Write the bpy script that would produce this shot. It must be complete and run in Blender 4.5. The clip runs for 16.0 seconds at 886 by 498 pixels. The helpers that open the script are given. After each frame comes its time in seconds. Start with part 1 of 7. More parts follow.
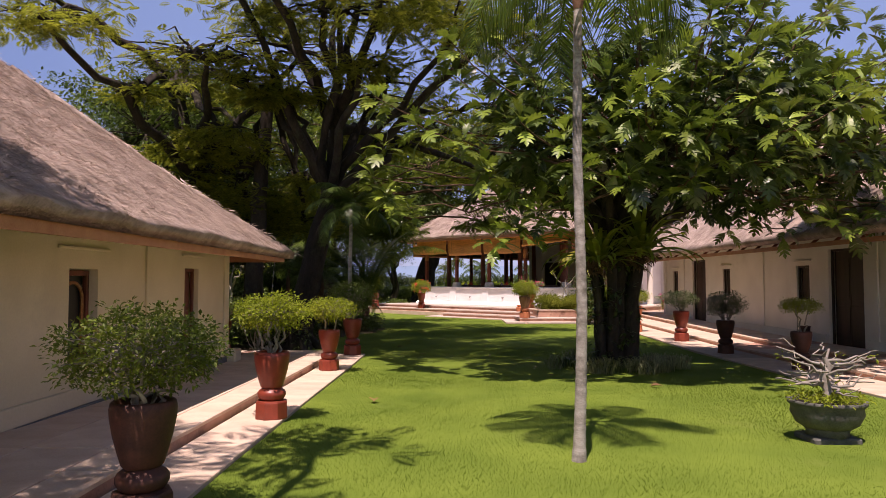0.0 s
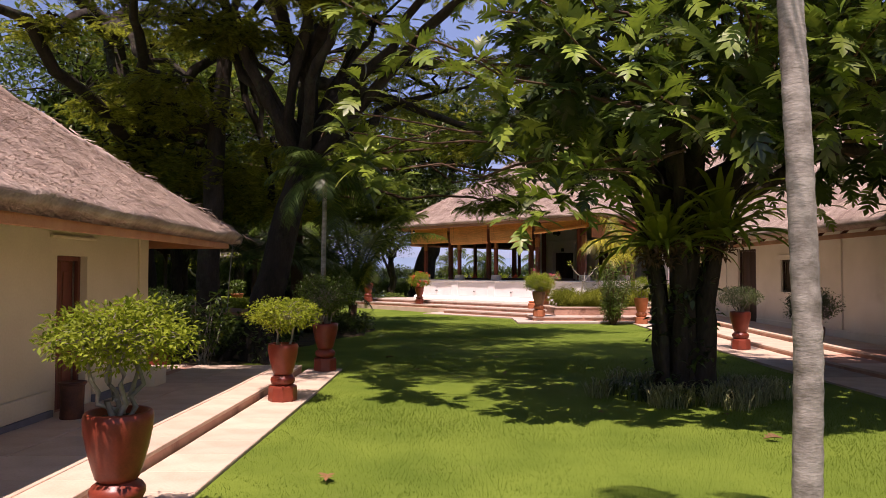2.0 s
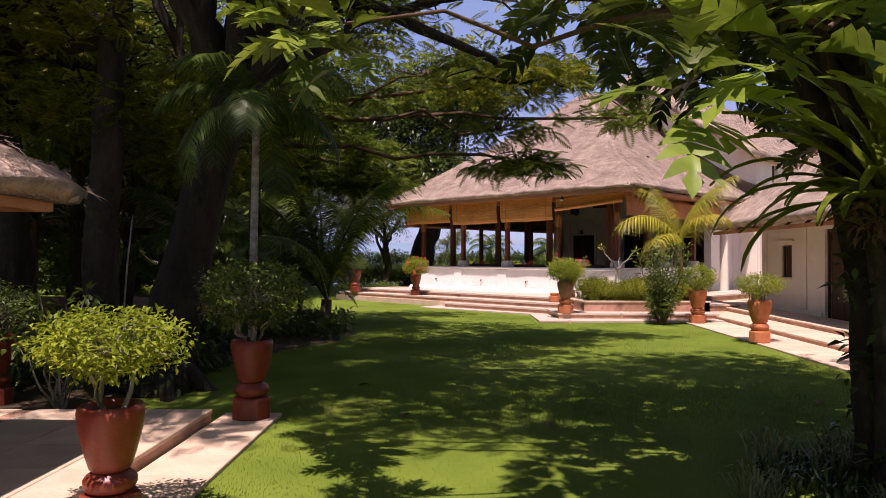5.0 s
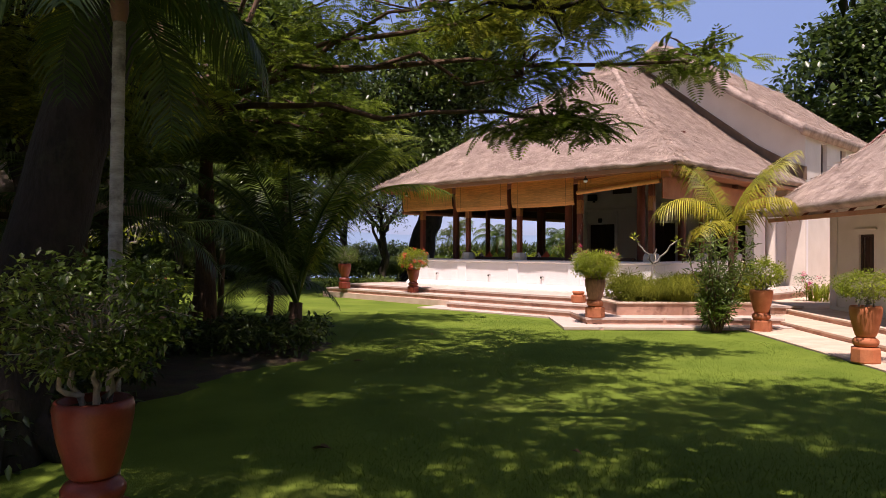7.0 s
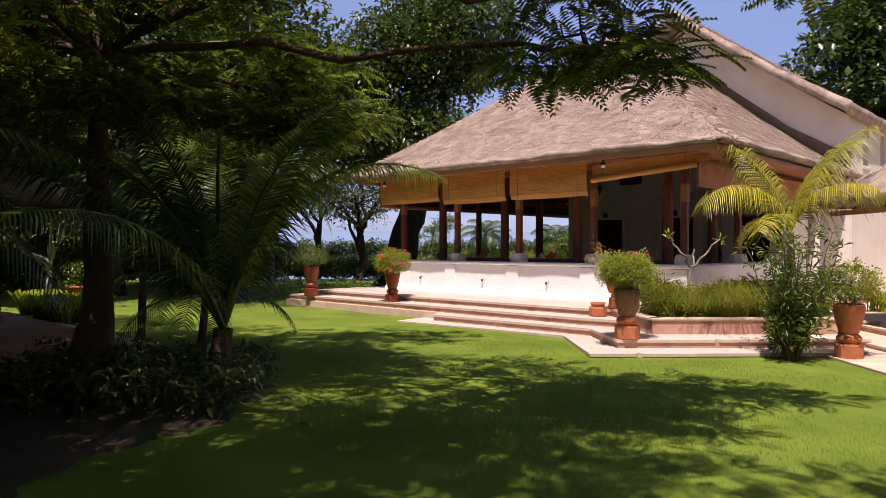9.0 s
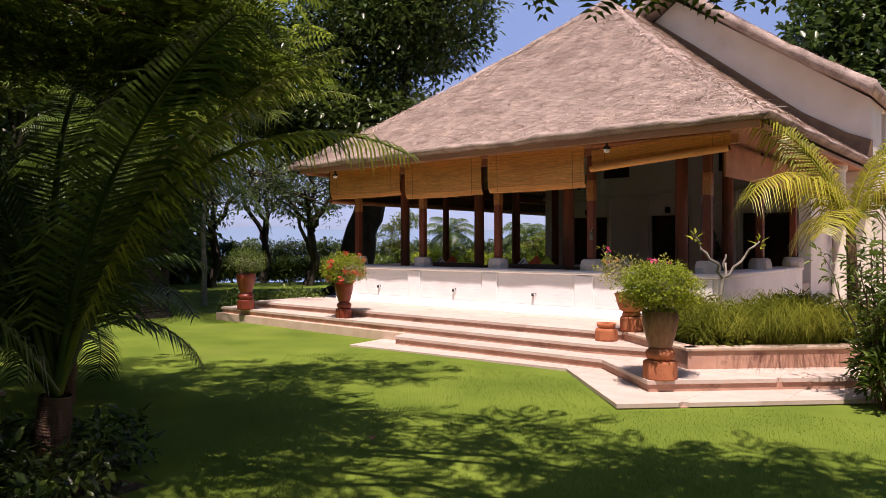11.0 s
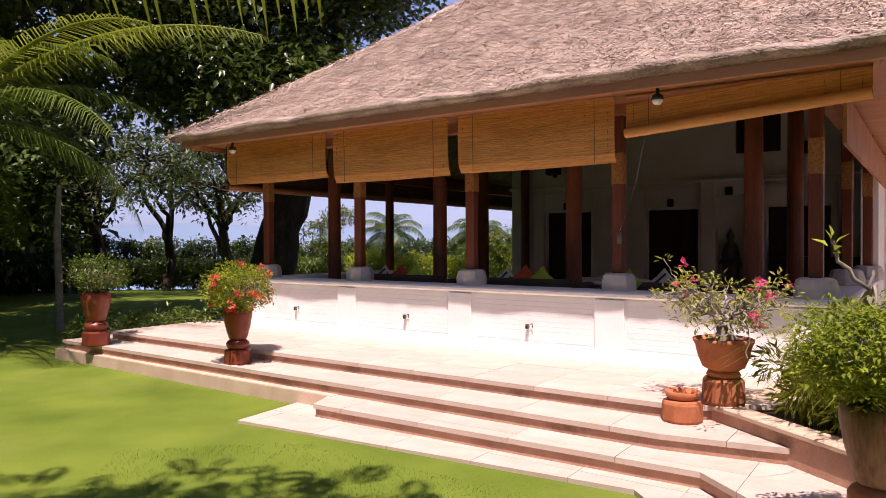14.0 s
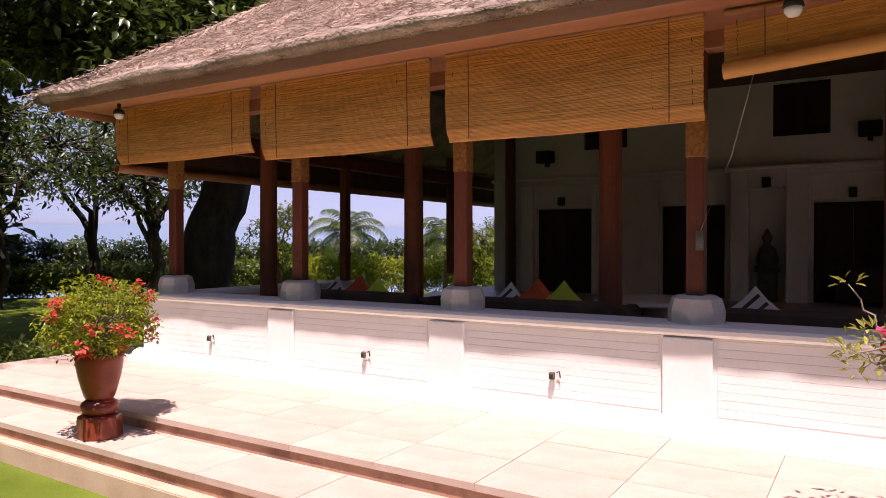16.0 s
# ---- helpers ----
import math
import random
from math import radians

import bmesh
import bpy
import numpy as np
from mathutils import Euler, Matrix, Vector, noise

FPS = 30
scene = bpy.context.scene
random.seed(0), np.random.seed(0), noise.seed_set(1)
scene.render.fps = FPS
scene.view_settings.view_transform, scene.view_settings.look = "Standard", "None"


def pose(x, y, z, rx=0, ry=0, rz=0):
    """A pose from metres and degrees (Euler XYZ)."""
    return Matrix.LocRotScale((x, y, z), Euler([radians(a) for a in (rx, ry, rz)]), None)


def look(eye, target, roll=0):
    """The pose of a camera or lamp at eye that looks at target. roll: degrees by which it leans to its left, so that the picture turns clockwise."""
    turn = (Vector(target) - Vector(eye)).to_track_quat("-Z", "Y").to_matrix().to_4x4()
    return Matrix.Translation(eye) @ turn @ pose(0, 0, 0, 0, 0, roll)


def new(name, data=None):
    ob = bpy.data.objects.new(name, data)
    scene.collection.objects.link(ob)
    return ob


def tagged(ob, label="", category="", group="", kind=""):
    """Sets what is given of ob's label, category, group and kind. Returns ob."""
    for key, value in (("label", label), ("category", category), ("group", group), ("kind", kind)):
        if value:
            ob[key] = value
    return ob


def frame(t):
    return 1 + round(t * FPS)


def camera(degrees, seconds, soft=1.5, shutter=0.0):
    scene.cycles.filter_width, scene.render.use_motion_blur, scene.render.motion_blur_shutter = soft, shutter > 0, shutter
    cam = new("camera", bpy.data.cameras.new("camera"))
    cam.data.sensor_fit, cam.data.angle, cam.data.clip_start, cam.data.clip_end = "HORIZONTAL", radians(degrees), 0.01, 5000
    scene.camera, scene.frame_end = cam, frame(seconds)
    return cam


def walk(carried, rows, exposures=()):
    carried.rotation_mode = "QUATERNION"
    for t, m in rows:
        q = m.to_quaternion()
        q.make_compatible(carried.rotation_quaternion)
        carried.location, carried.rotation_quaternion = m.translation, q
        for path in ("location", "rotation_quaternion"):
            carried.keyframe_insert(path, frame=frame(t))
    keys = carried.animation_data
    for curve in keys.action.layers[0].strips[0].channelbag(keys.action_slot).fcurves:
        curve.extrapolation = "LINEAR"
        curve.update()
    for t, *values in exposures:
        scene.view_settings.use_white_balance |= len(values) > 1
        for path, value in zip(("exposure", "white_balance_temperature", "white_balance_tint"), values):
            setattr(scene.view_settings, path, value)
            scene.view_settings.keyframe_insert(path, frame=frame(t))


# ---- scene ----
# ---------------------------------------------------------------- camera
cam = camera(64.5, 16.0, soft=0.85)
METRES, EYE, TILT, LEAN, TURN = 34.0, 2.0, -0.4, 0.0, 0.0
ROWS = [
    (0.0, 0.0, 0.0, 0.0, 0.0, 3.04, 0.06),
    (0.5, 0.0003, 0.0374, 0.0023, 0.02, 2.78, 0.03),
    (1.0, 0.0001, 0.0738, 0.0026, 0.01, 2.66, -0.01),
    (1.5, 0.0, 0.1086, 0.0021, 0.04, 2.56, 0.02),
    (2.0, 0.0001, 0.1419, 0.0022, 0.08, 2.35, -0.05),
    (2.5, -0.0007, 0.1752, 0.0025, 0.04, 2.15, -0.08),
    (3.0, -0.0016, 0.2075, 0.0029, -0.03, 1.91, -0.07),
    (3.5, -0.0019, 0.2385, 0.0034, -0.04, 1.67, -0.08),
    (4.0, -0.0021, 0.2667, 0.0031, -0.05, 1.53, -0.07),
    (6.5, -0.0002, 0.4151, 0.0032, 0.32, 0.63, -0.19),
    (7.0, -0.0015, 0.4493, 0.0039, 0.23, 0.5, -0.18),
    (7.5, -0.0031, 0.4843, 0.0048, 0.07, 0.42, -0.07),
    (8.0, -0.0036, 0.5184, 0.0062, -0.14, 0.33, 0.01),
    (8.5, -0.0039, 0.5486, 0.0068, -0.53, 0.3, -0.04),
    (9.0, -0.0048, 0.5801, 0.0078, -1.23, 0.27, -0.02),
    (11.5, -0.0069, 0.7285, 0.0143, -5.62, 0.04, 0.12),
    (12.0, -0.0062, 0.7587, 0.0152, -6.49, 0.02, 0.12),
    (12.5, -0.005, 0.7863, 0.0162, -7.31, -0.03, 0.12),
    (13.0, -0.0031, 0.8169, 0.0172, -8.18, -0.08, 0.22),
    (13.5, -0.0012, 0.8476, 0.018, -9.12, -0.11, 0.18),
    (14.0, 0.0015, 0.8784, 0.0188, -10.03, -0.15, 0.18),
    (14.5, 0.0048, 0.909, 0.0194, -10.93, -0.15, 0.18),
    (15.0, 0.0086, 0.9392, 0.0199, -11.78, -0.17, 0.17),
    (15.5, 0.0123, 0.9689, 0.0204, -12.61, -0.19, 0.16),
    (16.0, 0.0164, 0.9983, 0.0209, -13.25, -0.11, 0.06),
]
EXPOSURES = [(0, 0.43, 7000, 36), (4.0, 0.43, 7000, 37), (7.0, 0.43, 6900, 33), (11.5, 0.43, 6900, 31), (14.0, 0.54, 7000, 36), (16, 0.57, 7100, 40)]
walk(cam, [(t, pose(0, 0, EYE, TILT, LEAN, TURN) @ pose(METRES * x, METRES * y, METRES * z, 90 + pitch, roll, yaw)) for t, x, y, z, yaw, pitch, roll in ROWS], EXPOSURES)

# ---------------------------------------------------------------- light
SUN_WAY = Vector((-0.10, -0.37, 1.0)).normalized()      # towards the sun
world = bpy.data.worlds.new("sky_world")
scene.world = world
world.use_nodes = True
_nt = world.node_tree
_sky = _nt.nodes.new("ShaderNodeTexSky")
_sky.sky_type = "NISHITA"
_sky.sun_disc = False
_sky.sun_elevation = math.asin(SUN_WAY.z)
_sky.sun_rotation = math.atan2(SUN_WAY.x, SUN_WAY.y)
_sky.air_density, _sky.dust_density, _sky.ozone_density = 1.0, 0.15, 3.0
_bg = _nt.nodes["Background"]
_bg.inputs["Strength"].default_value = 0.095
_nt.links.new(_sky.outputs["Color"], _bg.inputs["Color"])
sun = new("sun", bpy.data.lights.new("sun", "SUN"))
sun.data.energy, sun.data.angle, sun.data.color = 5.2, radians(0.53), (1.0, 0.95, 0.87)
sun.matrix_world = look(SUN_WAY * 40, (0, 0, 0))

# ---------------------------------------------------------------- materials


def material(name, c1, c2, scale=3.0, fine=60.0, rough=0.75, bump=0.15, metal=0.0, spread=0.12,
             stain=None, stain_at=0.62, translucent=0.0, stretch=(1, 1, 1), per="object", spec=0.4, depth=0.01):
    """A grained material: two scales of noise between two colours, stains, a fine relief and a little chance from piece to piece."""
    m = bpy.data.materials.new(name)
    m.use_nodes = True
    nt = m.node_tree
    n, l = nt.nodes, nt.links
    p = n["Principled BSDF"]
    tc, mp = n.new("ShaderNodeTexCoord"), n.new("ShaderNodeMapping")
    mp.inputs["Scale"].default_value = stretch
    l.new(tc.outputs["Object"], mp.inputs["Vector"])
    big, small = n.new("ShaderNodeTexNoise"), n.new("ShaderNodeTexNoise")
    big.inputs["Scale"].default_value, big.inputs["Detail"].default_value = scale, 4
    small.inputs["Scale"].default_value, small.inputs["Detail"].default_value = fine, 3
    l.new(mp.outputs["Vector"], big.inputs["Vector"])
    l.new(mp.outputs["Vector"], small.inputs["Vector"])
    add = n.new("ShaderNodeMath")
    add.operation = "MULTIPLY_ADD"
    l.new(small.outputs["Fac"], add.inputs[0])
    add.inputs[1].default_value = 0.45
    l.new(big.outputs["Fac"], add.inputs[2])
    ramp = n.new("ShaderNodeValToRGB")
    ramp.color_ramp.elements[0].position, ramp.color_ramp.elements[1].position = 0.5, 0.95
    ramp.color_ramp.elements[0].color, ramp.color_ramp.elements[1].color = (*c1, 1), (*c2, 1)
    l.new(add.outputs[0], ramp.inputs["Fac"])
    colour = ramp.outputs["Color"]
    if stain:
        blot, br, mix = n.new("ShaderNodeTexNoise"), n.new("ShaderNodeValToRGB"), n.new("ShaderNodeMixRGB")
        blot.inputs["Scale"].default_value, blot.inputs["Detail"].default_value, blot.inputs["Roughness"].default_value = scale * 0.45, 6, 0.7
        l.new(tc.outputs["Object"], blot.inputs["Vector"])
        br.color_ramp.elements[0].position, br.color_ramp.elements[1].position = stain_at - 0.09, stain_at + 0.09
        l.new(blot.outputs["Fac"], br.inputs["Fac"])
        l.new(br.outputs["Color"], mix.inputs["Fac"])
        l.new(colour, mix.inputs["Color1"])
        mix.inputs["Color2"].default_value = (*stain, 1)
        colour = mix.outputs["Color"]
    if spread:
        src = n.new("ShaderNodeObjectInfo" if per == "object" else "ShaderNodeNewGeometry")
        rng, hsv = n.new("ShaderNodeMapRange"), n.new("ShaderNodeHueSaturation")
        rng.inputs["To Min"].default_value, rng.inputs["To Max"].default_value = 1 - spread, 1 + spread
        l.new(src.outputs["Random" if per == "object" else "Random Per Island"], rng.inputs["Value"])
        l.new(rng.outputs["Result"], hsv.inputs["Value"])
        l.new(colour, hsv.inputs["Color"])
        colour = hsv.outputs["Color"]
    l.new(colour, p.inputs["Base Color"])
    p.inputs["Roughness"].default_value, p.inputs["Metallic"].default_value = rough, metal
    p.inputs["Specular IOR Level"].default_value = spec
    if bump:
        b = n.new("ShaderNodeBump")
        b.inputs["Strength"].default_value, b.inputs["Distance"].default_value = bump, depth
        l.new(add.outputs[0], b.inputs["Height"])
        l.new(b.outputs["Normal"], p.inputs["Normal"])
    if translucent:
        t, mx = n.new("ShaderNodeBsdfTranslucent"), n.new("ShaderNodeMixShader")
        l.new(colour, t.inputs["Color"])
        mx.inputs["Fac"].default_value = translucent
        l.new(p.outputs["BSDF"], mx.inputs[1])
        l.new(t.outputs["BSDF"], mx.inputs[2])
        l.new(mx.outputs["Shader"], n["Material Output"].inputs["Surface"])
    return m


def foliage(name, c1, c2, rough=0.5, spread=0.35, translucent=0.35, spec=0.4):
    return material(name, c1, c2, scale=0.8, fine=9.0, rough=rough, bump=0.0, spread=spread, translucent=translucent, per="island", spec=spec)


LAWN = material("mown_lawn", (0.080, 0.130, 0.015), (0.145, 0.205, 0.027), scale=0.7, fine=60, rough=0.9, bump=0.7, spread=0, depth=0.018, spec=0.1,
                stain=(0.145, 0.185, 0.036), stain_at=0.66)
BLADE = foliage("grass_blade", (0.10, 0.16, 0.019), (0.145, 0.215, 0.028), rough=0.8, spec=0.1, translucent=0.5, spread=0.28)
PAVE = material("cream_paving_stone", (0.50, 0.36, 0.26), (0.64, 0.50, 0.38), scale=2.2, fine=45, rough=0.75, bump=0.12, spread=0.08, stain=(0.46, 0.31, 0.21), stain_at=0.68)
TREAD = material("pale_tread_stone", (0.46, 0.365, 0.30), (0.57, 0.47, 0.40), scale=2.2, fine=45, rough=0.7, bump=0.1, spread=0.05, stain=(0.45, 0.32, 0.24), stain_at=0.64)
RISER = material("pink_riser_stone", (0.38, 0.20, 0.14), (0.52, 0.31, 0.22), scale=3, fine=50, rough=0.8, bump=0.2, spread=0.1, stain=(0.20, 0.10, 0.07))
MORTAR = material("grey_mortar", (0.34, 0.27, 0.21), (0.44, 0.36, 0.28), rough=0.9, bump=0.2, spread=0)
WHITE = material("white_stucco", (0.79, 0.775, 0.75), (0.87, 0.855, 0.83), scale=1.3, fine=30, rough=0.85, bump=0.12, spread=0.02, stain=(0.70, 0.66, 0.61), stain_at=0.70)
CREAM = material("cream_stucco", (0.62, 0.53, 0.36), (0.72, 0.63, 0.45), scale=1.0, fine=30, rough=0.88, bump=0.12, spread=0.02, stain=(0.58, 0.50, 0.36), stain_at=0.68)
SKIRT = material("grey_skirting", (0.13, 0.13, 0.14), (0.19, 0.19, 0.20), rough=0.8, spread=0)
THATCH = material("weathered_thatch", (0.24, 0.18, 0.145), (0.53, 0.42, 0.345), scale=2.4, fine=26, rough=0.95, bump=1.0, spread=0, stain=(0.25, 0.18, 0.145), stain_at=0.60, depth=0.06, spec=0.1)
STRAW = material("thatch_straw", (0.38, 0.295, 0.235), (0.61, 0.49, 0.405), scale=1.2, fine=14, rough=0.9, bump=0.0, spread=0.30, per="island", spec=0.15)
UNDER = material("thatch_underside", (0.14, 0.09, 0.055), (0.22, 0.14, 0.085), rough=0.95, bump=0.5, spread=0)
DARKWOOD = material("dark_door_wood", (0.028, 0.014, 0.009), (0.06, 0.03, 0.018), scale=4, fine=50, rough=0.6, bump=0.2, stretch=(1, 1, 0.15))
REDWOOD = material("red_brown_timber", (0.125, 0.031, 0.016), (0.21, 0.060, 0.030), scale=3, fine=60, rough=0.55, bump=0.15, stretch=(1, 1, 0.12), stain=(0.09, 0.03, 0.018))
TIMBER = material("honey_timber", (0.36, 0.145, 0.068), (0.50, 0.245, 0.12), scale=3, fine=50, rough=0.6, bump=0.15, stretch=(0.15, 1, 1))
GILT = material("gilded_carving", (0.20, 0.07, 0.025), (0.42, 0.20, 0.06), scale=22, fine=90, rough=0.5, bump=0.8)
BAMBOO = material("bamboo_slat", (0.62, 0.27, 0.072), (0.88, 0.44, 0.135), scale=2.5, fine=30, rough=0.6, bump=0.1, spread=0.17, per="island", stretch=(0.2, 1, 1), translucent=0.18)
CORD = material("blind_cord", (0.10, 0.06, 0.03), (0.16, 0.10, 0.05))
GLAZE = material("red_glazed_clay", (0.16, 0.026, 0.014), (0.25, 0.05, 0.026), scale=4, fine=60, rough=0.38, bump=0.12, stain=(0.09, 0.02, 0.013), stain_at=0.64)
CLAY = material("orange_terracotta", (0.36, 0.105, 0.04), (0.50, 0.18, 0.08), scale=4, fine=50, rough=0.8, bump=0.2, stain=(0.22, 0.06, 0.03), stain_at=0.64)
DARKCLAY = material("stained_dark_clay", (0.045, 0.018, 0.013), (0.11, 0.04, 0.025), scale=4, fine=50, rough=0.6, bump=0.2, stain=(0.16, 0.06, 0.035))
BROWNCLAY = material("streaked_brown_clay", (0.10, 0.04, 0.022), (0.30, 0.15, 0.085), scale=5, fine=40, rough=0.6, bump=0.2, stretch=(1, 1, 0.12), stain=(0.07, 0.03, 0.02))
LITTER = material("leaf_litter_soil", (0.028, 0.019, 0.011), (0.075, 0.05, 0.026), scale=2.2, fine=34, rough=1, bump=1.0, spread=0, stain=(0.04, 0.055, 0.012), stain_at=0.58, depth=0.04)
SOIL = material("dark_soil", (0.02, 0.014, 0.009), (0.05, 0.035, 0.022), scale=8, fine=70, rough=1, bump=0.8)
STONE = material("grey_carved_stone", (0.06, 0.06, 0.05), (0.14, 0.14, 0.12), scale=6, fine=60, rough=0.85, bump=0.4, stain=(0.05, 0.065, 0.03))
PALESTONE = material("pale_post_stone", (0.50, 0.46, 0.42), (0.64, 0.60, 0.56), scale=6, fine=60, rough=0.85, bump=0.2)
BARK = material("dark_bark", (0.014, 0.010, 0.007), (0.045, 0.034, 0.024), scale=4, fine=26, rough=0.95, bump=1.0, stretch=(1, 1, 0.35), spread=0.2, stain=(0.05, 0.055, 0.028), depth=0.05)
BROWNBARK = material("brown_bark", (0.07, 0.04, 0.024), (0.15, 0.09, 0.055), scale=4, fine=26, rough=0.95, bump=1.0, stretch=(1, 1, 0.35), depth=0.05)
PALEBARK = material("pale_bark", (0.17, 0.15, 0.12), (0.33, 0.30, 0.25), scale=6, fine=30, rough=0.9, bump=0.4, stain=(0.12, 0.11, 0.08))
PALMBARK = material("grey_palm_bark", (0.22, 0.20, 0.17), (0.42, 0.39, 0.34), scale=5, fine=34, rough=0.9, bump=0.5, stretch=(1, 1, 3), stain=(0.10, 0.085, 0.065), stain_at=0.56)
SHAFT = material("palm_crownshaft", (0.16, 0.085, 0.05), (0.26, 0.14, 0.08), rough=0.6)
LEAF_BREAD = foliage("breadfruit_leaf", (0.05, 0.095, 0.012), (0.22, 0.29, 0.032), rough=0.42, spread=0.65, translucent=0.27, spec=0.4)
LEAF_FEATHER = foliage("feathery_leaf", (0.15, 0.185, 0.018), (0.28, 0.30, 0.03), rough=0.6, translucent=0.6, spread=0.45)
LEAF_ACACIA = foliage("green_feathery_leaf", (0.065, 0.105, 0.012), (0.18, 0.24, 0.027), rough=0.5, translucent=0.6, spread=0.5)
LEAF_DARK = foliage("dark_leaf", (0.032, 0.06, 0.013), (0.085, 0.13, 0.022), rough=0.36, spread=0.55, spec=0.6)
LEAF_POT = foliage("potted_shrub_leaf", (0.10, 0.145, 0.015), (0.20, 0.25, 0.03), rough=0.5, spread=0.45, spec=0.3)
LEAF_SOFT = foliage("soft_feathery_leaf", (0.10, 0.125, 0.014), (0.23, 0.25, 0.03), rough=0.7, spread=0.35, spec=0.15, translucent=0.5)
LEAF_ROSE = foliage("pale_rose_leaf", (0.20, 0.22, 0.03), (0.38, 0.38, 0.08), rough=0.6, spread=0.4, spec=0.25)
LEAF_MID = foliage("green_leaf", (0.065, 0.115, 0.016), (0.14, 0.20, 0.027), rough=0.38, spread=0.5, spec=0.55)
LEAF_LIME = foliage("lime_leaf", (0.17, 0.23, 0.016), (0.31, 0.36, 0.03), rough=0.6, spread=0.35, spec=0.25, translucent=0.45)
LEAF_PALM = foliage("palm_leaflet", (0.065, 0.118, 0.017), (0.145, 0.208, 0.028), rough=0.4, spread=0.35)
# palm leaflets in a sunlit and a shaded copy, light and shade put into colour
LEAF_SUNPALM = foliage("sunlit_palm_leaflet", (0.11, 0.165, 0.016), (0.25, 0.30, 0.032), rough=0.42, spread=0.35, translucent=0.5)
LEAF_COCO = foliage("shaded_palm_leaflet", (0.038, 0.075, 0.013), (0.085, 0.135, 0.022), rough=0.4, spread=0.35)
LEAF_YELLOW = foliage("yellow_palm_leaflet", (0.17, 0.20, 0.014), (0.44, 0.39, 0.035), rough=0.45, spread=0.3)
LEAF_FERN = foliage("fern_frond", (0.11, 0.165, 0.018), (0.24, 0.30, 0.03), rough=0.34, spread=0.5, translucent=0.4, spec=0.5)
LEAF_GREY = foliage("variegated_leaf", (0.20, 0.22, 0.07), (0.36, 0.37, 0.18), rough=0.6, spread=0.4)
PETAL_RED = foliage("red_petal", (0.65, 0.05, 0.045), (0.85, 0.14, 0.11), spread=0.2)
PETAL_PINK = foliage("pink_petal", (0.62, 0.03, 0.16), (0.80, 0.10, 0.26), spread=0.2)
BLACK = material("black_metal", (0.012, 0.011, 0.011), (0.03, 0.028, 0.026), rough=0.5)
LAMPGLASS = material("white_lamp_glass", (0.75, 0.74, 0.70), (0.82, 0.80, 0.76), rough=0.3, spread=0)
SEA = material("sea_water", (0.15, 0.25, 0.37), (0.19, 0.30, 0.43), scale=0.05, fine=0.6, rough=0.35, bump=0.1, spread=0)
HAZE = material("painted_sky_haze", (0.42, 0.48, 0.56), (0.46, 0.52, 0.60), scale=0.002, fine=0.01, rough=1, bump=0, spread=0, spec=0.0)
HAZE_BAND = material("low_haze_band", (0.31, 0.40, 0.50), (0.35, 0.44, 0.54), scale=0.004, fine=0.02, rough=1, bump=0, spread=0, spec=0.0)
# darker copy of the white stucco: dimness of walls turned from the sun, in colour
SHADEWHITE = material("shaded_white_stucco", (0.66, 0.61, 0.52), (0.76, 0.71, 0.62), scale=1.1, fine=30, rough=0.87, bump=0.12, spread=0.02, stain=(0.58, 0.52, 0.43), stain_at=0.69)
CUSH_RED = material("red_cushion_cloth", (0.45, 0.06, 0.02), (0.55, 0.10, 0.04), fine=120, rough=0.95)
CUSH_LIME = material("lime_cushion_cloth", (0.36, 0.46, 0.03), (0.46, 0.55, 0.06), fine=120, rough=0.95)
CUSH_STRIPE = material("striped_cushion_cloth", (0.50, 0.46, 0.44), (0.60, 0.56, 0.54), fine=120, rough=0.95)
SOFA = material("brown_sofa_cloth", (0.05, 0.03, 0.022), (0.09, 0.055, 0.04), fine=120, rough=0.95)
LINING_AND_SHADE = material("ceiling_lining_and_blind_shade", (0.09, 0.055, 0.035), (0.15, 0.095, 0.06), scale=3, fine=60, rough=0.9, spread=0)
FLOORTILE = material("interior_floor_stone", (0.42, 0.33, 0.27), (0.52, 0.43, 0.36), scale=2, fine=40, rough=0.45, bump=0.05)

# haze painted on the sky backdrop: its colour goes from pale to bluer upwards
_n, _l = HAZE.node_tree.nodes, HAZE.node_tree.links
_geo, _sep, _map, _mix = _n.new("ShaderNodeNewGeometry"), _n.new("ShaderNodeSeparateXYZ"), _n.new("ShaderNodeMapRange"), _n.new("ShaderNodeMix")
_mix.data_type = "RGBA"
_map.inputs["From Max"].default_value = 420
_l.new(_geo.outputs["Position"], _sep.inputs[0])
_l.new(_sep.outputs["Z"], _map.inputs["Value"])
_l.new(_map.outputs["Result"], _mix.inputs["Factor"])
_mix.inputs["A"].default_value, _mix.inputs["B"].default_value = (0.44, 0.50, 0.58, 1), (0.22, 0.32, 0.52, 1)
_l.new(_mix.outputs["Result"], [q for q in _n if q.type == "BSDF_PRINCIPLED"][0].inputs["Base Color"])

# ---------------------------------------------------------------- helpers of this scene
RNG = np.random.default_rng(7)


def link_part(name, me, mat, parent=None, label="", m=None, smooth=False):
    ob = new(name, me)
    if mat and not me.materials:
        me.materials.append(mat)
    if smooth:
        me.polygons.foreach_set("use_smooth", np.ones(len(me.polygons), bool))
    if parent:
        ob.parent = parent
    if m is not None:
        ob.matrix_basis = m
    if label:
        ob["label"] = label
    return ob


def part(name, bm, mat, parent=None, label="", m=None, smooth=False):
    me = bpy.data.meshes.new(name)
    bm.to_mesh(me)
    bm.free()
    return link_part(name, me, mat, parent, label, m, smooth)


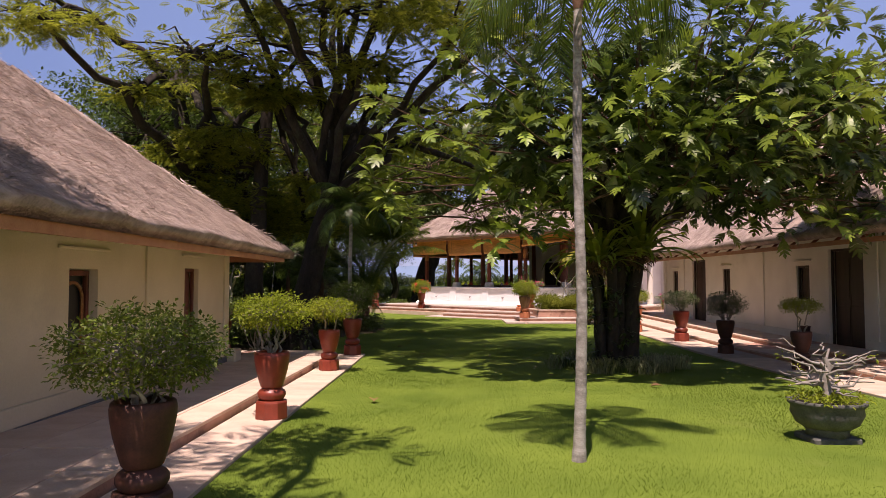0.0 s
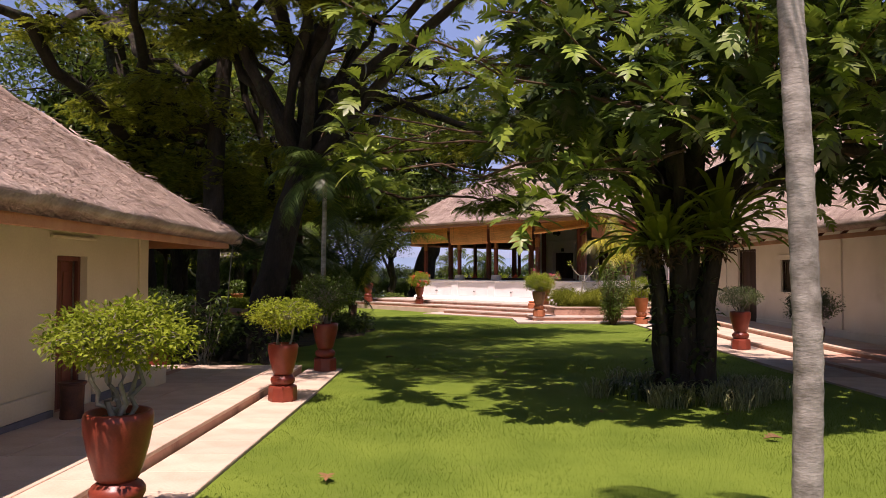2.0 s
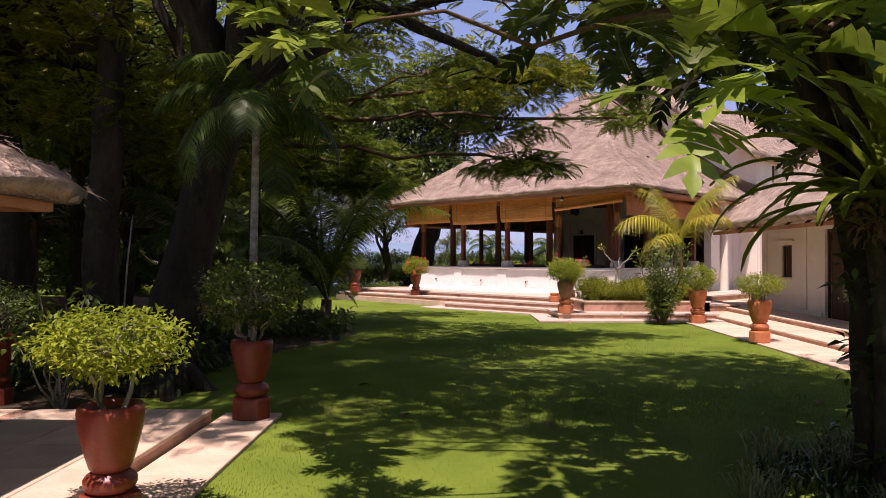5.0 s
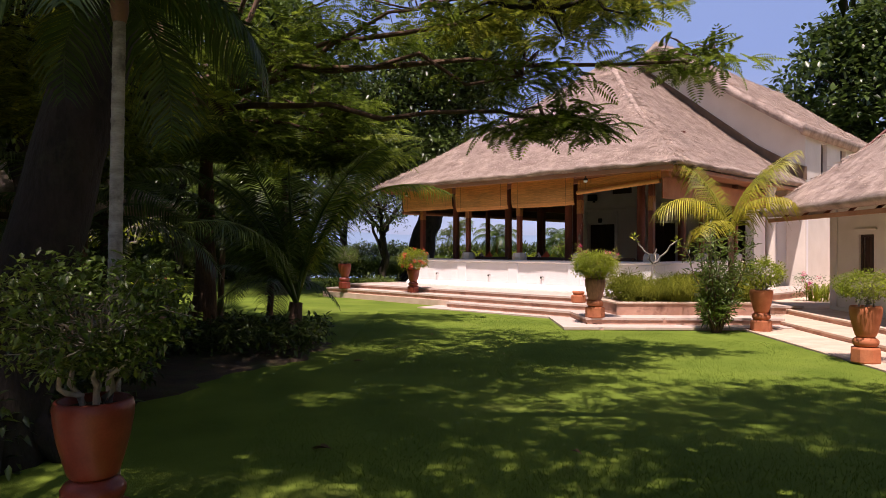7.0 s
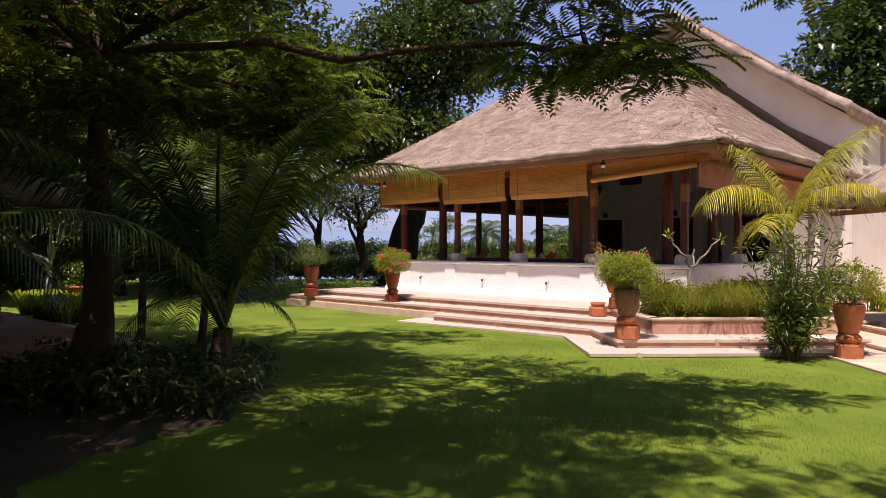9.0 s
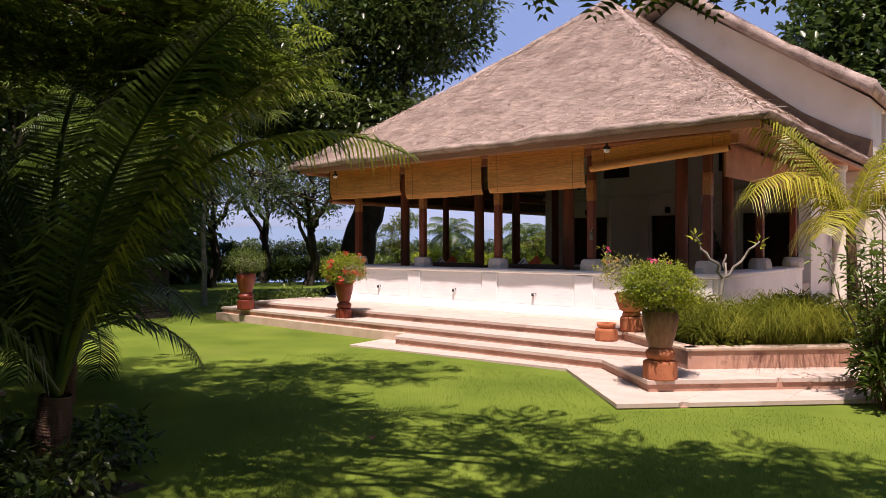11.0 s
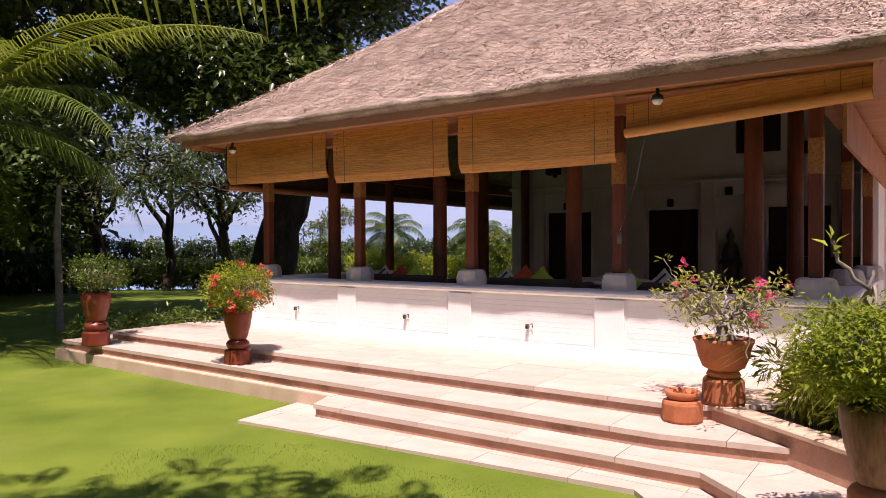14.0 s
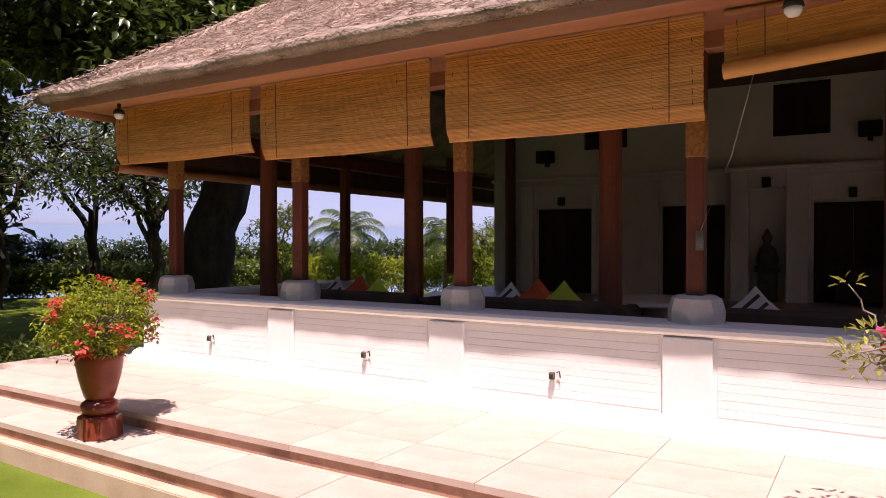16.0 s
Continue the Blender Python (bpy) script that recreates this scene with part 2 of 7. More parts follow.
def npart(name, verts, faces, mat, parent=None, label="", m=None, smooth=False):
    """A mesh from arrays: vertices (n, 3) and faces (m, 3) or (m, 4)."""
    me = bpy.data.meshes.new(name)
    verts, faces = np.asarray(verts, np.float32), np.asarray(faces, np.int32)
    k = faces.shape[1]
    me.vertices.add(len(verts))
    me.vertices.foreach_set("co", verts.ravel())
    me.loops.add(faces.size)
    me.loops.foreach_set("vertex_index", faces.ravel())
    me.polygons.add(len(faces))
    me.polygons.foreach_set("loop_start", np.arange(0, faces.size, k, dtype=np.int32))
    me.update(calc_edges=True)
    return link_part(name, me, mat, parent, label, m, smooth)


def thing(name, m, label, category, group="", kind=""):
    ob = new(name)
    ob.empty_display_size = 0.2
    ob.matrix_basis = m
    return tagged(ob, label, category, group, kind)


def box(bm, x0, x1, y0, y1, z0, z1, bevel=0.0):
    made = bmesh.ops.create_cube(bm, size=1)["verts"]
    for v in made:
        v.co = ((x0 + x1) / 2 + v.co.x * (x1 - x0), (y0 + y1) / 2 + v.co.y * (y1 - y0), (z0 + z1) / 2 + v.co.z * (z1 - z0))
    if bevel:
        bmesh.ops.bevel(bm, geom=list({e for v in made for e in v.link_edges}), offset=bevel, segments=1, affect="EDGES")
    return bm


def boxed(x0, x1, y0, y1, z0, z1, bevel=0.0):
    return box(bmesh.new(), x0, x1, y0, y1, z0, z1, bevel)


def prism(bm, plan, z0, z1, bevel=0.0):
    """An upright prism over a plan of (x, y) corners."""
    low = [bm.verts.new((x, y, z0)) for x, y in plan]
    top = [bm.verts.new((x, y, z1)) for x, y in plan]
    n = len(plan)
    faces = [bm.faces.new(top), bm.faces.new(low[::-1])] + [bm.faces.new((low[i], low[(i + 1) % n], top[(i + 1) % n], top[i])) for i in range(n)]
    bmesh.ops.recalc_face_normals(bm, faces=faces)
    if bevel:
        bmesh.ops.bevel(bm, geom=list(faces[0].edges), offset=bevel, segments=2, affect="EDGES")
    return bm


def lathe(bm, profile, seg=24, squash=None):
    """Turns a profile of (radius, height) round z; squash: number of flat sides."""
    rings = []
    for r, z in profile:
        ring = []
        for i in range(seg):
            a = 2 * math.pi * i / seg
            k = 1.0
            if squash:
                step = 2 * math.pi / squash
                k = math.cos(step / 2) / math.cos((a % step) - step / 2) / math.cos(step / 2) ** 0.5
            ring.append(bm.verts.new((r * k * math.cos(a), r * k * math.sin(a), z)))
        rings.append(ring)
    for a, b in zip(rings, rings[1:]):
        for i in range(seg):
            bm.faces.new((a[i], a[(i + 1) % seg], b[(i + 1) % seg], b[i]))
    if profile[0][0] > 1e-4:
        bm.faces.new(rings[0][::-1])
    if profile[-1][0] > 1e-4:
        bm.faces.new(rings[-1])
    return bm


def tube_arrays(pts, radii, seg=8, rough=0.0, base=0):
    """Vertices and faces of a tapering tube along a line of points."""
    pts = np.asarray(pts, float)
    radii = np.asarray(radii, float)
    t = np.gradient(pts, axis=0)
    t /= np.linalg.norm(t, axis=1)[:, None] + 1e-9
    ref = np.where(np.abs(t[:, 2:3]) > 0.9, np.array([[1.0, 0, 0]]), np.array([[0, 0, 1.0]]))
    a = np.cross(t, ref)
    a /= np.linalg.norm(a, axis=1)[:, None] + 1e-9
    b = np.cross(t, a)
    ang = np.linspace(0, 2 * np.pi, seg, endpoint=False)
    r = radii[:, None] * (1 + rough * RNG.uniform(-1, 1, (len(pts), seg)))
    v = pts[:, None, :] + r[..., None] * (np.cos(ang)[None, :, None] * a[:, None, :] + np.sin(ang)[None, :, None] * b[:, None, :])
    i, j = np.meshgrid(np.arange(len(pts) - 1), np.arange(seg), indexing="ij")
    k = (j + 1) % seg
    f = np.stack([i * seg + j, i * seg + k, (i + 1) * seg + k, (i + 1) * seg + j], -1).reshape(-1, 4)
    return v.reshape(-1, 3), f + base


def merge(chunks):
    vs, fs, n = [], [], 0
    for v, f in chunks:
        vs.append(v)
        fs.append(np.asarray(f) + n)
        n += len(v)
    return np.concatenate(vs), np.concatenate(fs)


def bend(p0, p1, sag=0.0, wob=0.0, n=8, up=0.0):
    """A curved line of points from p0 to p1."""
    p0, p1 = np.asarray(p0, float), np.asarray(p1, float)
    s = np.linspace(0, 1, n)[:, None]
    line = p0 + (p1 - p0) * s
    line[:, 2] += (up - sag) * (4 * s * (1 - s))[:, 0]
    if wob:
        line[1:-1] += RNG.normal(0, wob, (n - 2, 3))
    return line


# leaf shapes, each along +y from its stalk, with its face up
def leaf_simple(width=0.45, fold=0.12, droop=0.1):
    w = width / 2
    v = np.array([(0, 0, 0), (-w, 0.35, fold), (0, 0.4, 0), (w, 0.35, fold), (-w * 0.7, 0.7, fold * 0.5 - droop * 0.5), (0, 0.75, -droop * 0.6), (w * 0.7, 0.7, fold * 0.5 - droop * 0.5), (0, 1, -droop)])
    return v, np.array([(0, 2, 1), (0, 3, 2), (1, 2, 5), (1, 5, 4), (2, 3, 6), (2, 6, 5), (4, 5, 7), (5, 6, 7)])


def leaf_small(width=0.5, fold=0.12):
    w = width / 2
    v = np.array([(0, 0, 0), (-w, 0.5, fold), (0, 1, -0.08), (w, 0.5, fold)])
    return v, np.array([(0, 2, 1), (0, 3, 2)])


def leaf_lobed():
    """A breadfruit leaf: broad rounded lobes with narrow cuts between them, drooping to its tip."""
    v, f = [], []
    bow = lambda x, y: 0.12 * y - 0.50 * y * y - 0.5 * x * x + 0.28 * abs(x)

    def point(x, y):
        v.append((x, y, bow(x, y)))
        return len(v) - 1
    ribs = [(0.14, 0.12), (0.28, 0.24), (0.43, 0.33), (0.58, 0.36), (0.73, 0.28)]
    stalk = point(0, 0)
    mids = [(point(0, y - 0.06), point(0, y + 0.07)) for y, w in ribs]
    tip = point(0, 1.06)
    for s in (-1, 1):
        tri = [(stalk, point(s * 0.02, 0.05), mids[0][0])]
        for k, (y, w) in enumerate(ribs):
            lo, hi = mids[k]
            low, out, high = point(s * w * 0.62, y + 0.06), point(s * w, y + 0.24), point(s * w * 0.60, y + 0.19)
            notch = point(s * w * 0.15, y + 0.11)
            tri += [(lo, low, notch), (low, high, notch), (low, out, high), (lo, notch, hi)]
            tri.append((hi, notch, mids[k + 1][0] if k < 4 else tip))
        tri.append((mids[4][1], point(s * 0.10, 0.94), tip))
        f += tri if s > 0 else [t[::-1] for t in tri]
    return np.array(v, float), np.array(f)


def leaf_pinnate(pairs=11, width=0.34, sag=0.25):
    """A feathery compound leaf: leaflets in pairs along a drooping stalk."""
    v, f = [], []
    for k in range(pairs):
        y = 0.08 + 0.9 * k / (pairs - 1)
        z = -sag * y * y
        w = width * math.sin(math.pi * (0.15 + 0.8 * k / (pairs - 1))) ** 0.7
        h = 0.42 / pairs
        for s in (-1, 1):
            n = len(v)
            v += [(0, y, z), (s * w * 0.55, y + 0.03 - h, z + 0.02), (s * w, y + 0.07, z - 0.05), (s * w * 0.55, y + 0.03 + h, z + 0.02)]
            f += [(n, n + 1, n + 2), (n, n + 2, n + 3)]
    return np.array(v, float), np.array(f)


def scatter(shape, pos, way, size, roll=None, up=None):
    """Many leaves: shape's copies at pos, pointing along way, of that size."""
    v, f = shape
    pos, way = np.asarray(pos, float), np.asarray(way, float)
    n = len(pos)
    size = np.broadcast_to(np.asarray(size, float), (n,))
    y = way / (np.linalg.norm(way, axis=1)[:, None] + 1e-9)
    ref = np.tile([0, 0, 1.0], (n, 1)) if up is None else np.asarray(up, float)
    ref = ref + RNG.normal(0, 0.25, (n, 3))
    x = np.cross(y, ref)
    x /= np.linalg.norm(x, axis=1)[:, None] + 1e-9
    z = np.cross(x, y)
    m = np.stack([x, y, z], 1)
    allv = np.einsum("kj,njd->nkd", v, m) * size[:, None, None] + pos[:, None, :]
    allf = f[None] + (np.arange(n) * len(v))[:, None, None]
    return allv.reshape(-1, 3), allf.reshape(-1, f.shape[1])


def sphere_ways(n):
    w = RNG.normal(0, 1, (n, 3))
    return w / np.linalg.norm(w, axis=1)[:, None]


def g(y):
    """Height of the lawn along the court."""
    return float(np.interp(y, [2, 8, 12, 17, 21, 27, 33, 39, 50], [0.05, 0.03, -0.03, -0.12, -0.16, -0.09, -0.02, 0.03, 0.03]))


S2 = math.sqrt(0.5)


def W(u, v, z=0.0):
    """World place of a point of the pavilion's own grid, which is turned by 45 degrees."""
    return ((u + v) * S2, (v - u) * S2, z)


def UV(u, v, z=0.0, turn=0.0):
    return pose(*W(u, v, z), 0, 0, turn - 45)

# ---------------------------------------------------------------- ground
def build_ground():
    xs = np.concatenate([[-3000, -600, -150, -60, -30], np.arange(-20, 20.1, 1.0), [30, 60, 150, 600, 3000]])
    ys = np.concatenate([[-3000, -600, -150, -60, -20], np.arange(-10, 60.1, 1.0), [66, 72, 78, 86, 120, 300, 900, 3000]])
    v, f = [], []
    for y in ys:
        for x in xs:
            h = g(y) + 0.02 * noise.noise(Vector((x * 0.3, y * 0.3, 0)))
            h += float(np.interp(y, [60, 75, 90], [0, -0.3, -4.0]))
            v.append((x, y, h - 0.001))
    n = len(xs)
    for j in range(len(ys) - 1):
        for i in range(n - 1):
            f.append((j * n + i, j * n + i + 1, (j + 1) * n + i + 1, (j + 1) * n + i))
    ob = npart("ground", v, f, LAWN, smooth=True)
    tagged(ob, "mown green lawn, dappled with tree shade", "lawn", kind="structure")
    sea = part("water", boxed(-2500, 2500, 88, 2900, -2.2, -1.9), SEA)
    tagged(sea, "calm pale blue sea beyond the garden", "sea", kind="structure")
    v, f = [], []
    for k in range(41):
        a = math.radians(20 + 3.5 * k)
        for z in (-10, 900):
            v.append((1600 * math.cos(a), 1600 * math.sin(a), z))
    for k in range(40):
        f.append((2 * k, 2 * k + 2, 2 * k + 3, 2 * k + 1))
    tagged(npart("backdrop", v, f, HAZE), "backdrop painted as pale hazy sky over the sea", "sky", kind="structure")
    # low band with an uneven top; the blue haze is its colour
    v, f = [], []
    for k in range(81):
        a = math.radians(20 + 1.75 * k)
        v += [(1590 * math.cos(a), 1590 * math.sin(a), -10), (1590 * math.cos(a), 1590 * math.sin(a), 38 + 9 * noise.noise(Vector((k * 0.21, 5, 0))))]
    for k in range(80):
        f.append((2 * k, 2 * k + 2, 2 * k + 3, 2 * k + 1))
    tagged(npart("backdrop", v, f, HAZE_BAND), "painted band of blue haze low across the sea", "distance", kind="structure")


build_ground()

# ---------------------------------------------------------------- houses


def wall_boxes(along0, along1, z0, z1, holes, at):
    """One connected wall mesh with openings (a0, a1, z0, z1). at(a, d, z) gives the place of a corner, d 0 or 1 through the wall."""
    bm = bmesh.new()
    A = sorted({along0, along1, *[h[0] for h in holes], *[h[1] for h in holes]})
    Z = sorted({z0, z1, *[h[2] for h in holes], *[h[3] for h in holes]})
    made = {}

    def vert(i, d, k):
        if (i, d, k) not in made:
            made[i, d, k] = bm.verts.new(at(A[i], d, Z[k]))
        return made[i, d, k]

    def solid(i, k):
        if not (0 <= i < len(A) - 1 and 0 <= k < len(Z) - 1):
            return False
        a, z = (A[i] + A[i + 1]) / 2, (Z[k] + Z[k + 1]) / 2
        return not any(h[0] < a < h[1] and h[2] < z < h[3] for h in holes)
    for i in range(len(A) - 1):
        for k in range(len(Z) - 1):
            if not solid(i, k):
                continue
            for d in (0, 1):
                bm.faces.new((vert(i, d, k), vert(i + 1, d, k), vert(i + 1, d, k + 1), vert(i, d, k + 1)))
            for di, dk, c in ((-1, 0, ((i, k), (i, k + 1))), (1, 0, ((i + 1, k), (i + 1, k + 1))), (0, -1, ((i, k), (i + 1, k))), (0, 1, ((i, k + 1), (i + 1, k + 1)))):
                if not solid(i + di, k + dk):
                    p, r = c
                    bm.faces.new((vert(p[0], 0, p[1]), vert(r[0], 0, r[1]), vert(r[0], 1, r[1]), vert(p[0], 1, p[1])))
    bmesh.ops.recalc_face_normals(bm, faces=bm.faces)
    return bm


def thatch_lump(q):
    q = Vector(q)
    return noise.noise(q * 1.1) * 0.06 + noise.noise(q * 3.1) * 0.045 + noise.noise(q * 7.0) * 0.02


def roof_face(chunks, straw, a, b, c, d, thick=0.24, nu=26, nv=16, density=230, sag=0.10, shag=0.03):
    """One thatched slope: a-b along the eave, d-c along the top. Adds the slab to chunks and loose straw to straw."""
    a, b, c, d = (np.array(p, float) for p in (a, b, c, d))
    s, t = np.linspace(0, 1, nu + 1), np.linspace(0, 1, nv + 1)

    def at(S, T):
        p = (a + (b - a) * S[..., None]) * (1 - T[..., None]) + (d + (c - d) * S[..., None]) * T[..., None]
        p[..., 2] -= sag * 4 * T * (1 - T)
        return p
    S, T = np.meshgrid(s, t)
    p = at(S, T)
    bumpy = np.array([thatch_lump(q) for q in p.reshape(-1, 3)]).reshape(p.shape[:2])
    top = p.copy()
    top[..., 2] += bumpy
    low = p.copy()
    low[..., 2] -= thick
    eave = b - a
    out = np.cross(eave, d - a)
    out = out / np.linalg.norm(out)
    if out[2] < 0:
        out = -out
    hor = np.array([out[0], out[1], 0]) / (np.linalg.norm(out[:2]) + 1e-9)
    low[0] -= hor * 0.16
    n = nu + 1
    grid = np.array([(j * n + i, j * n + i + 1, (j + 1) * n + i + 1, (j + 1) * n + i) for j in range(nv) for i in range(nu)])
    count = n * (nv + 1)
    rim = [(i, count + i, count + i + 1, i + 1) for i in range(nu)]
    rim += [(j * n, (j + 1) * n, count + (j + 1) * n, count + j * n) for j in range(nv)]
    rim += [(j * n + nu, count + j * n + nu, count + (j + 1) * n + nu, (j + 1) * n + nu) for j in range(nv)]
    chunks.append((np.concatenate([top.reshape(-1, 3), low.reshape(-1, 3)]), np.concatenate([grid, grid[:, ::-1] + count, np.array(rim)])))
    if density:
        area = np.linalg.norm(np.cross(b - a, d - a)) * (0.5 + 0.5 * np.linalg.norm(c - d) / np.linalg.norm(b - a))
        m = int(area * density)
        k = np.linalg.norm(c - d) / np.linalg.norm(b - a)
        rt = RNG.uniform(0.02, 1, m * 2)
        keep = RNG.uniform(0, 1, m * 2) < (1 - rt * (1 - k))
        rt = rt[keep][:m]
        m = len(rt)
        rs = RNG.uniform(0, 1, m)
        pos = at(rs, rt)
        pos[:, 2] += np.array([thatch_lump(q) for q in pos])
        down = ((a + b) / 2 - (c + d) / 2)
        down = down / np.linalg.norm(down)
        side = eave / np.linalg.norm(eave)
        lie = np.array([noise.noise(Vector(q) * 0.9 + Vector((9, 0, 0))) for q in pos])
        way = down * RNG.uniform(0.1, 1.0, m)[:, None] + side * (RNG.normal(0, 0.75, m) + lie * 1.6)[:, None] + out * RNG.uniform(-0.04, 0.34, m)[:, None]
        length = RNG.uniform(0.04, 0.17, m)[:, None]
        w = RNG.uniform(0.006, 0.017, m)[:, None]
        base = pos + out * 0.012
        tip = base + way * length
        straw.append((np.stack([base - side * w, base + side * w, tip], 1).reshape(-1, 3), np.arange(m * 3).reshape(-1, 3)))
        # the cut edge: straw ends along the eave
        m = int(np.linalg.norm(eave) * 70)
        rs = RNG.uniform(0, 1, m)
        base = a + eave * rs[:, None] - out * (RNG.uniform(0.0, thick * 0.9, m))[:, None] - hor * 0.05
        base[:, 2] += np.array([thatch_lump(q) * 0.8 for q in base])
        tip = base + (down * 0.7 + hor * 0.3 + side * RNG.normal(0, 0.35, m)[:, None]) * RNG.uniform(0.02, 0.07, m)[:, None]
        w = RNG.uniform(0.006, 0.014, m)[:, None]
        straw.append((np.stack([base - side * w, base + side * w, tip], 1).reshape(-1, 3), np.arange(m * 3).reshape(-1, 3)))


def roof(parent, faces, caps, label, density=230, hairs=150, **kw):
    """Thatched slopes, each a part, with their loose straw and plaited hip rolls."""
    first = None
    for fc in faces:
        chunks, straw = [], []
        roof_face(chunks, straw, *fc[:4], density=density * (fc[4] if len(fc) > 4 else 1), **kw)
        r = npart("roof_slope", *merge(chunks), THATCH, parent, label)
        first = first or r
        if straw:
            npart("straw", *merge(straw), STRAW, r, "loose sun-bleached straw ends")["kind"] = "stuff"
    for p0, p1 in caps:
        line = bend(p0, p1, sag=kw.get("sag", 0.10) * 0.9, n=18)
        line[:, 2] += 0.01
        npart("hip_roll", *tube_arrays(line[1:] - [0, 0, 0.13], np.linspace(0.10, 0.14, 17), 12, 0.3), THATCH, first, smooth=True)
        ways = (line[0] - line[-1]) / np.linalg.norm(line[0] - line[-1])
        m = int(hairs * np.linalg.norm(line[0] - line[-1]))
        k = RNG.uniform(0, 17, m)
        across = np.cross(ways, [0, 0, 1.0])
        across /= np.linalg.norm(across)
        off = RNG.normal(0, 0.22, m)
        base = np.stack([np.interp(k, range(18), line[:, i]) for i in range(3)], 1) + across * off[:, None] + RNG.normal(0, 0.015, (m, 3))
        base[:, 2] += 0.03 - 0.42 * np.abs(off)
        tip = base + (ways * 0.8 + across * (np.sign(off) * 0.7)[:, None] + RNG.normal(0, 0.3, (m, 3)) - [0, 0, 0.12]) * RNG.uniform(0.08, 0.24, m)[:, None]
        side = RNG.normal(0, 0.007, (m, 3))
        npart("straw", np.stack([base - side, base + side, tip], 1).reshape(-1, 3), np.arange(m * 3).reshape(-1, 3), STRAW, first)["kind"] = "stuff"
    return first


def ringed_opening(parent, name, x, y0, y1, z0, z1, facing, depth, mat, arch=False, panels=2):
    """A wooden door or window leaf set back in a wall along y, with its frame. facing: +1 when the wall looks to +x."""
    s = facing
    bm = bmesh.new()
    w = 0.07
    xb, xf = x - s * depth, x - s * (depth - 0.06)
    lo, hi = min(xb, xf), max(xb, xf)
    box(bm, lo, hi, y0, y0 + w, z0, z1, 0.006)
    box(bm, lo, hi, y1 - w, y1, z0, z1, 0.006)
    box(bm, lo, hi, y0 + w, y1 - w, z1 - w, z1, 0.006)
    if name == "window":
        box(bm, lo, hi, y0 + w, y1 - w, z0, z0 + w, 0.006)
    whole = part(name, bm, mat, parent)
    n = panels
    for k in range(n):
        a = y0 + w + (y1 - y0 - 2 * w) * k / n
        b = y0 + w + (y1 - y0 - 2 * w) * (k + 1) / n
        xl = x - s * (depth + 0.02)
        bm = boxed(min(xl, xl - s * 0.035), max(xl, xl - s * 0.035), a + 0.003, b - 0.003, z0 + (w if name == "window" else 0.01), z1 - w, 0.004)
        # raised panels
        hgt = z1 - z0
        for q0, q1 in ((0.08, 0.42), (0.48, 0.90)):
            box(bm, min(xl, xl + s * 0.014), max(xl, xl + s * 0.014), a + 0.06, b - 0.06, z0 + hgt * q0, z0 + hgt * q1, 0.005)
        part("leaf_panel" if name == "door" else "shutter", bm, mat, whole)
    return whole


# --- house beside the left-hand walkway
LX, LEAVE, LRIDGE = -5.33, -3.93, -8.7


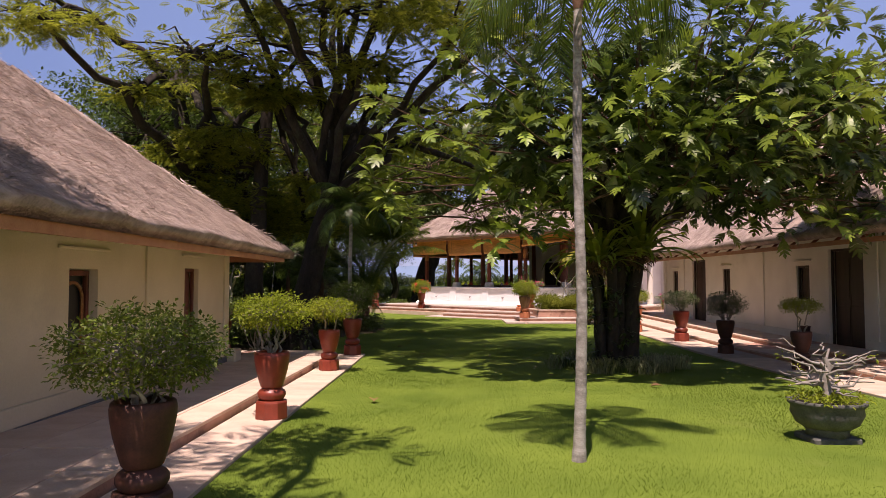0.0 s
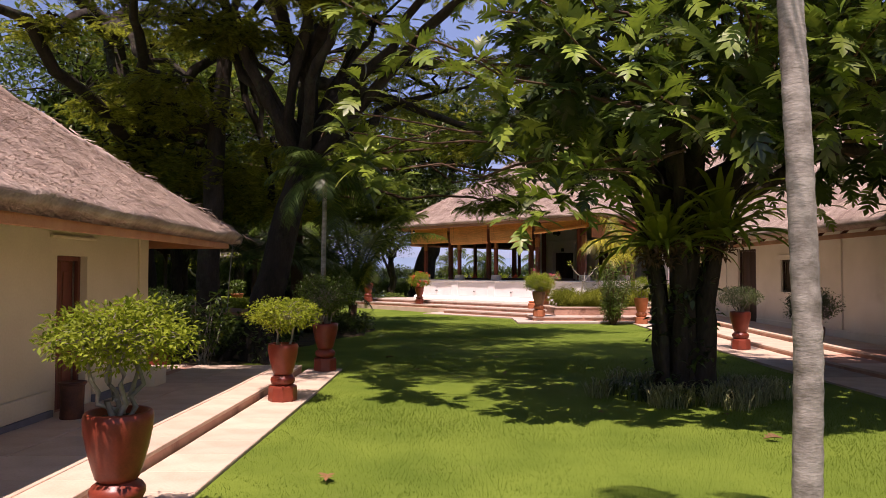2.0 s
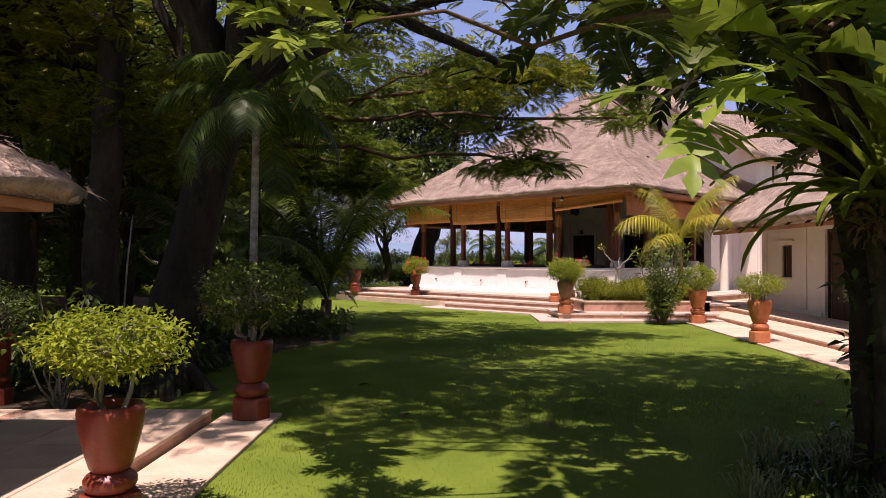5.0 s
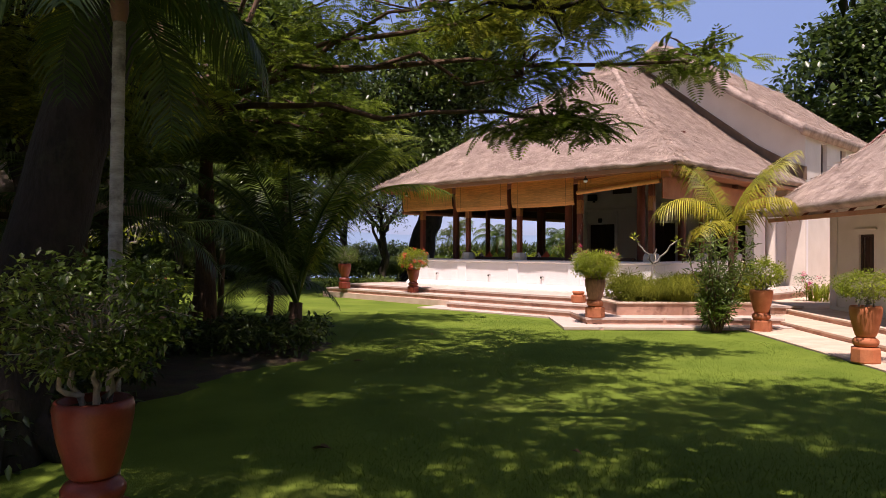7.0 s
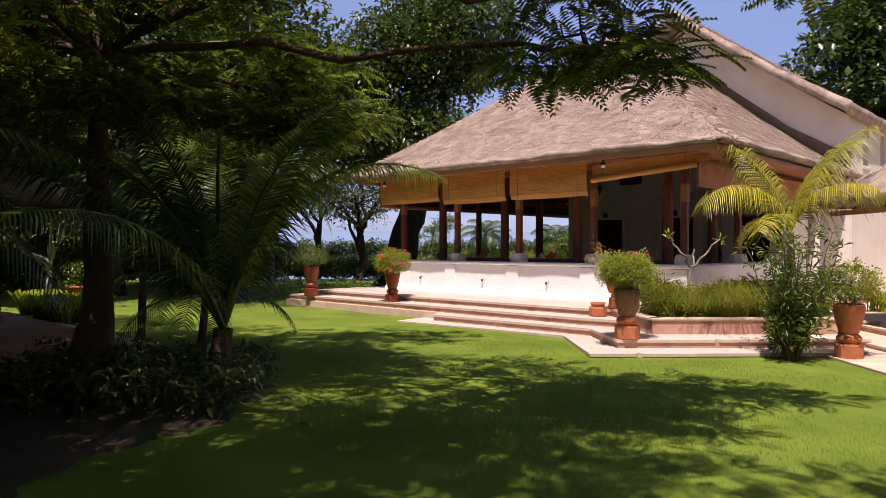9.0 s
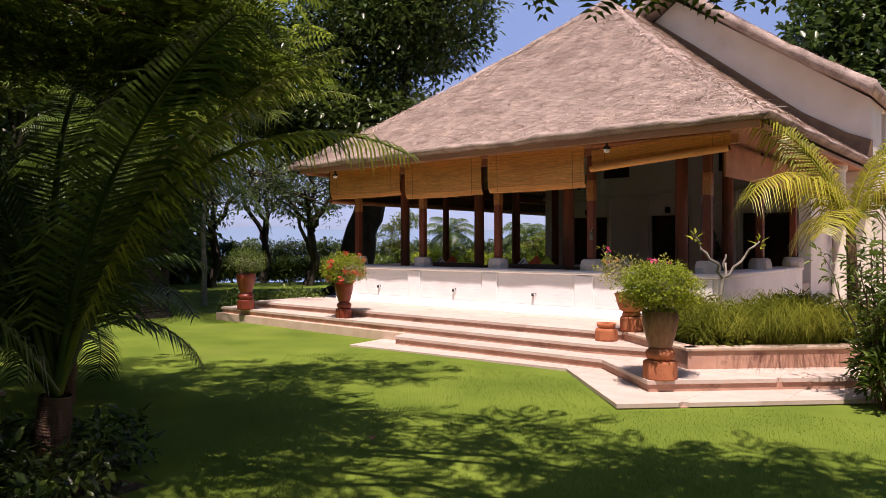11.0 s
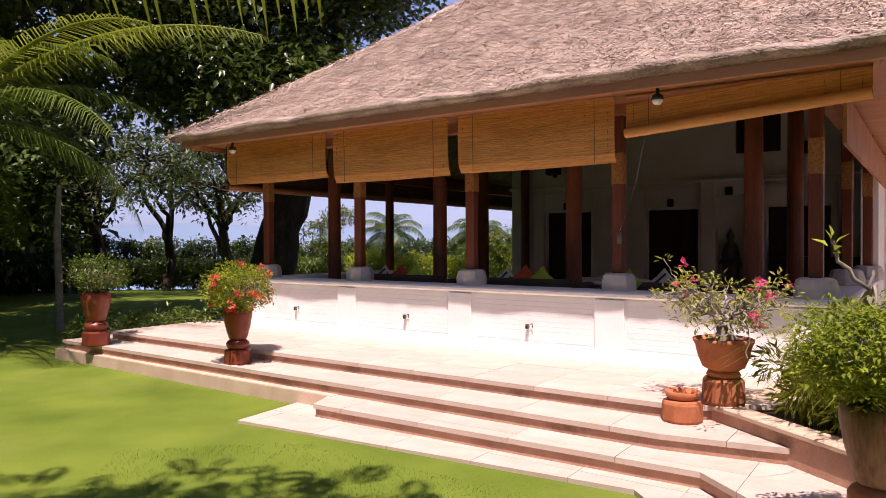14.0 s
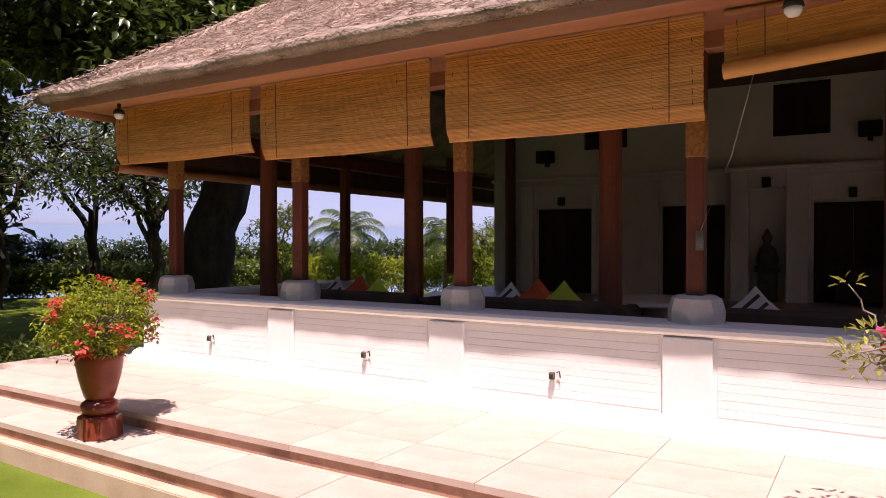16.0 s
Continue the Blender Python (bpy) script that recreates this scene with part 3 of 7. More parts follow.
def guest_house_cream():
    h = thing("guest_house", pose(LX, 6, 0), "low cream-plastered house with a shaggy thatched hip roof", "house")
    o = Matrix.Translation((-LX, -6, 0))

    def P(name, bm, mat, parent=h, label=""):
        bmesh.ops.transform(bm, matrix=o, verts=bm.verts)
        return part(name, bm, mat, parent, label)
    holes = [(10.02, 10.86, 0.78, 2.19), (14.5, 15.32, 0.05, 2.28), (3.6, 4.4, 0.78, 2.19)]
    bm = wall_boxes(-8, 17.4, -0.3, 2.95, holes, lambda a, d, z: (LX - 0.34 * d, a, z))
    P("wall", bm, CREAM, label="sunlit cream plaster wall")
    bm = bmesh.new()
    box(bm, -12.3, LX - 0.34, 17.06, 17.4, -0.3, 2.95)
    P("wall", bm, CREAM)
    P("wall", boxed(-12.3, -12.0, -8, 17.06, -0.3, 2.95), CREAM)
    P("wall", boxed(-12.0, LX - 0.34, -8, -7.7, -0.3, 2.95), CREAM)
    P("ceiling_board", boxed(-12.0, LX - 0.34, -7.7, 17.06, 2.85, 2.9), UNDER)
    # foot of the wall with its grey skirting line
    for a, b in ((-8, 14.3), (15.5, 17.4)):
        bm = boxed(LX, LX + 0.07, a, b, 0.20, 0.46, 0.012)
        P("wall_foot", bm, CREAM)
        P("skirting", boxed(LX, LX + 0.10, a, b, -0.3, 0.20, 0.006), SKIRT, label="dark grey skirting")
    P("wall_foot", boxed(LX - 0.34, LX + 0.30, 17.1, 17.62, -0.2, 0.34, 0.02), CREAM)
    for y in (12.75, 6.9, 17.22):
        P("pilaster", boxed(LX, LX + 0.045, y - 0.17, y + 0.17, -0.1, 2.85, 0.01), CREAM)
    for a, b, z in ((9.7, 11.15, 2.47), (14.3, 15.5, 2.52), (3.3, 4.7, 2.47)):
        P("drip_moulding", boxed(LX, LX + 0.05, a, b, z, z + 0.045, 0.01), CREAM)
    # recessed carved windows and the panelled door
    for y0, y1 in ((10.02, 10.86), (3.6, 4.4)):
        P("niche_back", boxed(LX - 0.26, LX - 0.22, y0, y1, 0.78, 2.19), CREAM)
        bm = bmesh.new()
        for a, b, z0, z1 in ((y0 + 0.01, y0 + 0.09, 0.8, 2.17), (y1 - 0.09, y1 - 0.01, 0.8, 2.17), (y0 + 0.09, y1 - 0.09, 2.09, 2.17), (y0 + 0.09, y1 - 0.09, 0.8, 0.88)):
            box(bm, LX - 0.20, LX - 0.13, a, b, z0, z1, 0.008)
        wf = P("window", bm, REDWOOD)
        cy, rr = (y0 + y1) / 2, (y1 - y0) / 2 - 0.15
        pts = [(cy - rr, 0.9)] + [(cy - rr * math.cos(q), 1.75 + 0.24 * math.sin(q)) for q in np.linspace(0, math.pi, 13)] + [(cy + rr, 0.9)]
        chunk = [tube_arrays([(LX - 0.17 - LX, y - 6, z) for y, z in pts], np.full(len(pts), 0.028), 6)]
        npart("arch", *merge(chunk), GILT, wf, "gilded carved arch")
        P("pane", boxed(LX - 0.215, LX - 0.205, y0 + 0.09, y1 - 0.09, 0.88, 2.09), BLACK, wf)
        P("sill", boxed(LX - 0.20, LX + 0.03, y0 - 0.04, y1 + 0.04, 0.72, 0.78, 0.01), CREAM)
    ringed = ringed_opening(h, "door", 0, 14.5 - 6, 15.32 - 6, 0.05, 2.28, 1, 0.16, REDWOOD)
    ringed["label"] = "panelled red-brown wooden door"
    # roof
    e, r, z0, z1, ye = LEAVE, LRIDGE, 2.86, 6.35, 18.6
    w = 2 * r - e
    q = lambda x, y, z: (x - LX, y - 6, z)
    faces = [(q(e, -9, z0), q(e, ye, z0 - 0.10), q(r, ye - 4.75, z1), q(r, -5, z1)),
             (q(e, ye, z0 - 0.10), q(w, ye, z0), q(r, ye - 4.75, z1), q(r, ye - 4.751, z1)),
             (q(w, ye, z0), q(w, -9, z0), q(r, -5, z1), q(r, ye - 4.75, z1), 0)]
    roof(h, faces, [(q(e, ye, z0 - 0.1), q(r, ye - 4.75, z1)), (q(r, ye - 4.75, z1), q(r, -5, z1))], "thick weathered grey-brown thatch", density=900, thick=0.17, hairs=40, nu=90, nv=40)
    for y in np.arange(-6, 18, 1.15):      # rafters under the eave
        v, f = tube_arrays([(r + 1 - LX, y - 6, 5.2), (e - 0.30 - LX, y - 6, z0 - 0.22)], [0.045, 0.045], 6)
        npart("rafter", v, f, REDWOOD, h)
    P("eave_board", boxed(e - 0.26, e - 0.20, -9, ye - 0.3, z0 - 0.36, z0 - 0.22, 0.006), TIMBER)
    P("eave_board", boxed(w, e - 0.26, ye - 0.36, ye - 0.30, z0 - 0.36, z0 - 0.22, 0.006), TIMBER)


guest_house_cream()

# --- long house beside the right-hand walkway
RX, REAVE, RRIDGE = 11.4, 9.85, 15.3


def guest_house_white():
    h = thing("guest_house", pose(RX, 20, 0), "long white-plastered house with dark wooden doors under thatch", "house")
    o = Matrix.Translation((-RX, -20, 0))

    def P(name, bm, mat, parent=h, label=""):
        bmesh.ops.transform(bm, matrix=o, verts=bm.verts)
        return part(name, bm, mat, parent, label)
    doors = [(30.5, 32.1), (19.05, 20.78), (8.6, 10.2)]
    wins = [(27.9, 28.62), (21.86, 22.66), (34.1, 34.8), (15.6, 16.4)]
    holes = [(a, b, 0.1, 2.93) for a, b in doors] + [(a, b, 1.42, 2.49) for a, b in wins]
    bm = wall_boxes(-8, 36.2, -0.3, 3.5, holes, lambda a, d, z: (RX + 0.34 * d, a, z))
    P("wall", bm, SHADEWHITE, label="shaded white plaster wall")
    P("wall", boxed(RX + 0.34, 19.2, 35.86, 36.2, -0.3, 3.5), SHADEWHITE)
    P("wall", boxed(18.9, 19.2, -8, 35.86, -0.3, 3.5), SHADEWHITE)
    P("wall", boxed(RX + 0.34, 18.9, -8, -7.7, -0.3, 3.5), SHADEWHITE)
    P("ceiling_board", boxed(RX + 0.34, 18.9, -7.7, 35.86, 3.4, 3.45), UNDER)
    for y in (25.1, 18.55, 33.3, 12.5, 36.0):
        P("pilaster", boxed(RX - 0.05, RX, y - 0.18, y + 0.18, 0.0, 3.3, 0.01), SHADEWHITE)
    for a, b in wins:
        P("drip_moulding", boxed(RX - 0.05, RX, a - 0.15, b + 0.15, 2.62, 2.67, 0.01), SHADEWHITE)
        P("sill", boxed(RX - 0.04, RX + 0.12, a - 0.04, b + 0.04, 1.36, 1.42, 0.008), SHADEWHITE)
    for a, b in doors:
        d = ringed_opening(h, "door", 0, a - 20, b - 20, 0.1, 2.93, -1, 0.14, DARKWOOD)
        d["label"] = "tall dark double door with raised panels"
    for a, b in wins:
        ringed_opening(h, "window", 0, a - 20, b - 20, 1.42, 2.49, -1, 0.12, DARKWOOD)["label"] = "dark wooden shutters"
    last = -8
    for a, b in sorted(doors) + [(36.2, 36.3)]:
        P("wall_foot", boxed(RX - 0.06, RX, last, a - 0.1, 0.0, 0.42, 0.012), SHADEWHITE)
        last = b + 0.1
    e, r, z0, z1, ye = REAVE, RRIDGE, 3.28, 7.9, 37.6
    w = 2 * r - e
    q = lambda x, y, z: (x - RX, y - 20, z)
    faces = [(q(e, ye, z0), q(e, -9, z0), q(r, -4, z1), q(r, ye - 5.4, z1)),
             (q(w, ye, z0), q(e, ye, z0), q(r, ye - 5.4, z1), q(r, ye - 5.401, z1)),
             (q(w, -9, z0), q(w, ye, z0), q(r, ye - 5.4, z1), q(r, -4, z1), 0)]
    roof(h, faces, [(q(e, ye, z0), q(r, ye - 5.4, z1)), (q(r, ye - 5.4, z1), q(r, -4, z1))], "weathered pinkish-grey thatch", density=420, thick=0.17, hairs=70, nu=80, nv=26)
    for y in np.arange(-6, 37, 1.15):
        v, f = tube_arrays([(r - 1 - RX, y - 20, 6.6), (e + 0.3 - RX, y - 20, z0 - 0.26)], [0.045, 0.045], 6)
        npart("rafter", v, f, REDWOOD, h)
    P("eave_board", boxed(e + 0.2, e + 0.26, -9, ye - 0.25, z0 - 0.36, z0 - 0.24, 0.006), TIMBER)


guest_house_white()

# ---------------------------------------------------------------- open pavilion and the tall house behind it
U0, U1, V0, V1 = -33.75, -22.05, 31.5, 42.0      # outer faces of its parapet
PFLOOR, PTOP, TERR = 1.15, 1.66, 0.58
UC, VC = -27.9, 31.5


def pavilion():
    h = thing("pavilion", UV(UC, VC), "open timber pavilion with a steep thatched roof and white parapet", "pavilion")
    o = Matrix.Translation((-UC, -VC, 0))

    def P(name, bm, mat, parent=h, label=""):
        bmesh.ops.transform(bm, matrix=o, verts=bm.verts)
        return part(name, bm, mat, parent, label)
    q = lambda u, v, z: (u - UC, v - VC, z)
    # parapet walls with a coping, recessed panels and a sloping foot
    P("floor", boxed(U0 + 0.1, U1 - 0.1, V0 + 0.1, V1, 0.2, PFLOOR), FLOORTILE, label="dim stone floor")
    T = 0.62
    runs = [("u", U0, U1, V0, V0 + T), ("v", V0 + T, 38.4, U1 - T, U1), ("v", V0 + T, 36.5, U0, U0 + T)]
    for kind, a, b, c, d in runs:
        if kind == "u":
            P("parapet", boxed(a, b, c + 0.03, d, 0.2, PTOP - 0.10, 0.01), WHITE, label="white plastered parapet")
            P("coping", boxed(a - 0.04, b + 0.04, c - 0.03, d + 0.03, PTOP - 0.10, PTOP, 0.03), WHITE)
        else:
            P("parapet", boxed(c, d, a, b, 0.2, PTOP - 0.10, 0.01), WHITE)
            P("coping", boxed(c - 0.04, d + 0.04, a, b, PTOP - 0.10, PTOP, 0.03), WHITE)
    P("side_wall", boxed(U1 - 0.40, U1 - 0.05, 39.6, 41.99, 0.2, 4.4, 0.01), WHITE, label="white plastered end wall")
    posts_u = [-33.4, -30.66, -27.96, -25.19, -22.4]
    # panels of fine grooves between pilasters on the front
    for a, b in zip(posts_u, posts_u[1:]):
        P("pilaster", boxed(b - 0.24, b + 0.24, V0 - 0.015, V0 + 0.03, TERR, PTOP - 0.12, 0.008), WHITE)
        for k in range(9):
            z = 0.80 + k * 0.082
            P("panel_course", boxed(a + 0.28, b - 0.28, V0 + 0.024, V0 + 0.032, z, z + 0.079, 0.002), WHITE)
    foot = bmesh.new()
    pl = [(V0 - 0.16, TERR - 0.02), (V0 - 0.15, TERR + 0.07), (V0 - 0.06, TERR + 0.15), (V0 + 0.03, TERR + 0.19), (V0 + 0.03, TERR - 0.02)]
    rings = [[foot.verts.new((u, v, z)) for v, z in pl] for u in (U0 - 0.12, U1 + 0.12)]
    for i in range(5):
        foot.faces.new((rings[0][i], rings[0][(i + 1) % 5], rings[1][(i + 1) % 5], rings[1][i]))
    foot.faces.new(rings[0][::-1]), foot.faces.new(rings[1])
    P("parapet_foot", foot, WHITE)
    # posts on their stones
    spots = [(u, 31.9, True) for u in posts_u] + [(-22.35, 35.45, True), (-22.2, 38.0, True), (-33.4, 36.2, False), (-33.4, 40.6, False)]
    for u, v, stone in spots:
        if stone:
            bm = bmesh.new()
            lathe(bm, [(0.27, PTOP - 0.01), (0.275, PTOP + 0.13), (0.24, PTOP + 0.25), (0.19, PTOP + 0.28)], 24, 8)
            bmesh.ops.translate(bm, verts=bm.verts, vec=(u, v, 0))
            P("post_stone", bm, PALESTONE, label="pale octagonal post stone")
        bm = bmesh.new()
        box(bm, u - 0.09, u + 0.09, v - 0.09, v + 0.09, PTOP + (0.27 if stone else -0.01), 4.75, 0.02)
        post = P("post", bm, REDWOOD, label="red-brown timber post")
        if stone:
            P("carved_band", boxed(u - 0.095, u + 0.095, v - 0.095, v + 0.095, 3.34, 3.84, 0.012), GILT, post, "gilded carved band")
    for u, v in ((-32.42, 33.0), (-29.44, 33.0), (-26.46, 33.0), (-23.41, 33.0), (-23.2, 35.6), (-30.8, 36.9), (-32.15, 41.7)):
        bm = bmesh.new()
        lathe(bm, [(0.15, PFLOOR - 0.02), (0.14, 4.0), (0.13, 5.7 if v < 34 else 6.5)], 16)
        bmesh.ops.translate(bm, verts=bm.verts, vec=(u, v, 0))
        P("inner_post", bm, REDWOOD, label="round red-brown inner post")
    # beams
    P("beam", boxed(U0 - 0.3, U1 + 0.3, 31.80, 32.0, 4.42, 4.66, 0.01), TIMBER)
    P("beam", boxed(U1 - 0.45, U1 - 0.25, 32.0, 41.9, 4.42, 4.66, 0.01), TIMBER)
    P("beam", boxed(U0 + 0.25, U0 + 0.45, 32.0, 46.6, 4.05, 4.30, 0.01), REDWOOD)
    P("beam", boxed(-34.6, -32.85, 46.4, 46.6, 3.62, 4.6, 0.01), DARKWOOD)
    P("ceiling_lining", boxed(-32.9, -22.9, 33.0, 41.95, 6.14, 6.18), LINING_AND_SHADE)
    P("floor", boxed(U0 + 0.1, -32.85, V1, 46.6, 0.2, PFLOOR), FLOORTILE)
    # boards round the eave
    P("fascia", boxed(-34.6, -20.95, 30.50, 30.56, 4.50, 4.67, 0.008), TIMBER, label="honey-coloured eave board")
    P("fascia", boxed(-20.98, -20.93, 30.72, 42.6, 4.49, 4.60, 0.008), TIMBER)
    P("fascia", boxed(-34.60, -34.55, 30.72, 46.8, 4.49, 4.60, 0.008), TIMBER)
    lv, lf = tube_arrays([q(-33.95, 31.2, 3.66), q(-33.95, 38, 3.68), q(-33.95, 46.5, 3.66)], [0.075, 0.08, 0.075], 10, 0.03)
    npart("log_rail", lv, lf, TIMBER, h, "round honey-coloured log along the garden side", smooth=True)
    P("soffit", boxed(-34.55, -20.98, 30.68, 32.2, 4.60, 4.63), TIMBER)
    P("soffit", boxed(-22.3, -20.98, 32.2, 42.6, 4.60, 4.63), TIMBER)
    P("end_board", boxed(-22.1, -22.05, 32.0, 41.9, 3.75, 4.42), TIMBER, label="honey-coloured boarding")
    # roof
    e0, e1, ev, ez = -34.88, -20.72, 30.35, 4.76
    au, av, az = -28.15, 38.5, 10.65
    top = q(au, av, az)
    faces = [(q(e0, ev, ez), q(e1, ev, ez), top, q(au - 0.01, av, az)),
             (q(e1, ev, ez), q(e1, 43.0, ez), q(-28.2, 42.1, 10.75), top),
             (q(e0, 47.0, ez), q(e0, ev, ez), q(au, av + 0.01, az), q(au - 0.01, av + 0.3, az))]
    rf = roof(h, faces, [(q(e1, ev, ez), top), (q(e0, ev, ez), top)], "steep pinkish-grey thatch with rough hip rolls", density=1000, thick=0.13, sag=0.24, nu=90, nv=60)
    back = [(q(e0, 47.0, ez), q(au - 0.01, av + 0.3, az), q(e1 - 2, 47.0, ez), q(e1 - 2.1, 47.0, ez))]
    chunk = []
    roof_face(chunk, [], *back[0], density=0)
    npart("back_slope", *merge(chunk), THATCH, rf)


pavilion()


def bamboo_blind(u0, u1, z_top, z_bottom, roll=0.0, sway=0.0, place=None, mat=None):
    """A bamboo blind: thin slats on cords, curling at its foot, with a roll at the bottom when drawn up."""
    c = (u0 + u1) / 2
    b = thing("bamboo_blind", UV(c, 31.2, z_bottom) if place is None else place, "honey bamboo roll blind hanging from the eave" if not roll else "bamboo roll blind, half drawn up and slanting", "blind", "blinds along the pavilion")
    half, H = (u1 - u0) / 2, z_top - z_bottom
    n = int(H / 0.0125)
    chunks = []
    for k in range(n):
        s = (k + 0.5) / n
        z = H * s
        y = -0.02 * s - (0.03 * math.sin(s * math.pi) if not roll else 0)
        if s < 0.14 and not roll:
            y += 0.6 * (0.14 - s) ** 1.2
        jx = RNG.normal(0, 0.0025)
        cuts = np.concatenate([[-half + jx], np.sort(np.linspace(-half, half, 9)[1:-1] + RNG.normal(0, 0.07, 7)), [half + jx]])
        for x0, x1 in zip(cuts, cuts[1:]):
            ends = [(x, y - 0.012 * (1 - abs(x) / half) + RNG.normal(0, 0.0012), z + 0.5 * sway * x - 0.02 * (1 - abs(x) / half)) for x in (x0 + 0.001, x1 - 0.001)]
            chunks.append(tube_arrays(ends, [0.0125, 0.0125], 6))
    npart("slat_sheet", *merge(chunks), mat or BAMBOO, b, "thin split-bamboo slats")["kind"] = "stuff"
    for x in (-0.78 * half, 0.78 * half):
        pts = [(x, -0.02 * s - 0.05, H * s) for s in np.linspace(0, 1, 6)]
        npart("cord", *tube_arrays(pts, np.full(6, 0.0045), 5), CORD, b)
    ties = []
    for x in np.linspace(-0.93, 0.93, 8) * half:
        for s in np.arange(0.16, 0.97, 0.10):
            if RNG.uniform() < 0.6:
                y = -0.02 * s - (0.03 * math.sin(s * math.pi) if not roll else 0) - 0.013
                ties.append(tube_arrays([(x, y, H * s + 0.5 * sway * x - 0.02), (x + RNG.normal(0, 0.004), y, H * s + 0.5 * sway * x + RNG.uniform(0.0, 0.05))], [0.0035, 0.0035], 4))
    npart("tie_string", *merge(ties), CORD, b)["kind"] = "stuff"
    if roll:
        pts = [(x, -0.06, sway * 0.5 * x) for x in np.linspace(-half, half, 6)]
        npart("roll", *tube_arrays(pts, np.full(6, roll), 14, 0.05), BAMBOO, b, smooth=True)
        for x in (-half + 0.01, half - 0.01):
            npart("roll_end", *merge([tube_arrays([(x - 0.01, -0.06, sway * 0.5 * x), (x + 0.01, -0.06, sway * 0.5 * x)], [roll * 0.6, roll * 0.6], 12)]), CORD, b)
    npart("head_rail", *tube_arrays([(-half, -0.02, H + 0.01), (half, -0.02, H + 0.01)], [0.03, 0.03], 8), TIMBER, b)


bamboo_blind(-33.9, -30.9, 4.58, 3.72)
bamboo_blind(-30.68, -27.98, 4.58, 3.60)
bamboo_blind(-27.76, -24.98, 4.58, 3.62)
bamboo_blind(-24.8, -21.7, 4.55, 4.13, roll=0.075, sway=0.14)
for k in range(5):      # along the garden side, in dark lining colour for their shaded inner face
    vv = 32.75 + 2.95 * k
    bamboo_blind(-1.47, 1.47, 4.55, 3.72, place=UV(-34.05, vv, 3.72, -90), mat=LINING_AND_SHADE)


def main_house():
    h = thing("main_house", UV(-26.2, 39.5), "tall two-storey white house with a thatched gable roof", "house")
    o = Matrix.Translation((26.2, -39.5, 0))

    def P(name, bm, mat, parent=h, label=""):
        bmesh.ops.transform(bm, matrix=o, verts=bm.verts)
        return part(name, bm, mat, parent, label)
    q = lambda u, v, z: (u + 26.2, v - 39.5, z)
    F, R, L, G = 42.0, -20.95, -32.8, 42.0
    doors = [(-31.5, -29.94), (-28.15, -26.68), (-24.82, -23.3)]
    wins = [(-30.17, -29.02), (-25.66, -24.5)]
    holes = [(a, b, 0.5, 3.38) for a, b in doors] + [(a, b, 4.9, 6.1) for a, b in wins]
    bm = wall_boxes(L, -22.75, -0.2, 6.2, holes[:2] + holes[3:] + [(-24.82, -23.3, 0.5, 3.38)], lambda a, d, z: (a, F + 0.36 * d, z))
    P("wall", bm, WHITE, label="warm white plastered front wall")
    P("wall", boxed(-22.75, R, F, F + 0.36, -0.2, 4.2), WHITE)
    bm = bmesh.new()      # gable over the pavilion's roof
    plan = [(L, 6.2), (-22.75, 6.2), (-22.75, 4.2), (R, 4.2), (R, 6.85), (-27.15, 11.25), (L, 7.24)]
    lo = [bm.verts.new((u, G, z)) for u, z in plan]
    hi = [bm.verts.new((u, G + 0.36, z)) for u, z in plan]
    bm.faces.new(lo), bm.faces.new(hi[::-1])
    for i in range(7):
        bm.faces.new((lo[i], hi[i], hi[(i + 1) % 7], lo[(i + 1) % 7]))
    bmesh.ops.recalc_face_normals(bm, faces=bm.faces)
    P("gable", bm, SHADEWHITE, label="white plastered gable")
    bm = bmesh.new()      # dark strip for the shade where the lower roof meets the wall
    line = [(-28.0, 10.45), (-26.4, 9.2), (-24.6, 7.75), (-22.9, 6.4), (-21.6, 5.6), (-20.9, 5.3)]
    cols = [[bm.verts.new((u, v, z + dz)) for v, dz in ((G - 0.10, -0.3), (G - 0.10, 0.22), (G + 0.05, 0.26), (G + 0.05, -0.3))] for u, z in line]
    for a, b in zip(cols, cols[1:]):
        for i in range(4):
            bm.faces.new((a[i], b[i], b[(i + 1) % 4], a[(i + 1) % 4]))
    bm.faces.new(cols[0]), bm.faces.new(cols[-1][::-1])
    bmesh.ops.recalc_face_normals(bm, faces=bm.faces)
    P("valley_flashing", bm, UNDER, label="dark strip standing in for the shade along the roof valley")
    sidewins = [(43.95, 44.75), (46.65, 47.5), (49.4, 50.3), (52.1, 52.9)]
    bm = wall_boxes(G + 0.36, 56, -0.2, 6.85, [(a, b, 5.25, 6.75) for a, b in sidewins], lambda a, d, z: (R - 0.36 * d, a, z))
    P("wall", bm, SHADEWHITE)
    P("wall", boxed(L, L + 0.36, F + 0.36, 56, -0.2, 6.75), SHADEWHITE)
    P("wall", boxed(L, R, 56, 56.3, -0.2, 6.75), SHADEWHITE)
    P("floor_slab", boxed(L + 0.36, R - 0.36, F + 0.36, 56, 4.0, 4.2), UNDER)
    P("ceiling_board", boxed(L + 0.36, R - 0.36, G + 0.36, 56, 6.4, 6.45), UNDER)
    P("floor_slab", boxed(L + 0.36, R - 0.36, F + 0.36, 56, 0.3, PFLOOR), FLOORTILE)
    for a, b in sidewins:
        bm = bmesh.new()
        box(bm, R - 0.24, R - 0.18, a, b, 5.25, 6.75)
        for z in (5.6, 6.0, 6.4):
            box(bm, R - 0.18, R - 0.16, a + 0.05, b - 0.05, z - 0.02, z + 0.02)
        P("window", bm, DARKWOOD, label="tall dark louvred window")
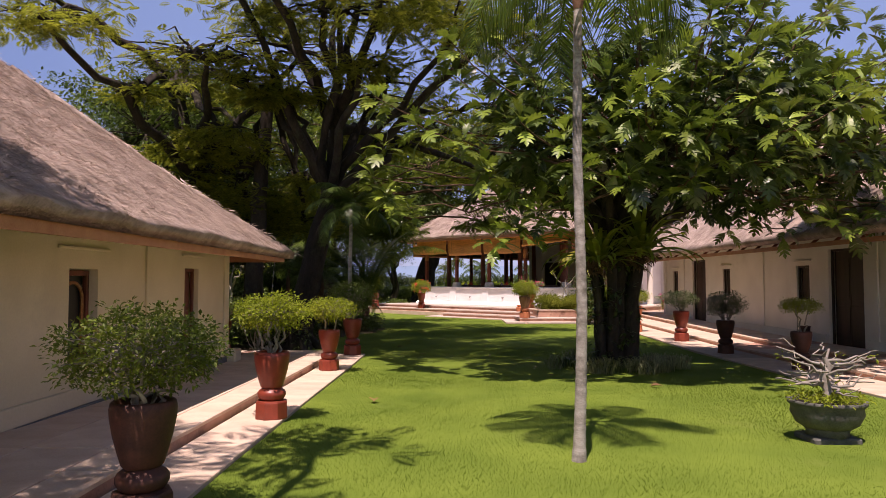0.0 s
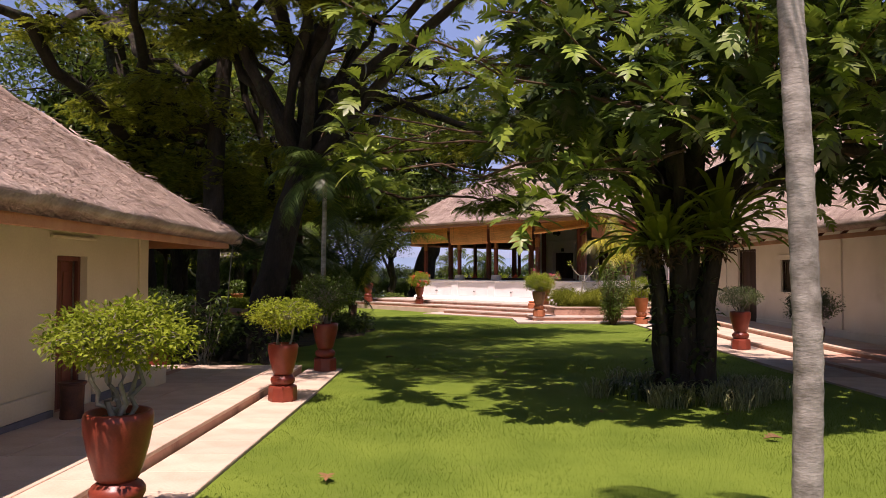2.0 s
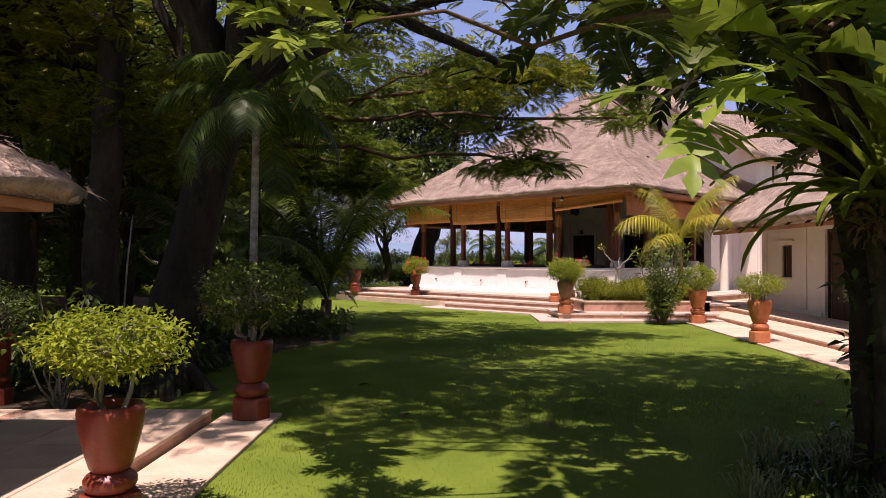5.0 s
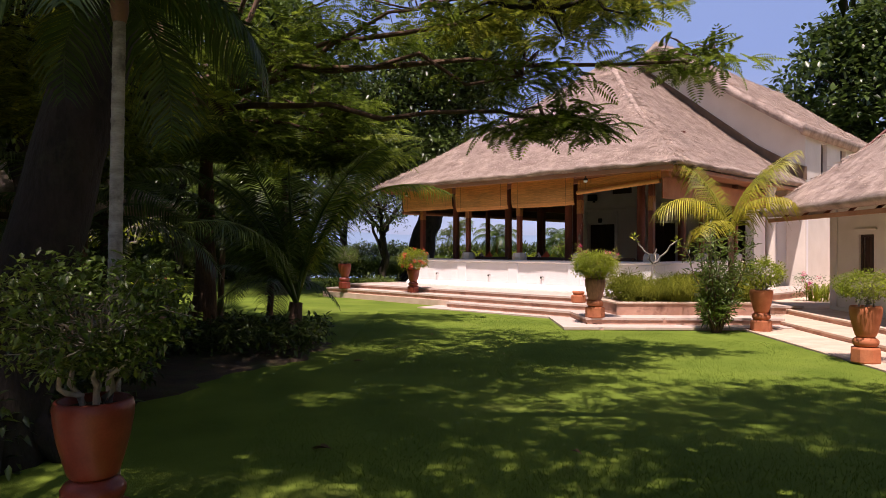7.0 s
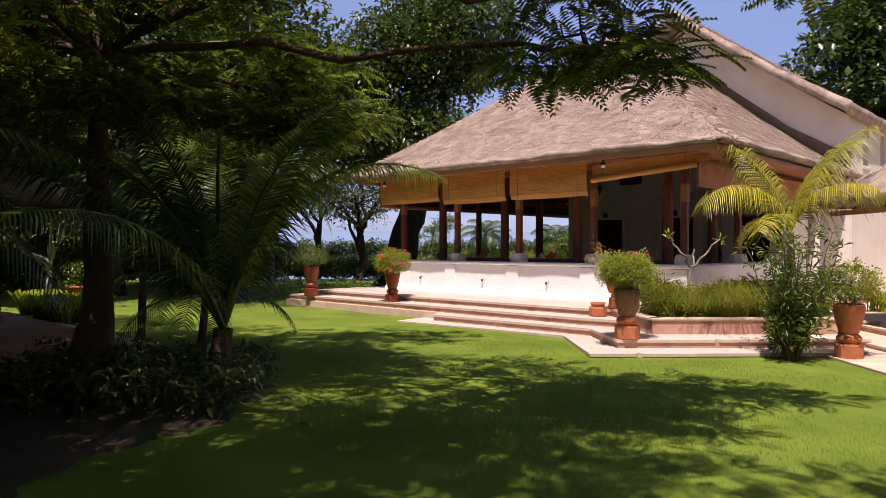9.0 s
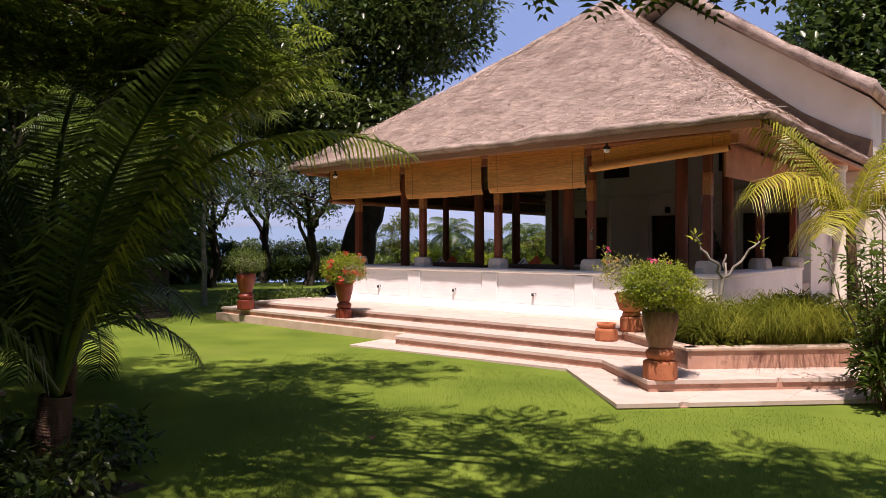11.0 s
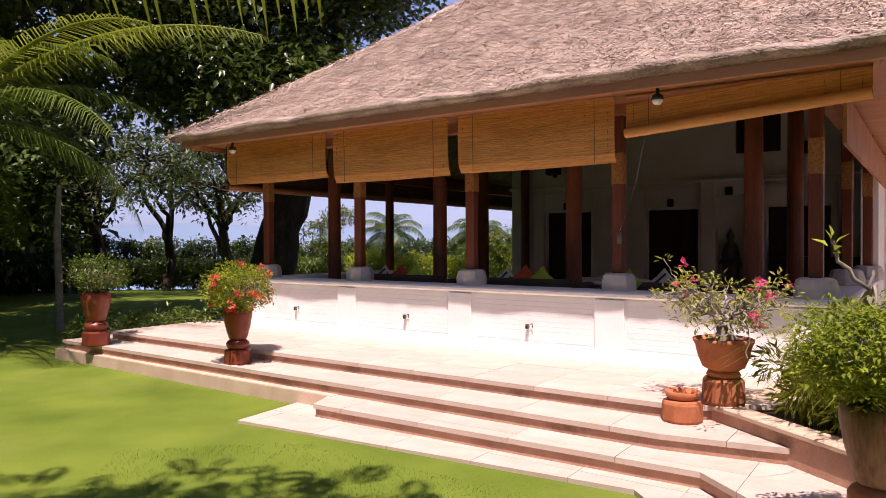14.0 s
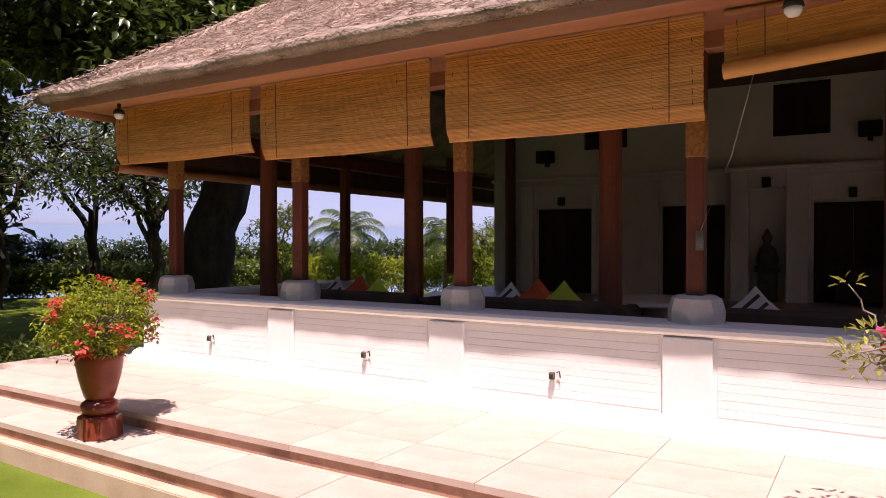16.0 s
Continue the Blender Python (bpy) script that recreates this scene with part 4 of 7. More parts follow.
        P("window_surround", boxed(R, R + 0.04, a - 0.1, b + 0.1, 5.12, 5.22, 0.01), SHADEWHITE)
    lathe_c = lathe(bmesh.new(), [(0.24, 0.3), (0.24, 0.55), (0.19, 0.6), (0.17, 4.3), (0.22, 4.4), (0.22, 4.5)], 20)
    bmesh.ops.translate(lathe_c, verts=lathe_c.verts, vec=(-21.25, 39.0, 0))
    P("column", lathe_c, SHADEWHITE, label="round white column under the eave")
    for a, b in doors:
        bm = bmesh.new()
        box(bm, a, a + 0.08, F + 0.15, F + 0.22, PFLOOR, 3.38, 0.006)
        box(bm, b - 0.08, b, F + 0.15, F + 0.22, PFLOOR, 3.38, 0.006)
        box(bm, a + 0.08, b - 0.08, F + 0.15, F + 0.22, 3.30, 3.38, 0.006)
        d = P("door", bm, DARKWOOD, label="dark double door in a white surround")
        for x0, x1 in ((a + 0.08, (a + b) / 2), ((a + b) / 2, b - 0.08)):
            bm = boxed(x0 + 0.003, x1 - 0.003, F + 0.2, F + 0.24, PFLOOR, 3.30, 0.004)
            box(bm, x0 + 0.07, x1 - 0.07, F + 0.188, F + 0.2, 1.4, 2.1, 0.004)
            box(bm, x0 + 0.07, x1 - 0.07, F + 0.188, F + 0.2, 2.2, 3.05, 0.004)
            P("leaf_panel", bm, DARKWOOD, d)
        bm = bmesh.new()      # surround of the door
        box(bm, a - 0.42, a - 0.04, F - 0.16, F, PFLOOR, 4.02, 0.015)
        box(bm, b + 0.04, b + 0.16, F - 0.16, F, PFLOOR, 4.02, 0.015)
        box(bm, a - 0.04, b + 0.04, F - 0.10, F, 3.44, 4.02, 0.015)
        P("door_surround", bm, WHITE)
        P("wall_lamp", boxed((a + b) / 2 - 0.08, (a + b) / 2 + 0.08, F - 0.26, F - 0.10, 3.46, 3.68, 0.02), BLACK)
    for a, b in wins:
        P("window", boxed(a, b, F + 0.12, F + 0.17, 4.9, 6.1, 0.006), DARKWOOD, label="dark shuttered window")
    # niche between two doors, with its own cornice, and loudspeakers on the wall
    P("niche_jamb", boxed(-26.5, -26.12, F - 0.36, F - 0.003, PFLOOR, 4.13, 0.015), WHITE, label="white plastered side of the niche")
    P("niche_jamb", boxed(-25.34, -24.9, F - 0.36, F - 0.003, PFLOOR, 4.13, 0.015), WHITE)
    P("niche_lintel", boxed(-26.12, -25.34, F - 0.36, F - 0.003, 3.74, 4.13, 0.01), WHITE)
    P("cornice", boxed(-26.6, -24.8, F - 0.44, F - 0.003, 4.13, 4.21, 0.015), WHITE)
    for u, z in ((-23.75, 4.74), (-31.17, 4.6)):
        sp = P("loudspeaker", boxed(u - 0.22, u + 0.22, F - 0.34, F - 0.06, z, z + 0.32, 0.02), BLACK, label="black wall loudspeaker")
        P("bracket", boxed(u - 0.05, u + 0.05, F - 0.12, F, z - 0.08, z, 0.01), BLACK, sp)
    P("wall_lamp", boxed(-25.82, -25.64, F - 0.52, F - 0.36, 3.72, 3.95, 0.02), BLACK)
    P("moulding", boxed(L, -26.6, F - 0.20, F, 4.13, 4.23, 0.02), WHITE)
    P("moulding", boxed(-24.8, R, F - 0.20, F, 4.13, 4.23, 0.02), WHITE)
    P("pilaster", boxed(R - 0.7, R + 0.05, F - 0.18, F, 0.3, 4.6, 0.02), SHADEWHITE)
    # gable roof, its verge standing out a little over the gable
    ru, rz, v0, v1 = -27.15, 11.85, 40.95, 57
    ee, ez = -20.62, 7.14
    faces = [(q(ee, v0, ez), q(ee, v1, ez), q(ru, v1, rz), q(ru, v0, rz)),
             (q(2 * ru - ee, v1, ez), q(2 * ru - ee, v0, ez), q(ru, v0, rz), q(ru, v1, rz), 0.3)]
    roof(h, faces, [(q(ru, v0, rz), q(ru, v1, rz))], "grey-brown thatched gable roof", density=420, thick=0.40, sag=0.16, nu=60, nv=30)
    for k in range(4):
        u = ru + 1.2 + k * 1.6
        z = rz - 0.45 - (u - ru) * 0.716
        npart("rafter", *tube_arrays([(u + 26.2, v0 + 0.15 - 39.5, z), (u + 26.2, G + 0.1 - 39.5, z)], [0.045, 0.045], 6), REDWOOD, h)


main_house()

# ---------------------------------------------------------------- steps and paving


def slab_run(name, plan, z0, z1, label, mat=PAVE, bevel=0.02):
    ob = part(name, prism(bmesh.new(), plan, z0, z1, bevel), mat)
    return tagged(ob, label, "paving", kind="structure")


# plan of the steps before the pavilion: each tread is a prism, the higher ones standing on the lower
tip = W(-28.7, 27.25)[:2]
pcor = (3.02, 36.15)
TREADS = [
    ("pavement", [tip, pcor, (2.98, 33.3), (14.0, 33.3), (14.0, 40.0), W(-20.5, 36)[:2], W(-36.2, 36)[:2], W(-28.9, 29.2)[:2]], -0.3, 0.06),
    ("step_low", [W(-28.0, 27.95)[:2], (3.63, 36.02), (3.7, 34.02), (9.0, 34.02), (9.0, 36.0), W(-20.8, 35)[:2], W(-30, 33)[:2]], -0.2, 0.235),
    ("step_middle", [W(-36.0, 28.6)[:2], W(-23.45, 28.5)[:2], (4.6, 36.0), (10.5, 36.0), W(-20.9, 36)[:2], W(-36.0, 36.5)[:2]], -0.2, 0.41),
    ("step_top", [W(-35.3, 29.25)[:2], W(-23.4, 29.2)[:2], W(-21, 31.0)[:2], W(-19.9, 33)[:2], W(-19.9, 43.0)[:2], W(-35.3, 37.0)[:2]], -0.1, TERR),
]
def clip(poly, a, b, keep_low, axis):
    out = []
    for p, q in zip(poly, poly[1:] + poly[:1]):
        ip, iq = ((p[axis] <= b) if keep_low else (p[axis] >= a)), ((q[axis] <= b) if keep_low else (q[axis] >= a))
        lim = b if keep_low else a
        if ip:
            out.append(p)
        if ip != iq:
            k = (lim - p[axis]) / (q[axis] - p[axis])
            out.append((p[0] + (q[0] - p[0]) * k, p[1] + (q[1] - p[1]) * k))
    return out


def inside(p, poly):
    c = False
    for (x0, y0), (x1, y1) in zip(poly, poly[1:] + poly[:1]):
        if (y0 > p[1]) != (y1 > p[1]) and p[0] < (x1 - x0) * (p[1] - y0) / (y1 - y0) + x0:
            c = not c
    return c


def inset(poly, d):
    """The polygon drawn in by d along the mean normals of its corners."""
    n, out = len(poly), []
    area = sum(poly[i][0] * poly[(i + 1) % n][1] - poly[(i + 1) % n][0] * poly[i][1] for i in range(n))
    s = 1 if area > 0 else -1
    for i in range(n):
        a, b, c = Vector(poly[i - 1]), Vector(poly[i]), Vector(poly[(i + 1) % n])
        e, f = (b - a).normalized(), (c - b).normalized()
        m = Vector((-(e.y + f.y), e.x + f.x)) * s
        m = m.normalized() if m.length > 1e-6 else Vector((0, 0))
        k = d / max(0.4, abs(m.dot(Vector((-e.y, e.x)))))
        out.append(tuple(b + m * k))
    return out


PAVED = []
for nm, plan, z0, z1 in TREADS:
    ob = part(nm, prism(bmesh.new(), inset(plan, 0.03), z0, z1 - 0.06), RISER)
    tagged(ob, "pinkish stone steps with pale cream treads", "steps", kind="structure")
    PAVED.append((ob, plan, z1))
slab_run("pavement", [(10.5, 36.45), (30, 36.45), (30, 54), (24.6, 54.4), (10.5, 40.1)], -0.2, 0.33, "cream paved yard beside the white house")
edge = part("step_base", prism(bmesh.new(), [W(-36.1, 28.5)[:2], W(-28.1, 28.42)[:2], W(-28.1, 36)[:2], W(-36.1, 36.6)[:2]], -0.2, 0.24, 0.01), PAVE)
tagged(edge, "pale stone base of the terrace steps", "steps", kind="structure")

# ---------------------------------------------------------------- walkways
def sloped(name, x0, x1, y0, y1, lift, thick, mat, parent=None, bevel=0.012, n=9, label=""):
    """A long slab that follows the fall of the court."""
    ys = np.linspace(y0, y1, n)
    bm = bmesh.new()
    rows = []
    for y in ys:
        z = g(y) + lift
        rows.append([bm.verts.new(p) for p in ((x0, y, z - thick), (x1, y, z - thick), (x1, y, z), (x0, y, z))])
    for a, b in zip(rows, rows[1:]):
        for i in range(4):
            bm.faces.new((a[i], a[(i + 1) % 4], b[(i + 1) % 4], b[i]))
    bm.faces.new(rows[0][::-1]), bm.faces.new(rows[-1])
    bmesh.ops.recalc_face_normals(bm, faces=bm.faces)
    return part(name, bm, mat, parent, label)


lower_left = tagged(sloped("walkway", -3.06, -2.28, -7, 20.68, 0.035, 0.3, MORTAR), "cream stone walkway edging the lawn", "walkway", kind="structure")
upper_left = tagged(sloped("walkway", -5.6, -3.10, -7, 20.22, 0.17, 0.35, RISER), "raised cream stone walkway along the cream house", "walkway", kind="structure")
side_left = tagged(sloped("walkway", -13.5, -5.6, 17.3, 20.22, 0.17, 0.35, RISER), "raised stone walkway round the end of the house", "walkway", kind="structure")
lower_right = tagged(sloped("walkway", 7.6, 8.95, -7, 33.3, 0.035, 0.3, MORTAR), "cream stone walkway with a row of pots", "walkway", kind="structure")
mid_right = tagged(sloped("walkway", 8.9, 10.05, -7, 36.4, 0.16, 0.3, RISER), "cream stone step along the white house", "walkway", kind="structure")
upper_right = tagged(sloped("walkway", 10.0, 11.5, -7, 36.4, 0.30, 0.4, RISER), "upper stone step along the white house", "walkway", kind="structure")

# ---------------------------------------------------------------- plants
def tris(v, f):
    f = np.asarray(f)
    return (v, np.concatenate([f[:, [0, 1, 2]], f[:, [0, 2, 3]]])) if f.shape[1] == 4 else (v, f)


def crown_points(n, centre, radii, hollow=0.45, flat_below=None):
    """Points spread through the outer shell of an uneven ellipsoid."""
    w = sphere_ways(n)
    r = RNG.uniform(hollow ** 3, 1, n) ** (1 / 3)
    lump = np.array([1 + 0.28 * noise.noise(Vector(q) * 1.7 + Vector(centre)) for q in w])
    p = np.asarray(centre) + w * (r * lump)[:, None] * np.asarray(radii)
    if flat_below is not None:
        p[:, 2] = np.maximum(p[:, 2], flat_below + RNG.uniform(0, 0.3, n))
    return p, w


def leaf_clumps(centres, per, reach, shape, size, droop=-0.1, jitter=0.35, tall=0.7):
    """Leaves round each clump's centre, pointing outwards."""
    n = len(centres)
    ways = sphere_ways(n * per)
    ways[:, 2] = ways[:, 2] * tall + droop
    pos = np.repeat(centres, per, 0) + ways * (RNG.uniform(0.1, 1, n * per) ** 0.6 * reach)[:, None]
    return scatter(shape, pos, ways + RNG.normal(0, jitter, (n * per, 3)), RNG.uniform(0.7, 1.25, n * per) * size)


def rosettes(centres, ways, per, shape, size):
    """Whorls of large leaves at the ends of twigs."""
    pos, way, sz = [], [], []
    for c, w in zip(centres, ways):
        axis = Vector((w[0] * 0.6, w[1] * 0.6, w[2] * 0.4 + 0.55)).normalized()
        a = axis.orthogonal().normalized()
        b = axis.cross(a)
        turn = RNG.uniform(0, 6.28)
        for k in range(per):
            q = turn + 2.4 * k
            tilt = 0.30 + (0.95 if size < 0.4 else 1.05) * k / per
            d = axis * math.cos(tilt * 1.35) + (a * math.cos(q) + b * math.sin(q)) * math.sin(tilt * 1.35)
            pos.append(np.array(c) - np.array(axis) * 0.03 * k + np.array(d) * 0.05)
            way.append(d)
            sz.append(size * RNG.uniform(0.7, 1.15) * (0.75 + 0.35 * k / per))
    return scatter(shape, np.array(pos), np.array(way), np.array(sz))


def limb_tubes(start, ends, r0, r1, seg=7, n=7, wob=0.08, up=0.3):
    chunks = []
    for e in ends:
        line = bend(start, e, up=up * RNG.uniform(0.3, 1.3), wob=wob, n=n)
        chunks.append(tube_arrays(line, np.linspace(r0, r1, n) * RNG.uniform(0.8, 1.15), seg, 0.08))
    return chunks


def tree(name, x, y, trunk, r0, r1, forks, crowns, shape, leaf, size, clumps, per, reach, bark, label, twigs=60, roots=0, hollow=0.45, flat=None, z0=None, layered=()):
    """A tree: trunk along given points, limbs to its crowns, twigs and clumps of leaves. crowns: (centre, radii) in the tree's own place."""
    t = thing(name, pose(x, y, (g(y) if z0 is None else z0) - 0.03), label, "tree")
    line = np.array(trunk, float)
    s = np.linspace(0, 1, 14)
    k = np.linspace(0, 1, len(line))
    line = np.stack([np.interp(s, k, line[:, i]) for i in range(3)], 1)
    line[1:-1] += RNG.normal(0, 0.03, (12, 3)) * [1, 1, 0]
    rad = np.interp(s, [0, 0.06, 1], [r0 * 1.35, r0, r1])
    chunks = [tube_arrays(line, rad, 14, 0.09)]
    for q in range(roots):
        a = q * 2 * math.pi / roots + RNG.uniform(-0.3, 0.3)
        d = np.array([math.cos(a), math.sin(a), 0])
        chunks.append(tube_arrays([d * r0 * 0.5 + [0, 0, 0.9], d * r0 * 0.95 + [0, 0, 0.4], d * r0 * 1.9 + [0, 0, 0.0], d * r0 * 2.6 + [0, 0, -0.1]], [r0 * 0.35, r0 * 0.35, r0 * 0.25, 0.03], 7, 0.1))
    npart("trunk", *merge(chunks), bark, t, smooth=True)
    limbs, leaves = [], []
    for (c, rr), cl in zip(crowns, clumps if np.ndim(clumps) else [clumps] * len(crowns)):
        c = np.array(c, float)
        fork = line[min(13, max(4, int(13 * forks)))]
        top = line[-1]
        start = fork if RNG.uniform() < 0.5 else top
        npart("limb", *tube_arrays(bend(start, c, up=0.25, wob=0.12, n=8), np.linspace(r1 * 0.75, r1 * 0.28, 8), 8, 0.1), bark, t, smooth=True)
        p, w = crown_points(int(cl), c, rr, hollow, flat)
        leaves.append(leaf_clumps(p, per, reach, shape, size, *layered))
        pick = RNG.choice(len(p), min(len(p), int(twigs / len(crowns)) + 1), replace=False)
        limbs += limb_tubes(c, p[pick], r1 * 0.25, 0.012, 5, 6)
    npart("branchwork", *merge(limbs), bark, t, smooth=True)["kind"] = "stuff"
    npart("crown", *merge(leaves), leaf, t)["kind"] = "stuff"
    return t


def frond_mesh(length, width, droop, pairs, hang=0.35, lift=0.5, thin=0.034):
    """One palm frond along +y: a rachis that rises and droops, with leaflets on both sides."""
    s = np.linspace(0, 1, 14)
    ang = lift - droop * s ** 1.25
    step = length / 13
    y = np.concatenate([[0], np.cumsum(np.cos(ang[:-1]) * step)])
    z = np.concatenate([[0], np.cumsum(np.sin(ang[:-1]) * step)])
    line = np.stack([np.zeros(14), y, z], 1)
    chunks = [tris(*tube_arrays(line, np.linspace(0.028, 0.006, 14) * length / 2.5, 5))]
    v, f = [], []
    for k in range(pairs):
        q = 0.14 + 0.86 * k / (pairs - 1)
        p = np.array([0, np.interp(q, s, y), np.interp(q, s, z)])
        d = np.array([0, math.cos(np.interp(q, s, ang)), math.sin(np.interp(q, s, ang))])
        ln = width * (math.sin(math.pi * min(1, 0.18 + 0.78 * q)) ** 0.6) * RNG.uniform(0.85, 1.1)
        for sd in (-1, 1):
            out = np.array([sd, 0, 0]) * 0.85 + d * 0.55 + np.array([0, 0, 0.12 + RNG.normal(0, 0.06)])
            out /= np.linalg.norm(out)
            mid = p + out * ln * 0.5 + [0, 0, -hang * ln * 0.12]
            tip = p + out * ln * 0.93 + [0, 0, -hang * ln * RNG.uniform(0.45, 0.75)]
            n = len(v)
            wv = d * thin * (0.6 + 0.4 * ln / width)
            v += [p - wv * 0.4, p + wv * 0.4, mid + wv * 0.55, mid - wv * 0.55, tip]
            f += [(n, n + 1, n + 2), (n, n + 2, n + 3), (n + 3, n + 2, n + 4)]
    chunks.append((np.array(v), np.array(f)))
    return merge(chunks)


def palm(name, x, y, trunk, r0, r1, fronds, length, width, leaf, label, pairs=46, droop=1.5, hang=0.5, lifts=(-0.2, 1.2), shaft=0.0, bark=PALMBARK, z0=None, turn=0.0, avoid=None, rings=True, extra=(), leaf2=None):
    t = thing(name, pose(x, y, (g(y) if z0 is None else z0) - 0.03), label, "palm")
    line = np.array(trunk, float)
    n = 120 if rings else 16
    s, k = np.linspace(0, 1, n), np.linspace(0, 1, len(line))
    line = np.stack([np.interp(s, k, line[:, i]) for i in range(3)], 1)
    rad = np.interp(s, [0, 0.05, 0.2, 1], [r0 * 1.4, r0 * 1.12, r0, r1])
    if rings:
        rad = rad * (1 + 0.05 * (np.arange(n) % 3 == 0))
    npart("trunk", *tube_arrays(line, rad, 14, 0.02), bark, t, "ringed grey trunk" if rings else "", smooth=True)
    top = line[-1]
    if shaft:
        npart("crownshaft", *tube_arrays([top, top + [0, 0, shaft * 0.3], top + [0, 0, shaft * 0.8], top + [0, 0, shaft]], [r1 * 1.1, r1 * 1.5, r1 * 1.3, r1 * 0.7], 12), SHAFT, t, "brown crownshaft", smooth=True)
        top = top + [0, 0, shaft * 0.9]
    plan = [(turn + q * 2.39996, lifts[0] + (lifts[1] - lifts[0]) * ((q + 0.5) / fronds), None, None) for q in range(fronds)]
    for a, lift, own, bow in plan + list(extra):
        if avoid and -math.sin(a) * avoid[0] + math.cos(a) * avoid[1] > 0.25 and lift < avoid[2] and own is None:
            continue
        L = own or length * RNG.uniform(0.88, 1.08)
        v, f = frond_mesh(L, width * RNG.uniform(0.9, 1.1), bow or droop * RNG.uniform(0.85, 1.15), pairs, hang, lift)
        m = Matrix.Translation(top) @ Matrix.Rotation(a, 4, "Z") @ Matrix.Rotation(RNG.normal(0, 0.15), 4, "Y")
        npart("frond", v, f, leaf2 if own and leaf2 else leaf, t, m=m)
    return t


def blades(n, centre, spread, length, width, lean=0.6, arch=0.5):
    """Strap leaves that rise from the ground and arch over."""
    v, f = [], []
    a = RNG.uniform(0, 2 * np.pi, n)
    r = np.sqrt(RNG.uniform(0, 1, n)) * spread
    base = np.stack([np.cos(a) * r, np.sin(a) * r, np.zeros(n)], 1) + centre
    q = RNG.uniform(0, 2 * np.pi, n)
    d = np.stack([np.cos(q), np.sin(q), np.zeros(n)], 1)
    side = np.stack([-d[:, 1], d[:, 0], np.zeros(n)], 1)
    L = (length * RNG.uniform(0.6, 1.15, n))[:, None]
    ln = (lean * RNG.uniform(0.3, 1.3, n))[:, None]
    up = np.array([0, 0, 1.0])
    p1 = base + up * L * 0.45 + d * L * ln * 0.25
    p2 = base + up * L * 0.75 + d * L * ln * 0.6
    p3 = base + up * L * (0.85 - arch * 0.4) + d * L * ln * 1.05
    w = width
    v = np.stack([base - side * w * 0.5, base + side * w * 0.5, p1 + side * w, p1 - side * w, p2 + side * w * 0.8, p2 - side * w * 0.8, p3], 1).reshape(-1, 3)
    t = np.array([(0, 1, 2), (0, 2, 3), (3, 2, 4), (3, 4, 5), (5, 4, 6)])
    return v, (t[None] + (np.arange(n) * 7)[:, None, None]).reshape(-1, 3)


# ---------------------------------------------------------------- potted plants
def pot_meshes(kind, mat, t, s=1.0, foot=None):
    """A tall clay pot on a collar and pedestal. Returns the height of its soil."""
    if kind == "tall":
        part("pedestal", lathe(bmesh.new(), [(r * s, z * s) for r, z in ((0.245, 0), (0.252, 0.02), (0.245, 0.25), (0.235, 0.275), (0.18, 0.29))], 32, 8), foot or mat, t)
        part("collar", lathe(bmesh.new(), [(r * s, z * s) for r, z in ((0.165, 0.285), (0.20, 0.315), (0.222, 0.36), (0.222, 0.40), (0.20, 0.435), (0.165, 0.46), (0.15, 0.48))], 28), foot or mat, t, smooth=True)
        prof = ((0.15, 0.475), (0.175, 0.50), (0.205, 0.60), (0.245, 0.75), (0.272, 0.90), (0.278, 0.98), (0.268, 1.03), (0.25, 1.045), (0.232, 1.035), (0.225, 0.97))
        part("pot", lathe(bmesh.new(), [(r * s, z * s) for r, z in prof], 36), mat, t, smooth=True)
        part("soil", lathe(bmesh.new(), [(0.23 * s, 0.965 * s), (0.2 * s, 0.985 * s), (0.05, 1.0 * s)], 20), SOIL, t)
        return 0.98 * s
    if kind == "bowl":
        part("pedestal", lathe(bmesh.new(), [(0.23, 0), (0.24, 0.03), (0.225, 0.26), (0.20, 0.29)], 28, 8), mat, t)
        part("collar", lathe(bmesh.new(), [(0.15, 0.285), (0.19, 0.32), (0.16, 0.38)], 28), mat, t, smooth=True)
        prof = ((0.15, 0.37), (0.23, 0.41), (0.275, 0.52), (0.305, 0.65), (0.33, 0.70), (0.335, 0.73), (0.31, 0.74), (0.28, 0.68))
        part("pot", lathe(bmesh.new(), prof, 36), mat, t, smooth=True)
        part("soil", lathe(bmesh.new(), [(0.29, 0.68), (0.25, 0.70), (0.05, 0.71)], 20), SOIL, t)
        return 0.70


